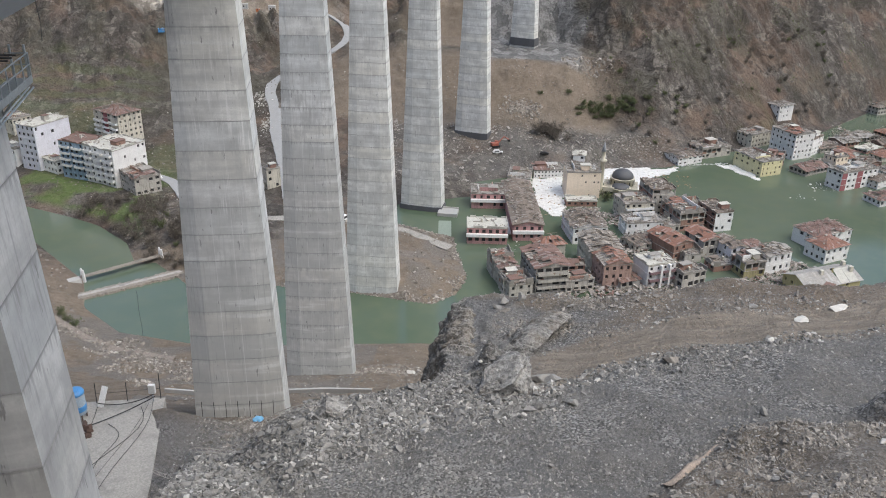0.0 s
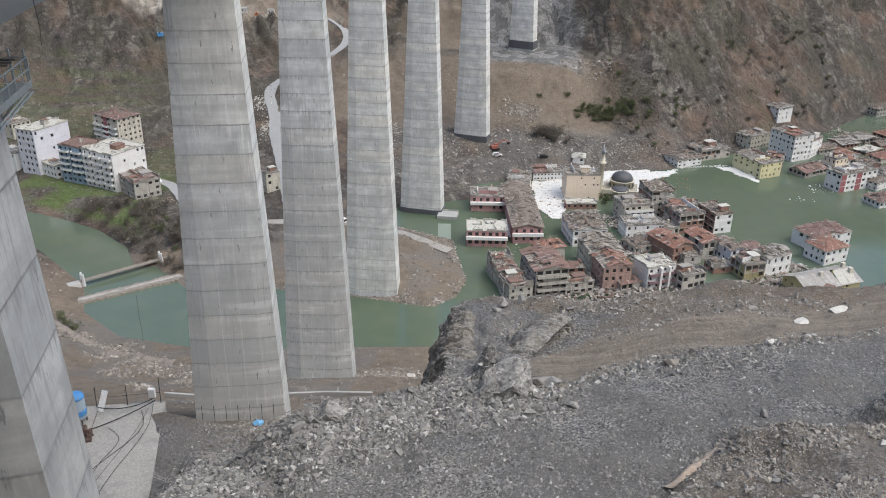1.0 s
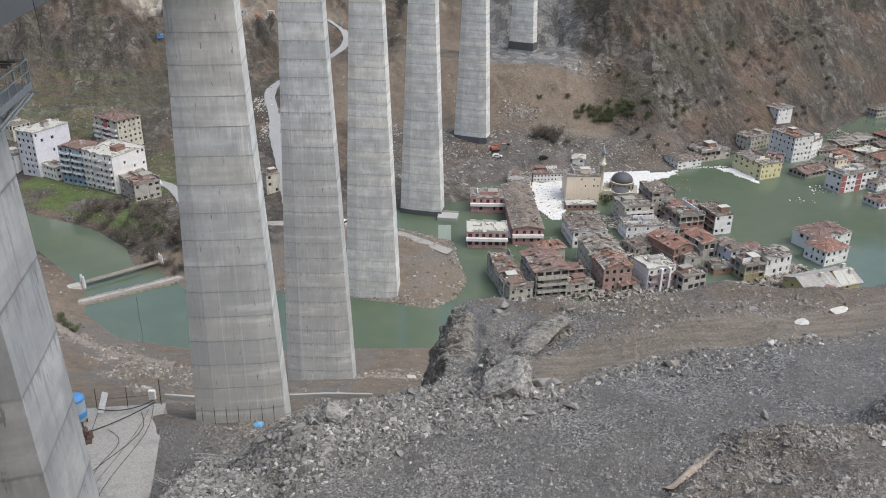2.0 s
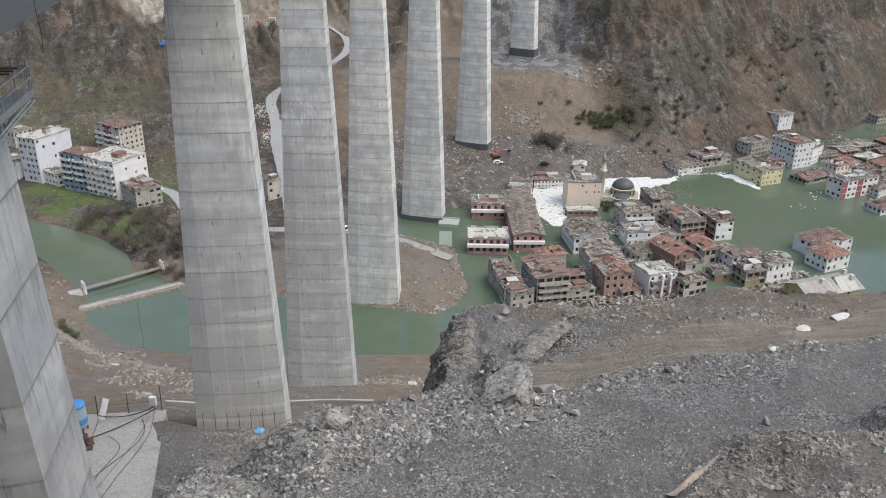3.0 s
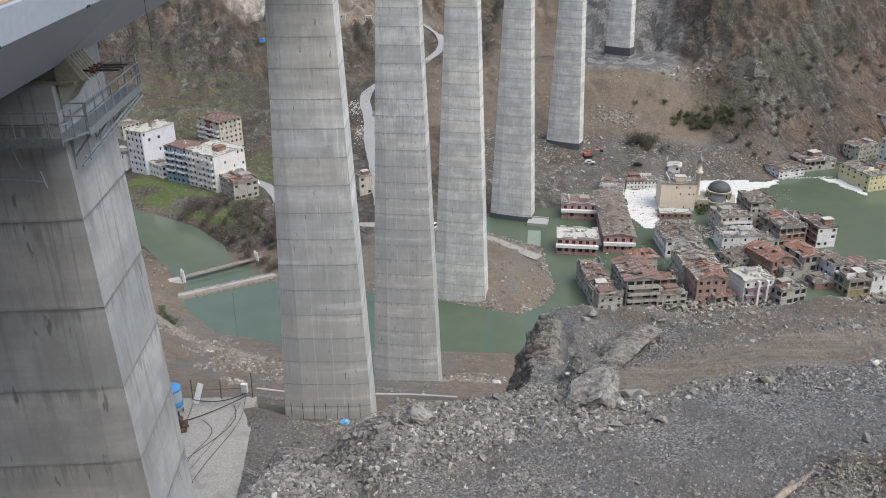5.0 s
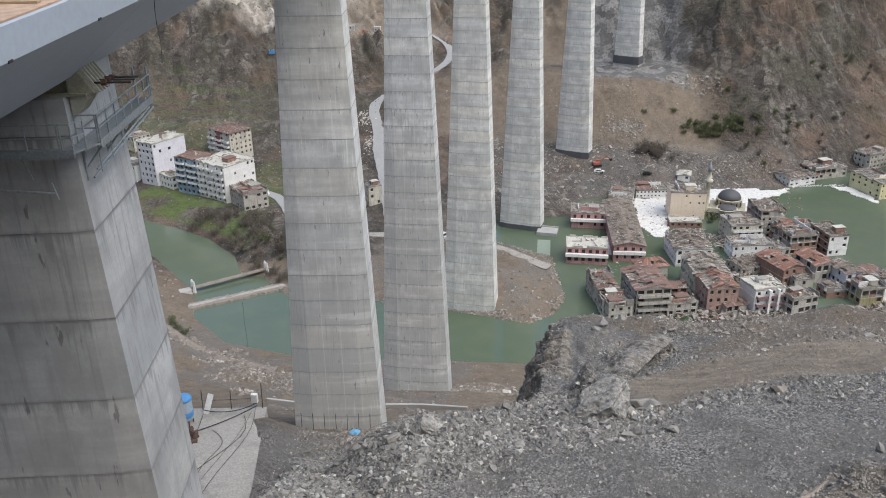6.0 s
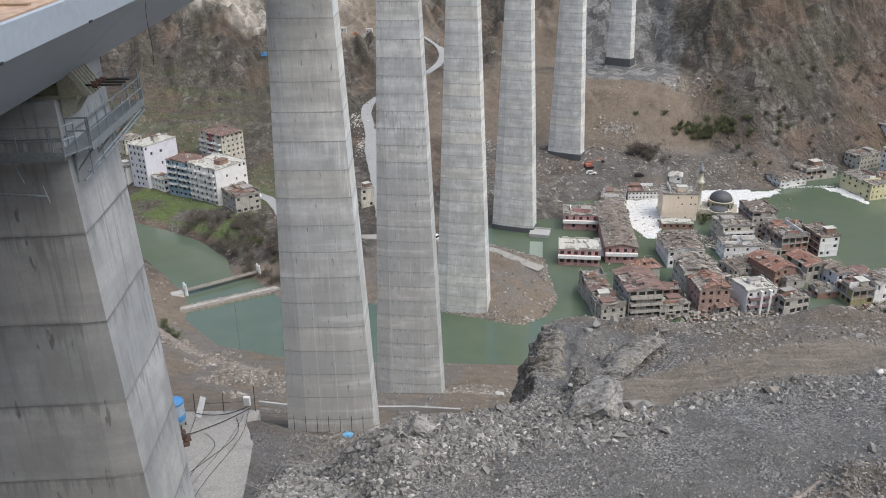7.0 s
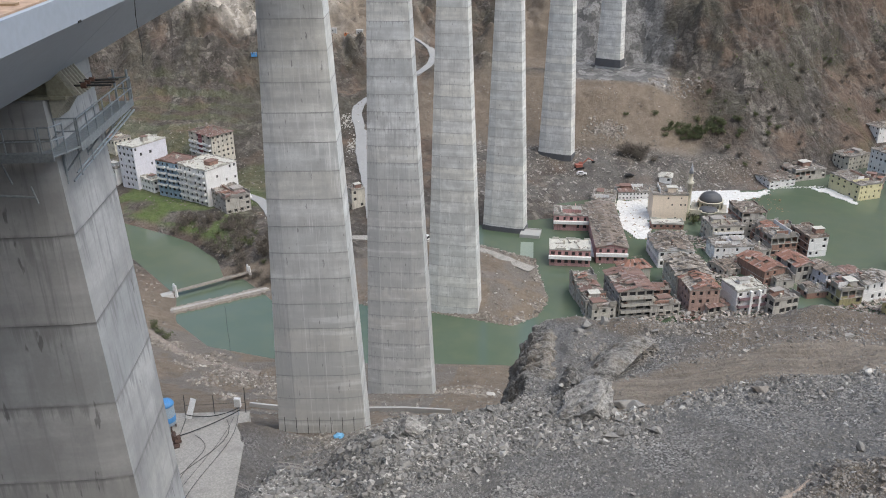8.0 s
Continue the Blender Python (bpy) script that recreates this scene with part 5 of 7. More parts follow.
# the long strut under the side walkway
part("strut", rod((W_IN + 0.45, Y_CUT, -1.45), (X_OUT, Y_BACK, -0.45), 0.05), M_GALV, platform)
part("strut", rod((W_IN + 0.55, Y_CUT + 0.2, -1.15), (X_OUT, Y_BACK - 0.6, -0.3), 0.04), M_GALV, platform)
for k in range(5):
    y = Y_CUT + 0.3 + 1.5 * k
    part("strut_hanger", rod((X_OUT - 0.25, y, 0), (X_OUT - 0.25, y, -1.3 + 0.16 * k), 0.03), M_GALV, platform)


def hang(name, x, y, z0, z1, r, label):
    bm = tube([(x + 0.025 * math.sin(k * 1.3), y, z0 + (z1 - z0) * k / 8) for k in range(9)], r, 5)
    return tagged(new(name, finish(bm, name, M_DARK)), label, "cable")


hang("hanging_cable", -12.55, 26.15, 142.2, 139.6, 0.014, "black cable hanging down from the girder's edge")
hang("hanging_cable", -23.0, 55.4, 115.1, 111.0, 0.012, "thin black cable hanging in front of the valley")

# ---- slab beside the first pier, with its gear ----
slab = thing("concrete_slab", pose(0, 0, 86), "stained pale concrete platform slab beside the pier", "slab")
bm = bmesh.new()
foot = [(-44.5, 81.0), (-32.8, 82.6), (-29.7, 67.9), (-28.0, 57.0), (-38.0, 55.0)]
lo = [bm.verts.new((x - 0.0, y, -9)) for x, y in foot]
hi = [bm.verts.new((x, y, 0)) for x, y in foot]
for k in range(5):
    bm.faces.new((lo[k], lo[(k + 1) % 5], hi[(k + 1) % 5], hi[k]))
bm.faces.new(hi)
bmesh.ops.recalc_face_normals(bm, faces=bm.faces)
part("slab_body", bm, M_SLABTOP, slab)


def lathe(profile, sides=20):
    bm = bmesh.new()
    rings = [[bm.verts.new((r * math.cos(2 * math.pi * k / sides), r * math.sin(2 * math.pi * k / sides), z)) for k in range(sides)] for r, z in profile]
    for a, b in zip(rings, rings[1:]):
        for k in range(sides):
            bm.faces.new((a[k], a[(k + 1) % sides], b[(k + 1) % sides], b[k]))
    bm.faces.new(rings[0][::-1]), bm.faces.new(rings[-1])
    for f in bm.faces:
        f.smooth = len(f.verts) == 4
    return bm


tank = thing("water_tank", pose(-41.2, 78.2, 86.0), "blue and grey plastic water tank on a rusty stand", "tank")
part("barrel", lathe([(0.95, 0.9), (0.95, 1.0), (0.95, 3.5), (0.9, 3.6)]), plain("grey_tank_plastic", (0.33, 0.40, 0.46), 0.5), tank)
part("band", lathe([(0.97, 1.3), (0.99, 1.4), (0.99, 1.9), (0.97, 2.0)]), M_BLUE, tank)
part("lid", lathe([(0.99, 3.45), (1.0, 3.6), (0.85, 3.85), (0.4, 4.0), (0.05, 4.02)]), M_BLUE, tank, "blue domed lid")
M_RUSTY = plain("rusted_scrap_steel", (0.10, 0.062, 0.048), 0.85)
for sx, sy in ((-0.6, -0.6), (0.6, -0.6), (0.6, 0.6), (-0.6, 0.6)):
    part("leg", rod((sx, sy, 0), (sx, sy, 0.9), 0.09), M_RUSTY, tank)
bm = bmesh.new()
for k in range(26):
    shard(bm, dice.uniform(-0.8, 0.8), dice.uniform(-1.2, 0.8), dice.uniform(0.05, 1.0), dice.uniform(0.4, 1.2))
scrap = tagged(new("scrap_heap", finish(bm, "scrap_heap", M_RUSTY)), "heap of rusty steel scrap beside the tank", "scrap", kind="stuff")
scrap.matrix_world = pose(-39.8, 75.4, 86)

M_PALEDOOR = plain("dull_white_door", (0.55, 0.55, 0.53), 0.7)
fuse = thing("switch_box", pose(-33.9, 81.8, 86), "white electric switch box on a post at the slab's edge", "switch box")
part("post", rod((0, 0, 0), (0, 0, 1.6), 0.06), M_GALV, fuse)
part("cabinet", box(-0.38, 0.38, -0.2, 0.2, 1.2, 2.35), M_WHITE, fuse)
part("door", box(-0.33, 0.33, -0.235, -0.203, 1.26, 2.29), M_PALEDOOR, fuse)
for x, y, h in ((-33.2, 82.3, 3.6), (-37.0, 81.8, 2.6), (-40.4, 81.2, 2.8)):
    tagged(new("steel_post", finish(rod((x, y, 86), (x + 0.1, y, 86 + h), 0.05), "steel_post", M_DARK)), "thin dark steel post at the slab's edge", "post", "posts along the slab")
tagged(new("guard_wire", finish(rod((-40.4, 81.2, 87.3), (-33.2, 82.3, 87.5), 0.025), "guard_wire", M_DARK)), "thin guard wire between the posts", "wire")
board = tagged(new("white_board", finish(box(-0.35, 0.35, -0.05, 0.05, 0, 2.6), "white_board", M_WHITE)), "narrow white board leaning at the slab's edge", "board")
board.matrix_world = pose(-39.7, 80.4, 86.0, -18, 14, 0)


def sag(name, a, b, dip, r, label, wander=0.0):
    pts = []
    for k in range(15):
        u = k / 14
        p = Vector(a).lerp(Vector(b), u)
        pts.append((p.x + wander * math.sin(7 * u) * (1 - u), p.y + wander * math.cos(5 * u) * u, p.z - dip * 4 * u * (1 - u)))
    bm = tube(pts, r, 6)
    return tagged(new(name, finish(bm, name, M_DARK)), label, "cable")


sag("power_cable", (-39.6, 79.8, 87.0), (-33.6, 81.7, 87.2), 0.7, 0.06, "thick black cable slung above the slab")
sag("power_cable", (-41.3, 75.3, 86.3), (-33.5, 81.4, 87.0), 0.4, 0.06, "thick black cable slung above the slab")
sag("power_cable", (-33.9, 81.5, 86.15), (-34.5, 58.0, 86.06), 0.0, 0.03, "black cable lying on the slab", 1.0)
sag("power_cable", (-34.3, 81.3, 86.15), (-36.5, 57.5, 86.06), 0.0, 0.02, "black cable lying on the slab", 0.5)
sag("power_cable", (-40.0, 80.4, 86.1), (-37.0, 57.0, 86.06), 0.0, 0.035, "black cable lying on the slab", 0.2)
sag("power_cable", (-37.6, 77.2, 86.1), (-34.5, 66.0, 86.06), 0.0, 0.03, "looped black cable lying on the slab", 1.7)
sag("power_cable", (-35.0, 80.6, 86.1), (-38.2, 60.0, 86.06), 0.0, 0.035, "looped black cable lying on the slab", 2.2)

# a rebar ladder lying on the rubble
LADDER = ((-29.3, 68.0), (-11.0, 63.3))
cage = thing("rebar_ladder", pose(0, 0, 0), "dusty rebar ladder lying on the grey rubble", "rebar")
prev = None
for k in range(29):
    u = k / 28
    x, y = LADDER[0][0] + (LADDER[1][0] - LADDER[0][0]) * u, LADDER[0][1] + (LADDER[1][1] - LADDER[0][1]) * u
    z = ground_at(x, y) + 1.15
    p, q = (x, y, z), (x - 0.45, y + 0.75, z - 0.15)
    part("rung", rod(p, q, 0.045, 4), M_REBAR, cage)
    if prev:
        part("bar", rod(prev[0], p, 0.05, 4), M_REBAR, cage)
        part("bar", rod(prev[1], q, 0.05, 4), M_REBAR, cage)
    prev = (p, q)

# at the foot of the second pier
for k in range(7):
    x, y = -36.2 + 1.75 * k, 104.6 + 0.28 * k
    z = ground_at(x, y)
    tagged(new("starter_bar", finish(rod((x, y, z - 0.3), (x + 0.05, y, z + 3.0), 0.05, 5), "starter_bar", M_DARK)), "upright starter bar in front of the pier", "rebar", "starter bars")
bm = bmesh.new()
bmesh.ops.create_icosphere(bm, subdivisions=3, radius=0.8)
for v in bm.verts:
    n = noise.noise(v.co * 2.1)
    v.co = Vector((v.co.x * 1.05, v.co.y * 0.8, max(-0.4, v.co.z * 0.75))) * (1 + 0.35 * n)
tarp = tagged(new("tarpaulin_bundle", finish(bm, "tarpaulin_bundle", M_TARP)), "crumpled bright blue tarpaulin bundle on the rubble", "tarpaulin")
tarp.matrix_world = pose(-26.9, 101.6, ground_at(-26.9, 101.6) + 0.3)
for f in tarp.data.polygons:
    f.use_smooth = True

kerb = thing("retaining_wall", pose(0, 0, 0), "low pale concrete retaining wall on the slope", "wall")
pts = [(-57.5, 145.0), (-46, 146.2), (-34, 146.0), (-24, 145.0), (-14, 143.0)]
for a, b in zip(pts, pts[1:]):
    bm = bmesh.new()
    z0, z1 = ground_at(*a) + 0.9, ground_at(*b) + 0.9
    v = [bm.verts.new(p) for p in ((a[0], a[1], z0 - 4), (b[0], b[1], z1 - 4), (b[0], b[1] + 0.5, z1 - 4), (a[0], a[1] + 0.5, z0 - 4), (a[0], a[1], z0), (b[0], b[1], z1), (b[0], b[1] + 0.5, z1), (a[0], a[1] + 0.5, z0))]
    for f in ((3, 2, 1, 0), (4, 5, 6, 7), (0, 1, 5, 4), (1, 2, 6, 5), (2, 3, 7, 6), (3, 0, 4, 7)):
        bm.faces.new([v[i] for i in f])
    part("wall_length", bm, M_SLAB, kerb)

# ---- roads, causeway, old bridge ----


def ribbon(name, pts, width, material, label, lift=0.35, step=2.5, thick=0.6):
    """A road laid over the ground along a line of points."""
    line = []
    for (ax, ay), (bx, by) in zip(pts, pts[1:]):
        n = max(1, int(math.hypot(bx - ax, by - ay) / step))
        line += [(ax + (bx - ax) * k / n, ay + (by - ay) * k / n) for k in range(n)]
    line.append(pts[-1])
    for _ in range(4):
        line = [line[0]] + [((p[0] + 2 * q[0] + r[0]) / 4, (p[1] + 2 * q[1] + r[1]) / 4) for p, q, r in zip(line, line[1:], line[2:])] + [line[-1]]
    zs = [max(ground_at(*p), 0.6) for p in line]
    for _ in range(6):
        zs = [zs[0]] + [max((a + b + c) / 3, b - 0.3) for a, b, c in zip(zs, zs[1:], zs[2:])] + [zs[-1]]
    bm, rows = bmesh.new(), []
    for k, (x, y) in enumerate(line):
        a, b = line[max(0, k - 1)], line[min(len(line) - 1, k + 1)]
        d = Vector((b[0] - a[0], b[1] - a[1])).normalized()
        w = width / 2 * (1 + 0.06 * math.sin(k * 1.7))
        p, q = (x - d.y * w, y + d.x * w), (x + d.y * w, y - d.x * w)
        z = zs[k] + lift
        rows.append([bm.verts.new(c) for c in ((*p, z - thick), (*p, z), (*q, z), (*q, z - thick))])
    for a, b in zip(rows, rows[1:]):
        for k in range(3):
            bm.faces.new((a[k], b[k], b[k + 1], a[k + 1]))
    bmesh.ops.recalc_face_normals(bm, faces=bm.faces)
    return tagged(new(name, finish(bm, name, material)), label, "road", kind="structure")


ribbon("road_1", ROAD_UP, 6.0, M_ROAD, "pale asphalt road winding up the slope")
ribbon("road_2", ROAD_LOOP, 4.6, M_ROAD, "pale asphalt road looping on the upper bench", 0.5, 2.5, 1.0)
ribbon("road_3", [(-97, 300), (-80, 322), (-60, 333), (-42, 332), (-22, 325), (-5, 314), (3, 309)], 5.0, plain("broken_concrete_road", (0.35, 0.335, 0.305), 0.95, 0, 0.5, 0.5, 0.9), "broken pale road ending at the water")
ribbon("road_4", [(-140, 378), (-130, 371), (-121, 358), (-114, 344)], 5.0, M_ROAD, "pale concrete road below the ruined houses")
ribbon("road_5", [(-150, 246), (-128, 238), (-112, 226), (-96, 216), (-80, 212)], 2.4, plain("pale_dirt_track", (0.27, 0.23, 0.195), 0.95, 0, 0.5, 0.5, 0.8), "pale dirt track along the river bank")

M_DIRT = plain("packed_dirt", (0.25, 0.222, 0.188), 0.95, 0, 0.45, 0.6, 0.7)


def strip(name, a, b, width, z0, z1, material, label, parent=None, n=14, rough=0.0):
    """A raised dirt or concrete bar from a to b with uneven edges."""
    bm, rows = bmesh.new(), []
    d = Vector((b[0] - a[0], b[1] - a[1])).normalized()
    for k in range(n + 1):
        u = k / n
        x, y, w = a[0] + (b[0] - a[0]) * u, a[1] + (b[1] - a[1]) * u, width / 2 * (1 + 0.08 * math.sin(5.1 * k) + dice.uniform(-rough, rough))
        rows.append([bm.verts.new(c) for c in ((x - d.y * (w + (z1 - z0) * 0.4), y + d.x * (w + (z1 - z0) * 0.4), z0), (x - d.y * w, y + d.x * w, z1), (x + d.y * w, y - d.x * w, z1), (x + d.y * (w + (z1 - z0) * 0.4), y - d.x * (w + (z1 - z0) * 0.4), z0))])
    for p, q in zip(rows, rows[1:]):
        for k in range(3):
            bm.faces.new((p[k], q[k], q[k + 1], p[k + 1]))
    bm.faces.new(rows[0]), bm.faces.new(rows[-1][::-1])
    bmesh.ops.recalc_face_normals(bm, faces=bm.faces)
    if parent:
        return part(name, bm, material, parent)
    return tagged(new(name, finish(bm, name, material)), label, "causeway")


strip("causeway", (-142, 253.5), (-88, 291), 5.0, -3, 0.75, M_DIRT, "pale dirt causeway across the green river", None, 70, 0.24)
strip("causeway_track", (-136, 258.2), (-89, 290.6), 1.6, 0.7, 0.8, plain("pale_worn_track", (0.42, 0.40, 0.365), 0.95, 0, 0.5, 0.8, 0.9), "worn pale wheel track on the causeway", None, 40, 0.3)
bridge = thing("footbridge", pose(0, 0, 0), "narrow pale suspension footbridge with white end portals", "bridge")
strip("deck", (-134, 274.5), (-107, 297.5), 1.9, 1.7, 2.1, M_DIRT, "", bridge)
strip("approach", (-143, 267.5), (-134, 274.5), 3.0, 0.3, 1.8, M_SLAB, "", bridge, 4)
strip("approach", (-107, 297.5), (-96, 307), 3.0, 1.0, 2.5, M_SLAB, "", bridge, 4)
for x, y in ((-133.2, 275.2), (-110.4, 294.6)):
    bm = bmesh.new()
    for s in (-1, 1):
        ox, oy = s * 1.1 * 0.65, -s * 1.1 * 0.76
        for z0, z1, w0, w1 in ((-1, 4.8, 1.1, 0.55),):
            v = [bm.verts.new((x + ox + i * w, y + oy + j * w, z)) for z, w in ((z0, w0), (z1, w1)) for i, j in ((-0.5, -0.5), (0.5, -0.5), (0.5, 0.5), (-0.5, 0.5))]
            for f in ((3, 2, 1, 0), (4, 5, 6, 7), (0, 1, 5, 4), (1, 2, 6, 5), (2, 3, 7, 6), (3, 0, 4, 7)):
                bm.faces.new([v[i] for i in f])
    part("portal", bm, M_WHITE, bridge)
    part("portal_beam", rod((x - 1.0, y + 1.2, 4.2), (x + 1.0, y - 1.2, 4.2), 0.35, 4), M_WHITE, bridge)

pole = thing("utility_pole", pose(-100.5, 303.5, ground_at(-100.5, 303.5)), "grey steel utility pole beside the footbridge", "pole")
part("shaft", lathe([(0.22, -0.5), (0.2, 0.0), (0.12, 9.0)], 8), M_GALV, pole)
for z in (7.6, 8.5):
    part("cross_arm", box(-0.9, 0.9, -0.06, 0.06, z, z + 0.12), M_GALV, pole)

# ---- floating white debris ----


def foam_sheet(name, pts, label, seed):
    """A crust of floating rubbish inside an outline, uneven and broken along its edge."""
    xs, ys = [p[0] for p in pts], [p[1] for p in pts]
    step = 0.7
    nx, ny = int((max(xs) - min(xs) + 6) / step), int((max(ys) - min(ys) + 6) / step)
    gx, gy = np.meshgrid(min(xs) - 3 + step * np.arange(nx), min(ys) - 3 + step * np.arange(ny), indexing="ij")
    best, inside = np.full(gx.shape, 1e9), np.zeros(gx.shape, bool)
    for (ax, ay), (bx, by) in zip(pts, pts[1:] + pts[:1]):
        k = np.clip(((gx - ax) * (bx - ax) + (gy - ay) * (by - ay)) / ((bx - ax) ** 2 + (by - ay) ** 2), 0, 1)
        best = np.minimum(best, np.hypot(gx - ax - k * (bx - ax), gy - ay - k * (by - ay)))
        if ay != by:
            inside ^= ((ay > gy) != (by > gy)) & (gx < (bx - ax) * (gy - ay) / (by - ay) + ax)
    depth = np.where(inside, best, -best) + 1.6 * wave(gx, gy, 5, 3, 0.5, seed)
    h = 0.10 + 0.22 * np.abs(wave(gx, gy, 2.2, 3, 0.6, seed + 3))
    bm, grid = bmesh.new(), {}
    for i in range(nx):
        for j in range(ny):
            if depth[i, j] > 0:
                grid[i, j] = bm.verts.new((gx[i, j], gy[i, j], h[i, j]))
    for (i, j), v in grid.items():
        q = [grid.get(k) for k in ((i, j), (i + 1, j), (i + 1, j + 1), (i, j + 1))]
        if all(q):
            bm.faces.new(q)
    rim = [e for e in bm.edges if len(e.link_faces) == 1]
    out = bmesh.ops.extrude_edge_only(bm, edges=rim)["geom"]
    for g in out:
        if isinstance(g, bmesh.types.BMVert):
            g.co.z = -0.1
    return tagged(new(name, finish(bm, name, M_FOAM)), label, "debris", kind="stuff")


foam_sheet("floating_debris", [(44, 394), (60, 399), (58, 370), (55, 344), (48, 347), (44, 355), (42, 367)], "white crust of floating rubbish between the houses", 1)
foam_sheet("floating_debris", [(66, 402), (74, 412), (84, 420), (99, 420), (108, 412), (124, 417), (128, 421), (117, 407), (103, 395), (96, 380), (90, 383), (78, 392)], "white crust of floating rubbish round the mosque", 5)
foam_sheet("floating_debris", [(145, 420), (152, 424), (161, 400), (158, 398), (149, 410)], "white rim of floating rubbish beside the yellow block", 8)
foam_sheet("floating_debris", [(22, 339), (30, 342), (29, 325), (24, 329)], "white patch of floating rubbish between school wings", 9)
foam_sheet("floating_debris", [(80, 354), (86, 356), (86, 352), (81, 351)], "small white patch of rubbish below the mosque", 4)

# ---- mosque ----
M_DOME = plain("dark_lead_dome", (0.075, 0.078, 0.085), 0.55)
M_STONE = plain("pale_mosque_stone", (0.55, 0.52, 0.42), 0.9)
M_MOSQUEWALL = wall_plaster("plaster_mosque", (0.36, 0.34, 0.28), 0.8)
mosque = thing("mosque", pose(84.5, 376.5, -1.3, 0, 0, -12), "pale stone mosque with dark lead domes and one minaret", "mosque")
body_bm, panes = bmesh.new(), []
ring = [(-8, -6), (8, -6), (8, 8), (-8, 8)]
for k in range(4):
    facade(body_bm, ring[k], ring[(k + 1) % 4], 5.2, 6, 1, 5.2, (0.4, 0.45), panes)
body_bm.faces.new([body_bm.verts.new((x, y, 5.2)) for x, y in ring])
for k in range(4):
    a, b = ring[k], ring[(k + 1) % 4]
    body_bm.faces.new([body_bm.verts.new((*p, q)) for p, q in ((a, -3), (b, -3), (b, 0), (a, 0))])
part("body", body_bm, M_MOSQUEWALL, mosque)
# the same near-black panes for the darkness inside
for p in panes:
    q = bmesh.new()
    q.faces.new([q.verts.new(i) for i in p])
    part("window", q, M_UNLIT, mosque)


def dome(radius, height, x, y, z, name):
    prof = [(radius, 0)] + [(radius * math.cos(a), height * math.sin(a)) for a in [k * math.pi / 2 / 9 for k in range(1, 9)]] + [(0.02, height)]
    ob = part(name, lathe(prof, 24), M_DOME, mosque)
    ob.location = (x, y, z)
    return ob


for x, y, z, r, h, n in ((0.5, 3.0, 5.2, 5.7, 3.3, 14), (0.0, -3.6, 5.2, 4.6, 0.5, 12)):
    drum = part("drum", lathe([(r, 0), (r, h), (r * 1.03, h + 0.15), (r * 1.03, h + 0.35)], 24), M_STONE, mosque)
    drum.location = (x, y, z)
    for k in range(n):
        a = 2 * math.pi * k / n
        w = part("window", box(-0.3, 0.3, -0.06, 0.06, 0.3, h * 0.8), M_UNLIT, drum)
        w.matrix_basis = pose((r + 0.02) * math.cos(a), (r + 0.02) * math.sin(a), 0, 0, 0, math.degrees(a) + 90)
dome(5.2, 4.0, 0.5, 3.0, 8.85, "dome")
dome(4.2, 1.7, 0.0, -3.6, 6.0, "porch_dome")
part("porch_wall", box(-8.5, 8.5, -6.6, -6.0, 4.2, 6.4), M_STONE, mosque)
minaret = part("minaret", lathe([(1.5, -3), (1.5, 5), (1.15, 6), (1.1, 17), (1.7, 17.6), (1.7, 18.6), (0.9, 18.7), (0.9, 22.5), (1.05, 22.7)], 14), M_STONE, mosque, "slender stone minaret")
minaret.location = (-9.4, -2.6, 0)
spire = part("spire", lathe([(1.1, 22.7), (0.7, 24.6), (0.05, 27.5)], 14), plain("grey_spire_lead", (0.33, 0.35, 0.38), 0.5), minaret)

# ---- more of the town ----
gable_house = thing("house", pose(143.1, 282.4, -1.0, 0, 0, -69) @ Matrix.Diagonal((1.0, 1.25, 1.0, 1)), "mustard yellow gabled house with a pale membrane roof, half sunk", "house", "houses of the flooded town")
bm, panes = bmesh.new(), []
facade(bm, (-6.5, -10), (6.5, -10), 5.5, 4, 2, 2.75, (0.3, 0.45), panes, 0.4)
facade(bm, (6.5, -10), (6.5, 10), 5.5, 6, 2, 2.75, (0.3, 0.45), panes, 0.4)
facade(bm, (-6.5, 10), (-6.5, -10), 5.5, 6, 2, 2.75, (0.3, 0.45), panes, 0.4)
bm.faces.new([bm.verts.new(p) for p in ((-6.5, -10, 5.5), (6.5, -10, 5.5), (0, -10, 8.2))])
bm.faces.new([bm.verts.new(p) for p in ((-6.5, -10, -4), (6.5, -10, -4), (6.5, -10, 0), (-6.5, -10, 0))])
bm.faces.new([bm.verts.new(p) for p in ((-6.5, 10, -4), (-6.5, -10, -4), (-6.5, -10, 0), (-6.5, 10, 0))])
part("wall", bm, M_WALL["mustard"], gable_house)
for p in panes:
    q = bmesh.new()
    q.faces.new([q.verts.new(i) for i in p])
    part("window", q, M_UNLIT, gable_house)
for s in (-1, 1):
    bm = bmesh.new()
    a, b, c, d = (s * 7.2, -10.6, 5.25), (s * 7.2, 10.6, 5.25), (0, 10.6, 8.3), (0, -10.6, 8.3)
    slope_sheets(bm, *((a, b, c, d) if s > 0 else (b, a, d, c)), 0.05)
    tagged(part("roof", bm, M_ROOF["worn"], gable_house), kind="stuff")
bm = bmesh.new()
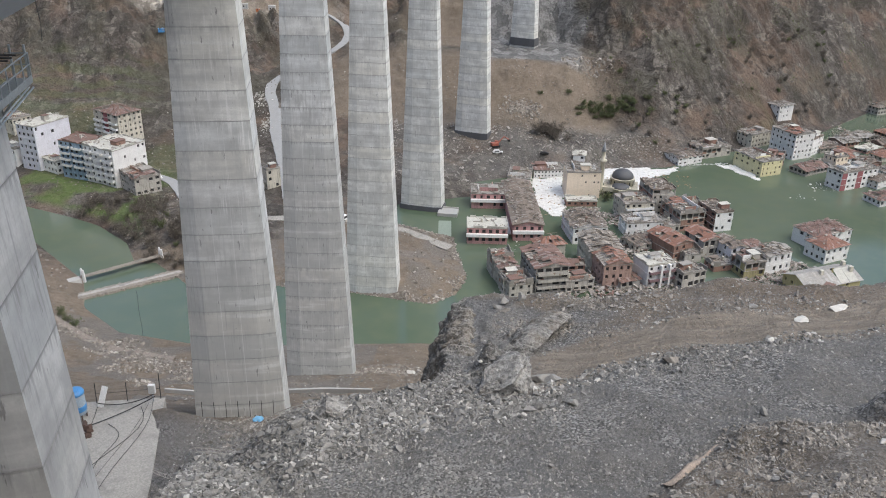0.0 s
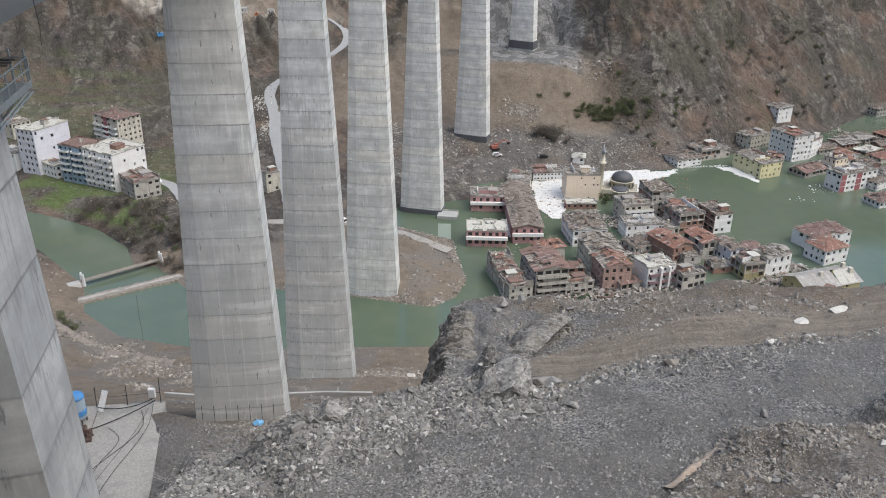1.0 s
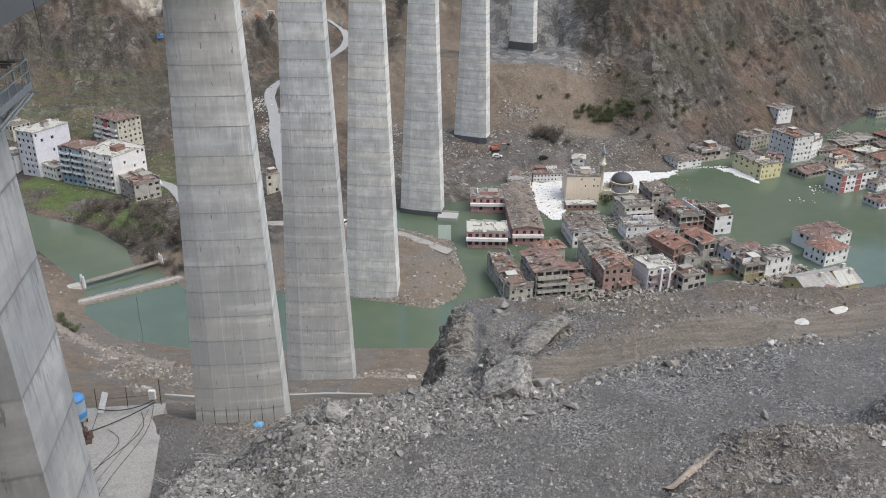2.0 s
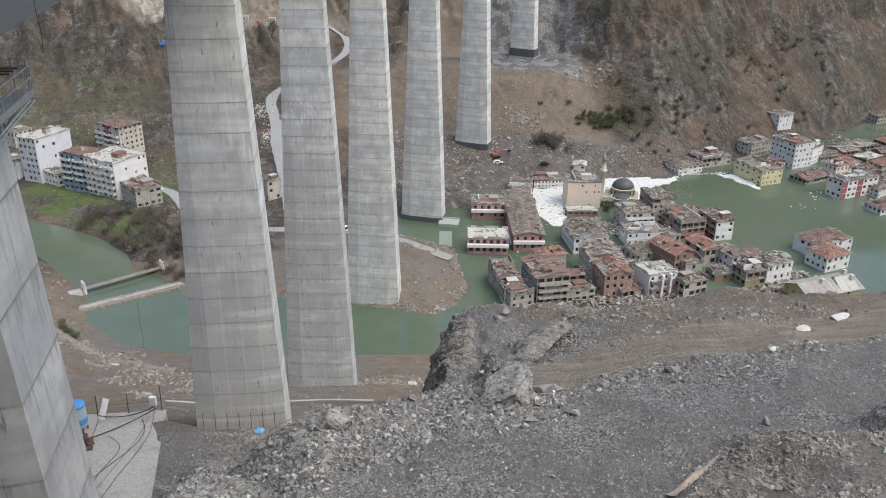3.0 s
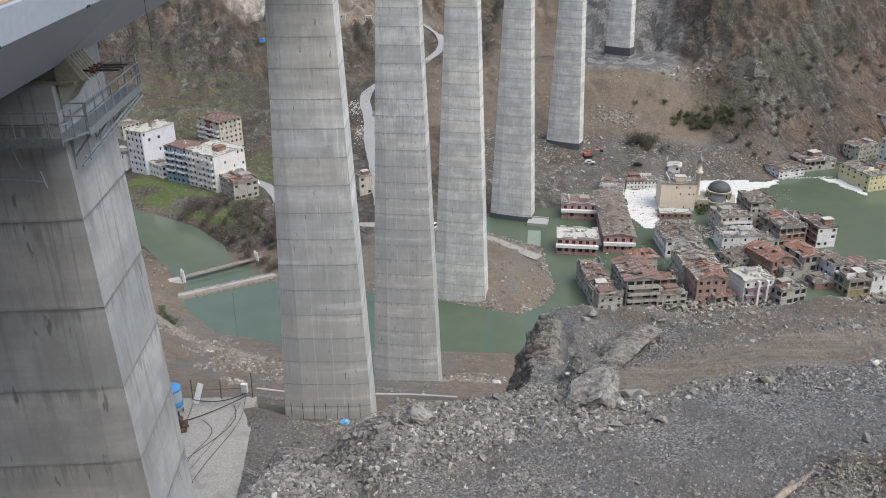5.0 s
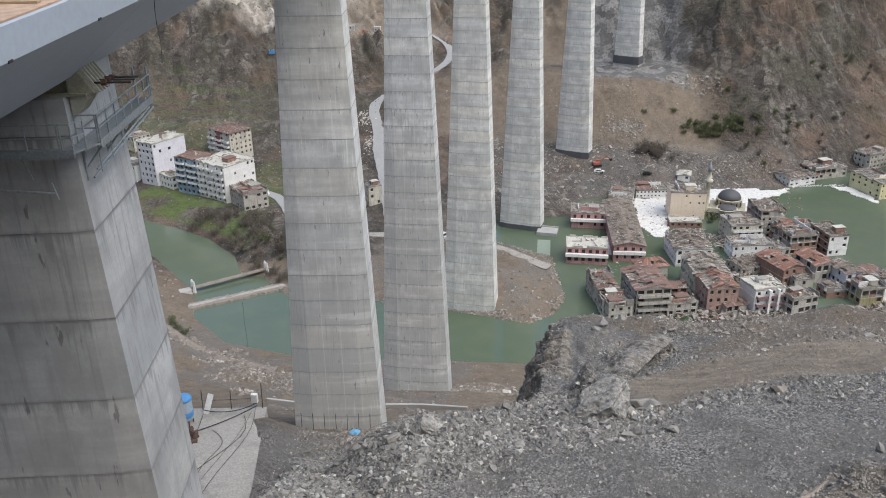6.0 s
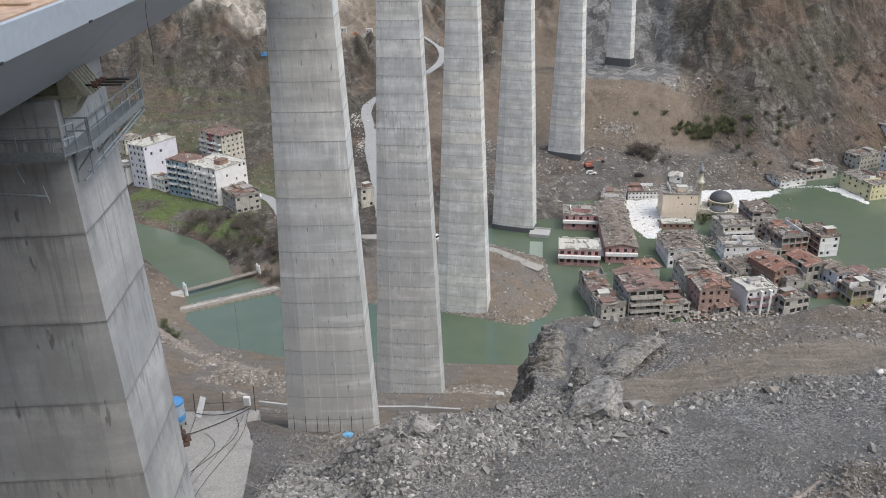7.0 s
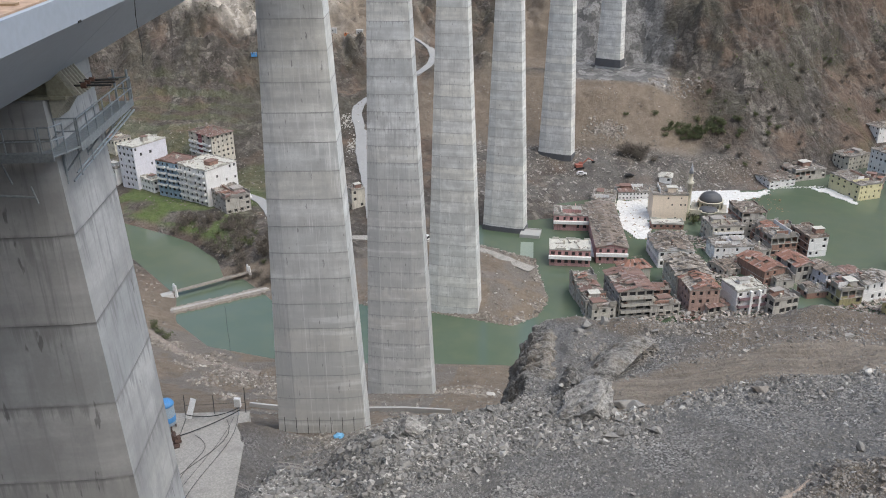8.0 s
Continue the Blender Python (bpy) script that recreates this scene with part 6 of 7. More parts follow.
for j in range(2):
    v = [bm.verts.new((x, y, 8.3 - x / 7.2 * 3.05 + z)) for z in (0.14, 0.22) for x, y in ((0.6, 3.0 + 3.2 * j), (6.9, 2.0 + 3.4 * j), (6.9, 5.2 + 3.4 * j), (0.6, 6.1 + 3.2 * j))]
    for f in ((3, 2, 1, 0), (4, 5, 6, 7), (0, 1, 5, 4), (1, 2, 6, 5), (2, 3, 7, 6), (3, 0, 4, 7)):
        bm.faces.new([v[i] for i in f])
part("membrane", bm, M_ROOF["pale"], gable_house, "white roofing membrane")
for x, y in ((1.5, -2), (2.5, 8.5), (-2, 9)):
    part("chimney", box(x - 0.6, x + 0.6, y - 0.6, y + 0.6, 6.5, 9.3), M_WALL["cream"], gable_house)

# low roofs of the drowned quarter on the far right
spots = [(206, 420), (214, 432), (222, 444), (213, 452), (228, 462), (238, 452), (226, 426), (240, 438), (252, 462), (246, 474), (262, 480), (235, 470), (256, 448), (232, 412), (247, 425), (266, 464), (278, 490), (215, 407), (270, 440)]
for k, (x, y) in enumerate(spots):
    house(x, y, -64 + dice.uniform(-8, 8), dice.uniform(8, 13), dice.uniform(9, 16), 1, dice.choice(["white", "brick", "grey", "cream"]), (dice.choice(["gable", "hip", "flat"]), dice.choice(["rust", "brown", "rubble", "pale", "tile"])), "low flooded house with broken roof in the drowned quarter", dice.uniform(1.6, 3.0), 0, roof_h=1.3, sunk=4, wreck=0.15)
house(-88, 362, -30, 8, 7, 1, "grey", ("flat", "rubble"), "low grey ruin beside the road", 2.6, 4, sunk=4)
house(141, 269, -40, 6, 8, 2, "pink", ("flat", "rubble"), "dark pink annex beside the gabled house", 2.6, 0, sunk=4)
house(116, 262, -20, 11, 8, 1, "grey", ("flat", "pale"), "collapsed low roof of pale sheets at the waterside", 1.4, 0, sunk=4)

# ---- vehicles and machines ----
M_TYRE = plain("tyre_rubber", (0.02, 0.02, 0.02), 0.9)


def vehicle(x, y, turn, colour, label, long=4.5, tall=1.5):
    ob = thing("car", pose(x, y, max(ground_at(x, y), 0.3) + 0.25, 0, 0, turn), label, "car")
    bm = bmesh.new()
    w = 0.9
    prof = [(-long / 2, 0.3), (long / 2, 0.3), (long / 2, 0.85), (long * 0.25, 0.95), (long * 0.12, tall), (-long * 0.32, tall), (-long * 0.46, 0.95), (-long / 2, 0.9)]
    a = [bm.verts.new((p, -w, q)) for p, q in prof]
    b = [bm.verts.new((p, w, q)) for p, q in prof]
    for k in range(len(prof)):
        bm.faces.new((a[k], a[(k + 1) % len(prof)], b[(k + 1) % len(prof)], b[k]))
    bm.faces.new(a[::-1]), bm.faces.new(b)
    bmesh.ops.recalc_face_normals(bm, faces=bm.faces)
    part("body", bm, colour, ob)
    for s in (-1, 1):
        part("side_window", box(-long * 0.3, long * 0.1, s * w - 0.01, s * w + 0.01, 1.0, tall - 0.12), M_UNLIT, ob)
        for f in (-0.3, 0.3):
            wheel = part("wheel", rod((f * long, s * w - 0.1, 0.33), (f * long, s * w + 0.1, 0.33), 0.36, 12), M_TYRE, ob)
    part("windscreen", rod((long * 0.19, -0.8, 1.22), (long * 0.19, 0.8, 1.22), 0.16, 4), M_UNLIT, ob)
    return ob


M_CARWHITE = plain("white_car_paint", (0.75, 0.75, 0.75), 0.35, 0, 0.05, 0.5, 0.1)
vehicle(27.5, 416.0, 5, M_CARWHITE, "white pickup parked beside the excavator", 5.2, 1.7)
vehicle(-42.5, 331.5, 60, M_CARWHITE, "white van parked on the broken road", 5.5, 2.2)
vehicle(-136.0, 374.0, -50, M_CARWHITE, "white van parked below the ruined houses", 5.5, 2.2)
vehicle(-158.0, 287.0, 40, plain("dark_red_paint", (0.18, 0.03, 0.03), 0.5), "dark red truck parked on the river bank", 5.5, 2.4)
vehicle(52.0, 417.0, 10, M_DARK, "dark car parked on the rubble bank", 4.4, 1.5)

digger = thing("excavator", pose(26.5, 421.5, ground_at(26.5, 421.5) + 0.1, 0, 0, 20), "orange tracked excavator working on the bank", "excavator")
for s in (-1, 1):
    part("track", box(-2.2, 2.2, s * 1.2 - 0.35, s * 1.2 + 0.35, 0, 0.9), M_TYRE, digger)
part("body", box(-2.3, 1.2, -1.4, 1.4, 1.0, 2.3), M_ORANGE, digger)
cab = part("cab", box(0.0, 1.6, 0.1, 1.4, 1.0, 3.1), M_ORANGE, digger)
part("cab_window", box(1.6, 1.63, 0.2, 1.3, 1.8, 2.9), M_UNLIT, cab)
part("boom", rod((1.0, -0.3, 2.0), (4.6, -0.3, 5.2), 0.35, 4), M_ORANGE, digger)
part("arm", rod((4.5, -0.3, 5.3), (7.4, -0.3, 3.4), 0.28, 4), M_ORANGE, digger)
part("bucket", box(6.9, 8.0, -0.9, 0.3, 2.4, 3.5), M_TYRE, digger)


def container(x, y, turn, colour, label, w=6.0, d=2.5, h=2.6):
    ob = thing("site_container", pose(x, y, ground_at(x, y) + 0.1, 0, 0, turn), label, "container")
    part("body", box(-w / 2, w / 2, -d / 2, d / 2, -0.8, h), colour, ob)
    part("roof", box(-w / 2 - 0.1, w / 2 + 0.1, -d / 2 - 0.1, d / 2 + 0.1, h, h + 0.12), colour, ob)
    part("door", box(w * 0.2, w * 0.35, -d / 2 - 0.03, -d / 2, 0.1, 2.1), M_GALV, ob)
    part("window", box(-w * 0.3, -w * 0.1, -d / 2 - 0.03, -d / 2, 0.9, 1.8), M_UNLIT, ob)
    return ob


M_PALEBOX = plain("dusty_white_sheet", (0.5, 0.5, 0.49), 0.7)
container(-123, 521, 5, M_PALEBOX, "white site container on the upper bench", 3.4)
container(-108, 527, 0, M_PALEBOX, "white and blue site container on the upper bench", 4, 2.5, 3)
container(-164, 486, 20, M_BLUE, "blue site container on the hillside", 3.4, 2.4, 1.2)
M_ORANGESTUFF = plain("orange_plant_paint", (0.5, 0.16, 0.06), 0.6)
container(-116, 524, 8, M_ORANGESTUFF, "small orange plant box on the upper bench", 2.4, 1.6, 1.2)

block = thing("concrete_block", pose(2.0, 347, 0, 0, 0, -8), "cracked concrete block standing in the water beside the pier", "concrete block")
part("block_body", box(-4.4, 4.4, -3.6, 3.6, -3, 1.5), M_SLAB, block)
part("upstand", box(-4.4, 4.4, 3.1, 3.6, 1.504, 2.0), M_SLAB, block)
tagged(new("sunken_slab", finish(box(-2.8, 2.8, -9, 9, -1.0, 0.03), "sunken_slab", plain("wet_pale_slab", (0.24, 0.29, 0.24), 0.3))), "pale slab just under the water's surface", "slab").matrix_world = pose(0.6, 330, 0, 0, 0, 0)

# ---- boulders and rubble ----


def boulder_mesh(seed, flat=0.7, squash=(1, 1)):
    bm = bmesh.new()
    bmesh.ops.create_icosphere(bm, subdivisions=3, radius=1)
    off = Vector((seed * 3.7, seed * 1.3, seed * 7.1))
    planes = [(Vector((dice.uniform(-1, 1), dice.uniform(-1, 1), dice.uniform(-0.6, 1))).normalized(), dice.uniform(0.38, 0.75)) for _ in range(15)]
    for v in bm.verts:
        p = v.co.copy()
        for n, d in planes:
            over = p.dot(n) - d
            if over > 0:
                p -= n * over
        p *= 1 + 0.12 * noise.noise(p * 2.5 + off) + 0.05 * noise.noise(p * 7 + off)
        v.co = Vector((p.x * squash[0], p.y * squash[1], p.z * flat))
    return finish(bm, "boulder", M_SHALE)


def outcrop(x, y, size, seed, label):
    """A split, ribbed lump of bedrock, standing up out of the rubble."""
    bm = bmesh.new()
    bmesh.ops.create_icosphere(bm, subdivisions=5, radius=1)
    off = Vector((seed * 3.7, seed * 1.3, seed * 2.1))
    r = random.Random(seed)
    planes = [(Vector((r.uniform(-1, 1), r.uniform(-1, 1), r.uniform(-0.3, 0.8))).normalized(), r.uniform(0.5, 0.8)) for _ in range(13)]
    for v in bm.verts:
        p = v.co.copy()
        for n, d in planes:
            over = p.dot(n) - d
            if over > 0:
                p -= n * over * 0.96
        q = Vector((p.x * 2.4 + p.z * 1.4, p.y * 2.0, p.z * 0.8)) + off
        rib = 1 - abs(noise.noise(q * 1.5)) * 2.6
        p *= 1 + 0.10 * rib + 0.06 * (1 - 2 * abs(noise.noise(q * 2.3))) + 0.04 * noise.noise(p * 9 + off) + 0.03 * noise.noise(p * 19 + off)
        v.co = p
    ob = tagged(new("rock_outcrop", finish(bm, "rock_outcrop", M_BEDROCK)), label, "rock")
    ob.matrix_world = pose(x, y, ground_at(x, y) + size * 0.22, 8, -6, seed * 40) @ Matrix.Diagonal((size * 1.15, size * 1.05, size * 0.85, 1))
    return ob




def cliff_material(name, low, high, wash):
    """Folded shale: streaks along the beds, pale broken faces, brown wash."""
    m, nodes, links, b = mat(name, 0.92)
    v = coords(m, world_space=True)
    mp = nodes.new("ShaderNodeMapping")
    mp.inputs["Rotation"].default_value = (radians(35), radians(-20), 0)
    mp.inputs["Scale"].default_value = (0.9, 1.6, 0.3)
    links.new(v, mp.inputs["Vector"])
    bed, wide, fine = noise_of(m, mp.outputs[0], 1.3, 7, 0.7), noise_of(m, v, 0.22, 5, 0.6), noise_of(m, v, 3.5, 6, 0.7)
    c = mix(m, ramp(m, bed, 0.36, 0.64), low, high)
    c = mix(m, ramp(m, wide, 0.45, 0.62, 0, wash), c, (0.20, 0.172, 0.136))
    c = mix(m, ramp(m, fine, 0.52, 0.66, 0, 0.55), c, (0.36, 0.35, 0.325))
    c = mix(m, ramp(m, fine, 0.46, 0.34, 0, 0.6), c, (0.045, 0.042, 0.039))
    links.new(c, b.inputs["Base Color"])
    bump(m, b, mix(m, 0.5, bed, fine), 0.9, 0.5)
    return m


M_CLIFF = cliff_material("cliff_shale", (0.085, 0.081, 0.075), (0.33, 0.318, 0.292), 0.8)
M_BEDROCK = cliff_material("split_bedrock", (0.13, 0.128, 0.122), (0.44, 0.43, 0.405), 0.25)
BOULDERS = [boulder_mesh(k, (0.75, 0.6, 0.9, 0.45)[k % 4], ((1, 0.8), (1.2, 0.8), (0.9, 1))[k % 3]) for k in range(8)]


def boulder(x, y, size, k, label, material=None, sink=0.35, turn=None, group="boulders on the terrace", low=1.0):
    me = BOULDERS[k % 8]
    if material:
        me = me.copy()
        me.materials[0] = material
    ob = tagged(new("boulder", me), label, "boulder", group)
    ob.matrix_world = pose(x, y, ground_at(x, y) + size * sink, dice.uniform(-15, 15), dice.uniform(-15, 15), dice.uniform(0, 360) if turn is None else turn) @ Matrix.Diagonal((size, size, size * low, 1))
    return ob


outcrop(6.2, 66.9, 3.1, 5, "large pale grey rock outcrop on the terrace's crest")
boulder(9.6, 68.0, 1.2, 1, "large grey broken rock leaning on the outcrop")
outcrop(-10.2, 63.8, 1.4, 9, "rough dark grey outcrop on the terrace's crest")
boulder(-12.9, 62.8, 0.9, 4, "grey rock beside the outcrop")
boulder(-15.5, 98.0, 2.6, 0, "grey rock block at the edge of the slope")
boulder(-17.5, 97.0, 1.5, 4, "grey rock block at the edge of the slope")
boulder(10.7, 67.5, 1.35, 3, "flat grey slab of rock on the rubble", sink=0.2)
boulder(8.4, 66.3, 0.9, 5, "grey rock on the rubble")
boulder(22.6, 70.3, 1.0, 1, "brown and grey boulder beside the track", M_BROWNSTONE)
boulder(38.7, 78.6, 1.5, 3, "flat white stone beside the track", M_PALESTONE, 0.05, low=0.4)
boulder(44.0, 81.6, 1.6, 7, "flat white stone beside the track", M_PALESTONE, 0.05, low=0.4)
boulder(33.0, 72.2, 0.7, 4, "small white stone beside the track", M_PALESTONE, 0.1)


def rock_sheet(name, rows, label, seed, amount=0.8, material=None, category="rock"):
    """A rock face over a grid of points, split into slanting ribs and ledges."""
    p = np.array(rows, float)
    du, dv = np.gradient(p, axis=0), np.gradient(p, axis=1)
    nrm = np.cross(dv, du)
    nrm /= np.linalg.norm(nrm, axis=-1, keepdims=True) + 1e-9
    a, b = p[..., 1] + 0.45 * p[..., 2] + 0.3 * p[..., 0], p[..., 2] - 0.4 * p[..., 1]
    ribs = (crag(a, b * 0.22, 5.5, 3, seed) - 0.62) * 2.6 + 1.1 * (crag(a * 1.2, b * 0.4, 1.6, 2, seed + 3) - 0.6) + 0.6 * np.round(2.5 * wave(a, b * 0.35, 1.8, 3, 0.6, seed + 5)) / 2.5 + 0.25 * wave(a, b, 0.5, 2, 0.5, seed + 7)
    p = p + nrm * (ribs * amount)[..., None]
    n, m = p.shape[:2]
    bm = bmesh.new()
    v = [[bm.verts.new(q) for q in row] for row in p]
    for i in range(n - 1):
        for j in range(m - 1):
            bm.faces.new((v[i][j], v[i + 1][j], v[i + 1][j + 1], v[i][j + 1]))
    bmesh.ops.recalc_face_normals(bm, faces=bm.faces)
    return tagged(new(name, finish(bm, name, material or M_CLIFF)), label, category)


def cliff_rows():
    rows = []
    for y in np.linspace(71.5, 98, 210):
        top = 96.2 - 0.14 * (y - 80) - 1.2 * max(0, y - 94) - 3.0 * float(smooth(78, 72, np.array(y)))
        edge = 2.9 + 0.05 * (y - 80)
        row = []
        for e in np.concatenate([np.linspace(-1.8, 3.6, 50), np.linspace(3.7, 7.5, 100)]):
            row.append((edge - e, y - 0.25 * max(0, e), top - float(np.interp(e, [-1.8, -0.6, 0.2, 2.0, 3.4, 4.4, 5.4, 7.5], [2.4, 1.0, 0.0, 0.9, 3.2, 7.5, 15, 29]))))
        rows.append(row)
    return rows


def ridge_rows(a, b, wide, tall, n=110, m=60):
    """A long low crest of bedrock from a to b."""
    dx, dy = b[0] - a[0], b[1] - a[1]
    k = math.hypot(dx, dy)
    u, v = np.meshgrid(np.linspace(0, 1, n), np.linspace(-1, 1, m), indexing="ij")
    x, y = a[0] + dx * u - dy / k * v * wide / 2, a[1] + dy * u + dx / k * v * wide / 2
    h = tall * (1 - np.abs(v + 0.2) ** 1.6) * np.sin(math.pi * (0.04 + 0.92 * u)) * (1 + 0.4 * np.sin(9 * u))
    return np.stack([x, y, ground_z(x, y, False) + h - 0.35], -1)


rock_sheet("rock_cliff", cliff_rows(), "dark grey ribbed rock cliff at the terrace's edge", 2, 0.75)
rock_sheet("rock_ridge", ridge_rows((7.6, 75.0), (13.8, 86.0), 3.4, 1.1), "grey slanting bedrock ridge beside the dirt track", 6, 0.55)
rock_sheet("log", ridge_rows((17.3, 49.6), (23.4, 55.2), 1.0, 0.75, 120, 24), "pale splintered log half buried in the brown spoil", 9, 0.12, plain("bleached_splintered_wood", (0.42, 0.34, 0.27), 0.9, 0, 0.5, 2.5, 0.5), "log")
boulder(7.8, 90.6, 0.8, 5, "grey rock on the cliff's edge")
boulder(6.6, 89.6, 0.7, 1, "grey rock on the cliff's edge")
boulder(9.8, 91.0, 0.85, 6, "grey rock on the cliff's edge")
boulder(-7.6, 190.0, 1.8, 3, "pale flat stone on the brown slope", M_PALESTONE, 0.15)
boulder(12.0, 62.0, 0.7, 0, "grey rock on the rubble")
boulder(23.2, 47.6, 0.42, 2, "tan boulder on the spoil heap", M_BROWNSTONE)
boulder(24.1, 47.3, 0.5, 5, "pale grey boulder on the spoil heap")
boulder(20.3, 47.6, 0.45, 3, "grey boulder on the spoil heap")
boulder(33.0, 50.4, 0.5, 7, "white crusted stone on the spoil heap", M_PALESTONE)
boulder(25.1, 47.3, 0.45, 0, "grey boulder on the spoil heap")
boulder(37.4, 56.4, 1.5, 6, "brown rock lump on the spoil heap", M_BROWNSTONE)
for k in range(45):
    r, a = dice.uniform(52, 92), radians(dice.uniform(-20, 26))
    x, y = r * math.sin(a), r * math.cos(a)
    if (x < -12 or abs(y - float(track_y(x))) > 3.5) and not (x < -25 and y < 90):
        boulder(x, y, dice.choice([0.28, 0.32, 0.38, 0.45, 0.6]), k, "grey angular rock lying on the rubble terrace", dice.choice([None, None, None, M_BROWNSTONE]))

rng = np.random.RandomState(3)


BOX_V = np.array([(i, j, k) for k in (-1, 1) for i, j in ((-1, -1), (1, -1), (1, 1), (-1, 1))], float)
BOX_F = np.array([(3, 2, 1), (3, 1, 0), (4, 5, 6), (4, 6, 7), (0, 1, 5), (0, 5, 4), (1, 2, 6), (1, 6, 5), (2, 3, 7), (2, 7, 6), (3, 0, 4), (3, 4, 7)])


def scatter(name, x, y, size, material, label, category, flat=0.6, z=None, boards=False):
    """Many small angular stones, or boards, as one mesh: split blocks with uneven corners, lying every way."""
    n, m = len(x), 8
    z = ground_z(x, y) if z is None else z
    if boards:
        p = BOX_V[None] * size[:, None, None] * (0.9 + 0.2 * rng.rand(n, m, 1)) * np.array([1.0, 0.45, flat]) * (0.7 + 0.6 * rng.rand(n, 1, 3))
    else:
        p = BOX_V[None] * (0.3 + 0.85 * rng.rand(n, m, 3)) * np.stack([0.8 + 0.7 * rng.rand(n), 0.55 + 0.5 * rng.rand(n), flat * (0.5 + 0.9 * rng.rand(n))], -1)[:, None, :] * size[:, None, None]
        p[:, 4:, :2] = p[:, 4:, :2] * (0.1 + 0.75 * rng.rand(n, 1, 2)) + 0.45 * (rng.rand(n, 1, 2) - 0.5) * size[:, None, None]
    for axis, spread in ((0, 1.0 if not boards else 0.5), (1, 1.2), (2, 6.283)):
        a = (rng.rand(n, 1) - 0.5) * spread
        c, d = np.cos(a), np.sin(a)
        i, j = (axis + 1) % 3, (axis + 2) % 3
        p[..., i], p[..., j] = p[..., i] * c - p[..., j] * d, p[..., i] * d + p[..., j] * c
    p += np.stack([x, y, z + size * 0.2], -1)[:, None, :]
    f = (BOX_F[None] + (np.arange(n) * m)[:, None, None]).reshape(-1, 3)
    me = bpy.data.meshes.new(name)
    me.vertices.add(n * m)
    me.vertices.foreach_set("co", p.ravel())
    me.loops.add(f.size)
    me.loops.foreach_set("vertex_index", f.ravel().astype(np.int32))
    me.polygons.add(len(f))
    me.polygons.foreach_set("loop_start", np.arange(0, f.size, 3, dtype=np.int32))
    me.update(calc_edges=True)
    me.shade_flat()
    me.materials.append(material)
    return tagged(new(name, me), label, category, kind="stuff")


def polar(n, r0, r1, a0, a1):
    r, a = r0 * (r1 / r0) ** rng.rand(n), np.radians(a0 + (a1 - a0) * rng.rand(n))
    return r * np.sin(a), r * np.cos(a)


def keep(mask, *arrays):
    return [k[mask] for k in arrays]


# grey talus on the terrace and its slope: fine chips everywhere, blocks heaped along the crest and beside the track
CREST = ([-30, -20, -12, -4, 3, 10, 18, 26, 36, 48, 60], [60, 58, 64, 66.5, 68.5, 67.5, 69.5, 70.5, 72.5, 79, 86])


def from_crest(x, y):
    d = y - np.interp(x, *CREST)
    return np.where(d < 0, -d / np.interp(x, [-10, 0, 12, 20], [13, 11, 6, 3.2]), d / np.interp(x, [-20, 4, 8], [14, 5, 2.4]))


def off_track(x, y):
    return (x < 6) | (np.abs(y - track_y(x)) > 3.6)


def on_terrace(x, y):
    return ~((x < -28.5) & (y < 92)) & ~((x < 3.6) & (y > 77) & (x > -12))


x, y = polar(120000, 42, 112, -27, 36)
size = 0.05 + 0.11 * rng.rand(len(x)) ** 3
clump = wave(x, y, 7, 4, 0.6, 21)
x, y, size = keep((rng.rand(len(x)) < 0.3 + 0.7 * smooth(-0.55, 0.35, clump) * smooth(2.6, 0.4, from_crest(x, y) + 0.4 * clump)) & on_terrace(x, y) & (off_track(x, y) | (rng.rand(len(x)) < 0.06)) & ((into_heap(x, y) < 0) | (rng.rand(len(x)) < 0.3)), x, y, size)
scatter("stone_rubble", x, y, size, M_SHALE, "loose grey shale chips covering the terrace", "rubble")
x, y = polar(60000, 46, 104, -26, 36)
clump = wave(x, y, 6, 3, 0.5, 25)
size = 0.085 + 0.20 * rng.rand(len(x)) ** 2.5 + 0.32 * rng.rand(len(x)) ** 14
x, y, size = keep((rng.rand(len(x)) < smooth(1.15, 0.1, from_crest(x, y) - 0.35 * clump)) & on_terrace(x, y) & off_track(x, y), x, y, size)
scatter("stone_rubble", x, y, size, M_SHALE, "broken grey rock heaped along the terrace's crest", "rubble")
x, y = polar(1500, 54, 84, -24, 14)
size = 0.2 + 0.4 * rng.rand(len(x)) ** 4
x, y, size = keep((rng.rand(len(x)) < smooth(0.9, 0.1, from_crest(x, y) - 0.5 * wave(x, y, 6, 3, 0.5, 25))) & on_terrace(x, y) & off_track(x, y), x, y, size)
scatter("stone_rubble", x, y, size, M_SHALE, "large angular blocks of shale along the terrace's crest", "rubble", 0.7)
x, y = rng.uniform(-27, -9, 5000), rng.uniform(53, 69, 5000)
scatter("stone_rubble", x, y, 0.06 + 0.34 * rng.rand(len(x)) ** 5, M_SHALE, "grey broken rock on the slope beside the slab", "rubble")
# dug and trampled earth between the slab, the second pier and the crest
x, y = rng.uniform(-31, -6, 16000), rng.uniform(66, 113, 16000)
x, y = keep((rng.rand(len(x)) < smooth(-0.6, 0.4, wave(x, y, 5, 4, 0.6, 51))) & ((x > -28) | (y > 86)), x, y)
scatter("stone_rubble", x, y, 0.05 + 0.12 * rng.rand(len(x)) ** 2 + 0.35 * rng.rand(len(x)) ** 16, M_BROWNSTONE, "brown and grey stones on the trampled slope below the slab", "rubble")
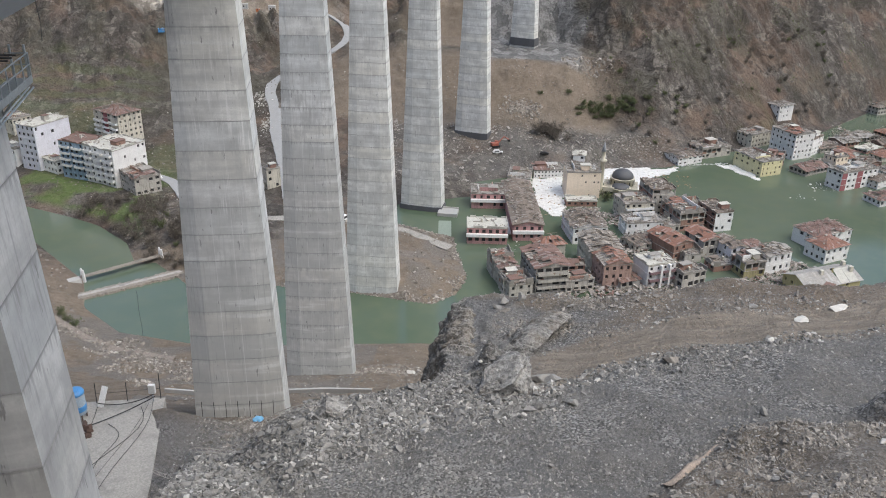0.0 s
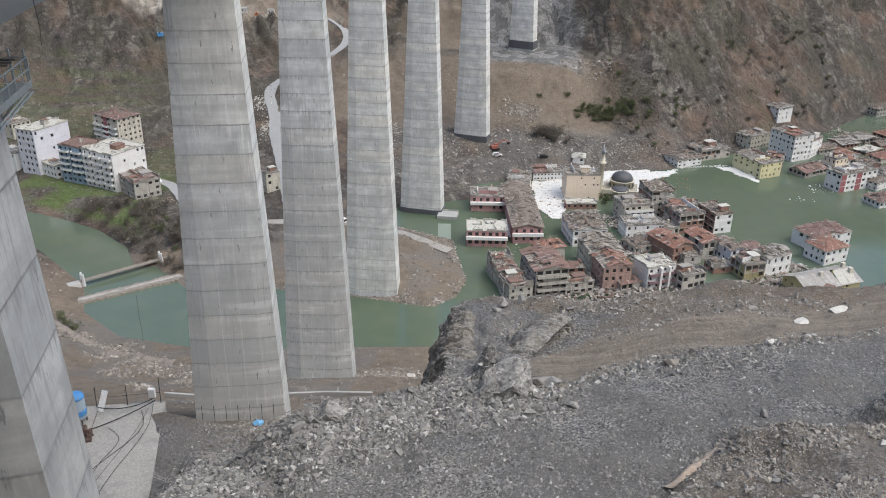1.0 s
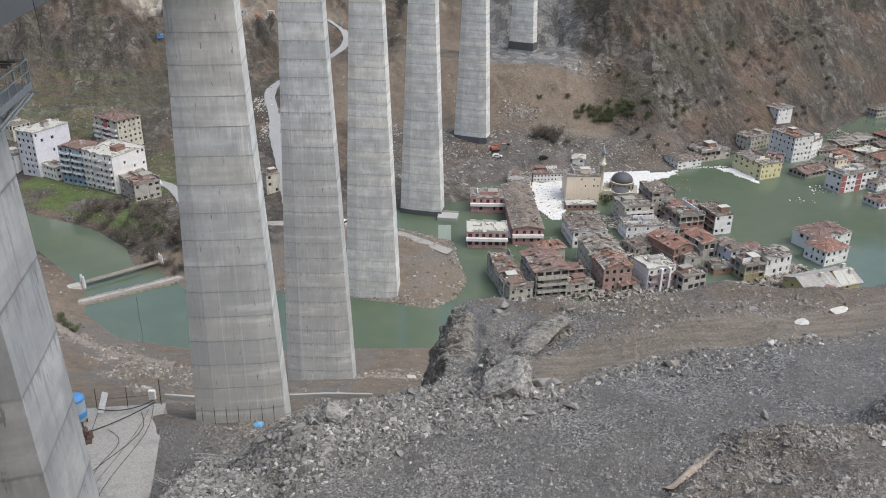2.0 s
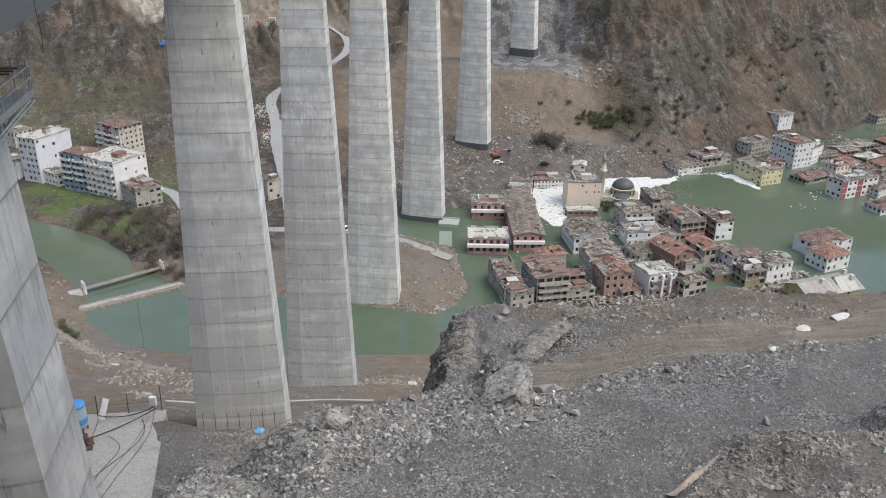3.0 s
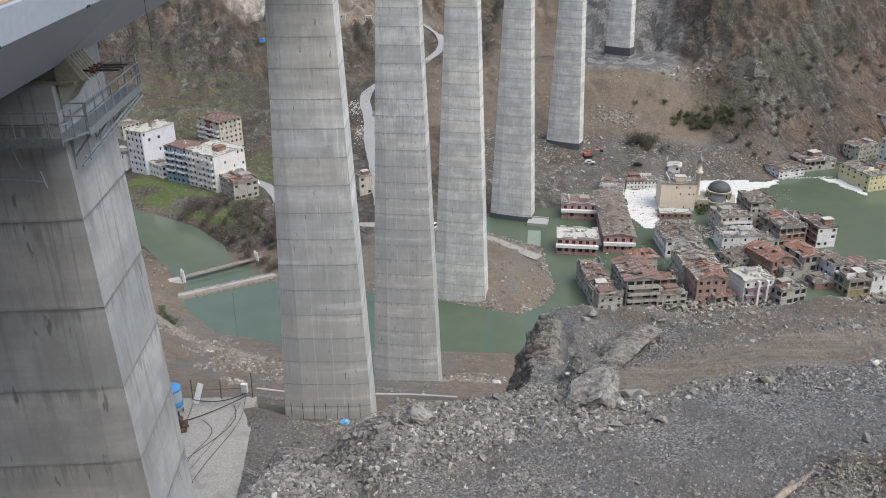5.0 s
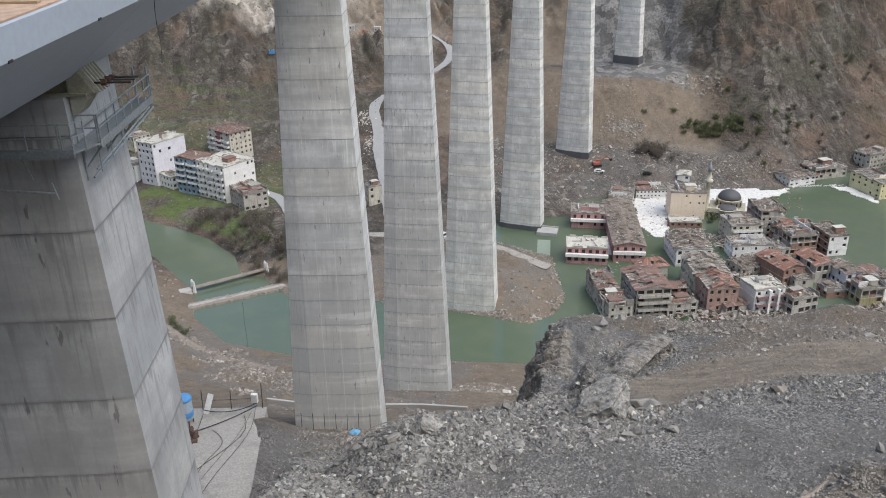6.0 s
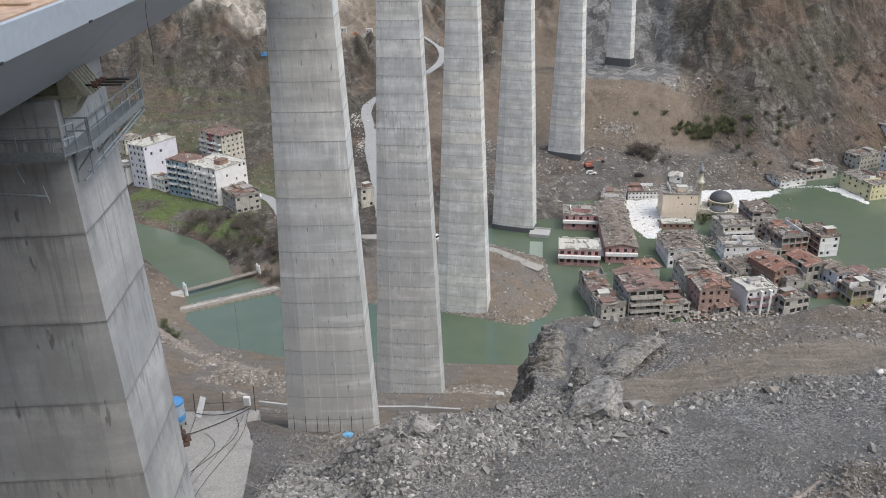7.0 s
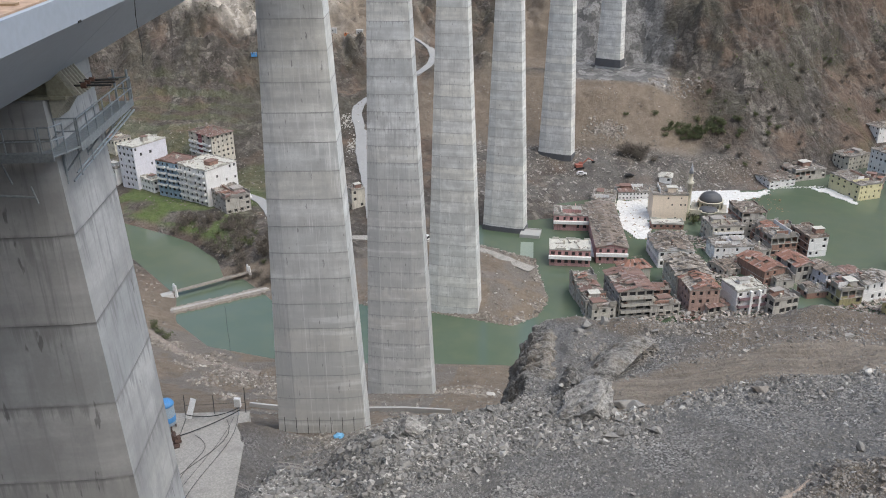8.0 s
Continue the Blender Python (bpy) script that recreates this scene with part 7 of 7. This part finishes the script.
# brown stones on the heap and the far edge of the terrace
x, y = polar(48000, 40, 66, 12, 42)
x, y = keep((into_heap(x, y) > -0.6) & (rng.rand(len(x)) < smooth(-0.5, 0.4, wave(x, y, 4, 3, 0.5, 27))), x, y)
scatter("stone_rubble", x, y, 0.05 + 0.08 * rng.rand(len(x)) ** 2 + 0.28 * rng.rand(len(x)) ** 14, M_BROWNSTONE, "brown stones on the spoil heap", "rubble")
x, y = polar(9000, 81, 96, 4, 34)
x, y = keep((y > track_y(x) + 2.8) & (rng.rand(len(x)) < smooth(-0.6, 0.4, wave(x, y, 6, 3, 0.5, 29))), x, y)
scatter("stone_rubble", x, y, 0.05 + 0.09 * rng.rand(len(x)) ** 2 + 0.3 * rng.rand(len(x)) ** 10, M_BROWNSTONE, "brown stones along the terrace's edge", "rubble")
# pale rubble on the river bank and below the far piers
x, y = rng.uniform(-130, -50, 15000), rng.uniform(155, 234, 15000)
x, y = keep(wave(x, y, 24, 4, 0.55, 30) > 0.1 + 0.7 * smooth(4, 14, np.abs(y - np.interp(x, [-122, -100, -73, -50], [224, 218, 196, 180]))), x, y)
scatter("stone_rubble", x, y, 0.12 + 0.75 * rng.rand(len(x)) ** 4, M_TIPPED, "pale rubble tipped on the brown river bank", "rubble")
x, y = rng.normal(-15, 6, 900), rng.normal(192, 4, 900)
scatter("stone_rubble", x, y, 0.12 + 0.6 * rng.rand(len(x)) ** 4, M_TIPPED, "heap of broken rock on the brown slope", "rubble")
x, y = rng.uniform(-60, 0, 3000), rng.uniform(120, 232, 3000)
scatter("stone_rubble", x, y, 0.08 + 0.4 * rng.rand(len(x)) ** 4, M_BROWNSTONE, "brown stones on the slope below the piers", "rubble")
x, y = np.concatenate([rng.uniform(-60, 84, 8000), rng.uniform(-130, 60, 5000)]), np.concatenate([rng.uniform(436, 478, 8000), rng.uniform(496, 600, 5000)])
x, y = keep(wave(x, y, 14, 3, 0.5, 31) > -0.05, x, y)
scatter("stone_rubble", x, y, 0.1 + 0.55 * rng.rand(len(x)) ** 6, M_TIPPED, "pale tipped rock on the cut slope", "rubble")
x, y = rng.uniform(-40, 130, 11000), rng.uniform(380, 442, 11000)
x, y = keep((to_shore(x, y) > 1) & (wave(x, y, 16, 3, 0.5, 33) > -0.25), x, y)
scatter("stone_rubble", x, y, 0.12 + 0.6 * rng.rand(len(x)) ** 5, M_TIPPED, "rubble of cleared houses on the far bank", "rubble")
x, y = rng.uniform(-60, 12, 16000), rng.uniform(262, 335, 16000)
x, y = keep((to_shore(x, y) > -0.6) & ((to_shore(x, y) < 4 + 3 * wave(x, y, 8, 2)) | (rng.rand(len(x)) < 0.08)), x, y)
scatter("stone_rubble", x, y, 0.15 + 0.7 * rng.rand(len(x)) ** 3, M_TIPPED, "stones along the edge of the spit", "rubble")
x, y = rng.uniform(-240, -90, 3000), rng.uniform(330, 440, 3000)
x, y = keep((to_shore(x, y) > 4) & (wave(x, y, 20, 3, 0.5, 35) > 0.0), x, y)
scatter("stone_rubble", x, y, 0.12 + 0.5 * rng.rand(len(x)) ** 4, M_TIPPED, "scattered masonry round the apartment blocks", "rubble")
x, y = rng.uniform(-185, -118, 1600), rng.uniform(225, 325, 1600)
x, y = keep((to_shore(x, y) > 0.5) & (to_shore(x, y) < 30) & (wave(x, y, 14, 3, 0.5, 43) > -0.1), x, y)
scatter("stone_rubble", x, y, 0.15 + 0.7 * rng.rand(len(x)) ** 4, M_TIPPED, "stones and rubbish along the river bank", "rubble")
x, y = np.concatenate([rng.normal(-102, 2.2, 160), rng.normal(-94, 1.6, 160)]), np.concatenate([rng.normal(449, 4, 160), rng.normal(429, 5, 160)])
scatter("stone_rubble", x, y, 0.15 + 0.7 * rng.rand(len(x)) ** 3, M_PALESTONE, "pale rubble tipped beside the winding road", "rubble")
x, y = np.concatenate([rng.uniform(66, 96, 420), rng.normal(42, 5, 700)]), np.concatenate([rng.uniform(476, 487, 420), rng.normal(450, 2.2, 700)])
scatter("stone_rubble", x, y, 0.2 + 0.9 * rng.rand(len(x)) ** 3, M_TIPPED, "pale boulders tipped from the cut bench", "rubble")
x, y = rng.uniform(84, 330, 6000), rng.rand(6000)
y = np.interp(x, COLUMNS, KNEE_Y) + 150 * y
x, y = keep(wave(x, y, 22, 4, 0.6, 45) > 0.1, x, y)
scatter("stone_rubble", x, y, 0.2 + 0.7 * rng.rand(len(x)) ** 5, M_HILLSTONE, "broken brown rock lying on the hillside", "rubble", 0.8)
x, y = rng.normal(104, 9, 2600), rng.normal(431, 4.5, 2600)
x, y = keep(to_shore(x, y) > 1, x, y)
scatter("stone_rubble", x, y, 0.12 + 0.45 * rng.rand(len(x)) ** 3, M_TIPPED, "pale grey spoil tipped at the foot of the hillside", "rubble")
x, y = rng.uniform(-40, 120, 1100), rng.uniform(384, 440, 1100)
x, y = keep(to_shore(x, y) > 1, x, y)
scatter("timber_scrap", x, y, 0.3 + 0.9 * rng.rand(len(x)) ** 3, M_REBAR, "broken beams strewn over the cleared bank", "timber", 0.12, ground_z(x, y) + 0.15, True)
# wreckage between the drowned houses
def wreck_field(n, x0, x1, y0, y1, seed, hold, label):
    x, y = rng.uniform(x0, x1, n), rng.uniform(y0, y1, n)
    k = wave(x, y, 13, 3, 0.5, seed)
    x, y, k = keep((k > 0.02) & hold(x, y), x, y, k)
    z = 0.05 + 1.6 * np.clip(k, 0, 0.8) * rng.rand(len(x))
    third = np.array([0, 0, 0, 1, 1, 1, 2])[rng.randint(0, 7, len(x))]
    for j, (material, what) in enumerate(((M_RUBBLE, "broken masonry"), (M_WRECKWOOD, "splintered boards"), (M_ROOF["rust"], "rusted roof sheets"))):
        xs, ys, zs = keep(third == j, x, y, z)
        scatter("wreckage", xs, ys, 0.25 + 0.9 * rng.rand(len(xs)) ** 2, material, what + " " + label, "wreckage", 0.1, zs, True)


M_WRECKWOOD = plain("splintered_grey_wood", (0.27, 0.24, 0.205), 0.9, 0, 0.4, 1.5, 0.4, island=0.6)
wreck_field(20000, 18, 150, 262, 362, 37, lambda x, y: ((x > 62) | (y < 288)) & (y < 356 + 0.1 * (x - 60)) & (x < 148 - 0.75 * np.maximum(0, y - 296)) & (y > 264), "heaped between the drowned houses")
wreck_field(3500, 198, 282, 398, 500, 39, lambda x, y: y > 0.55 * (x - 200) + 398, "drifting in the drowned quarter")

# ---- shrubs ----


def bush_parts(seed, leaf, tall, wide, n):
    """A trunk with limbs and a loose crown of small clumps."""
    r = random.Random(seed)
    wood, crown = bmesh.new(), bmesh.new()
    add_rod(wood, (0, 0, -0.3), (0, 0, tall * 0.3), 0.10, 5)
    tips = []
    for k in range(9):
        a, e = r.uniform(0, 6.28), r.uniform(0.25, 1.0)
        tip = (math.cos(a) * wide * e, math.sin(a) * wide * e, tall * r.uniform(0.45, 0.95))
        add_rod(wood, (0, 0, tall * 0.25), tip, 0.045, 4)
        tips.append(Vector(tip))
    for k in range(n):
        c = r.choice(tips) * r.uniform(0.5, 1.05) + Vector((r.gauss(0, wide * 0.22), r.gauss(0, wide * 0.22), r.gauss(0, tall * 0.12)))
        c.z = max(0.15, c.z)
        s = r.uniform(0.08, 0.26)
        p = [crown.verts.new(c + Vector((r.uniform(-s, s), r.uniform(-s, s), r.uniform(-s, s)))) for _ in range(4)]
        for f in ((0, 1, 2), (0, 2, 3), (0, 3, 1)):
            crown.faces.new([p[i] for i in f])
    return finish(wood, "trunk", M_TWIG), finish(crown, "crown", leaf)


def bush_kind(seed, leaf, tall, wide, n, label):
    wood, crown = bush_parts(seed, leaf, tall, wide, n)
    ob = thing("bush", pose(0, 0, -500), label, "bush", "shrubs of the valley")
    part("trunk", wood, M_TWIG, ob)
    part("crown", crown, leaf, ob)
    return ob


KINDS = [bush_kind(1, M_TWIG, 3.4, 1.8, 420, "bare grey-brown shrub on the river bank"), bush_kind(2, M_TWIG, 4.6, 2.3, 560, "tall bare shrub on the river bank"), bush_kind(3, M_LEAF, 2.4, 1.7, 420, "dark green shrub on the slope"), bush_kind(4, M_LEAF, 3.2, 1.6, 420, "olive green shrub on the slope")]


def plant(k, x, y, size):
    return copy_thing(KINDS[k], pose(x, y, ground_at(x, y), 0, 0, dice.uniform(0, 360)) @ Matrix.Diagonal((size, size, size, 1)))


count = 0
while count < 95:
    x, y = dice.uniform(-160, -94), dice.uniform(282, 345)
    d = float(to_shore(np.array([x]), np.array([y]))[0])
    if 1 < d < 26 and (y > 306 or x > -128):
        plant(dice.choice([0, 0, 1, 1, 1, 3]), x, y, dice.uniform(0.7, 1.5))
        count += 1
for k in range(48):
    plant(dice.choice([2, 3, 2]), dice.gauss(93, 12), dice.gauss(457, 2.5), dice.uniform(0.9, 1.6))
for k in range(12):
    plant(dice.choice([0, 1]), dice.gauss(56, 3.5), dice.gauss(434, 2.5), dice.uniform(1.0, 1.7))
for k in range(70):
    plant(dice.choice([0, 0, 3, 0]), dice.uniform(88, 250), 0, dice.uniform(0.6, 1.3)).location.y = 0
for ob in [o for o in scene.objects if o.name.startswith("bush") and o.parent is None and abs(o.location.y) < 0.01]:
    x = ob.location.x
    y = float(np.interp(x, COLUMNS, FOOT_Y)) + dice.uniform(6, 60)
    ob.location = (x, y, ground_at(x, y))
for k in range(4):
    plant(2, -128 + 3 * k + dice.uniform(-1, 1), 244 - 3 * k, dice.uniform(0.7, 1.1))
tree = plant(3, 76.0, 366.5, 1.9)
tree.location.z = -0.5
for ob in KINDS:
    for child in list(ob.children):
        bpy.data.objects.remove(child)
    bpy.data.objects.remove(ob)

# scrub on the rocky hillsides, past counting
def scrub_field(n, x0, x1, depth, seed, leaf, label):
    r = np.random.RandomState(seed)
    x = r.uniform(x0, x1, n)
    y = np.interp(x, COLUMNS, KNEE_Y) + r.rand(n) ** 0.8 * depth
    hold = (wave(x, y, 18, 5, 0.6, 12) + 0.5 * wave(x, y, 5, 2, 0.5, 14) > 0.1) & ~((x > -70) & (x < 84) & (y < 530))
    x, y = x[hold], y[hold]
    return scatter("scrub", x, y, 0.16 + 0.5 * r.rand(len(x)) ** 3, leaf, label, "scrub", 0.8)


scrub_field(9000, 70, 330, 150, 4, M_TWIG, "dry brown scrub on the rocky hillside")
scrub_field(2500, 84, 300, 70, 5, M_LEAF, "green scrub at the foot of the hillside")
scrub_field(15000, -330, -60, 160, 6, M_TWIG, "dry brown scrub on the dark hillside")

# specks of foam drifting on the open water
u = rng.rand(260)
x, y = 126 + 24 * u + rng.normal(0, 1.2, 260), 420 + 3.5 * u + rng.normal(0, 0.7, 260)
scatter("floating_speck", x, y, 0.12 + 0.5 * rng.rand(len(x)) ** 3, M_FOAM, "white specks of rubbish drifting on the water", "debris", 0.15, 0 * x + 0.03)
x, y = np.concatenate([rng.normal(190, 5, 90), rng.normal(172, 3, 14), rng.normal(31, 5, 40)]), np.concatenate([rng.normal(391, 3, 90), rng.normal(375, 2, 14), rng.normal(322, 5, 40)])
scatter("floating_speck", x, y, 0.12 + 0.55 * rng.rand(len(x)) ** 3, M_FOAM, "white scraps drifting beside the flooded houses", "debris", 0.15, 0 * x + 0.03)
# dark scraps on the floating crust
x, y = np.concatenate([rng.uniform(43, 60, 160), rng.uniform(70, 124, 260)]), np.concatenate([rng.uniform(346, 396, 160), rng.uniform(384, 420, 260)])
scatter("driftwood", x, y, 0.15 + 0.5 * rng.rand(len(x)) ** 3, M_TIMBER, "dark scraps of wood in the floating crust", "driftwood", 0.4, 0 * x + 0.15)
# the thick of the rubble tipped down the river bank
x = rng.uniform(-118, -58, 6500)
y = np.interp(x, [-122, -100, -73, -50], [224, 218, 196, 180]) + rng.normal(0, 5.5, 6500)
x, y = keep(wave(x, y, 11, 3, 0.55, 41) > -0.15, x, y)
scatter("stone_rubble", x, y, 0.16 + 0.6 * rng.rand(len(x)) ** 4, M_TIPPED, "brownish masonry and rock tipped down the river bank", "rubble", 0.7)
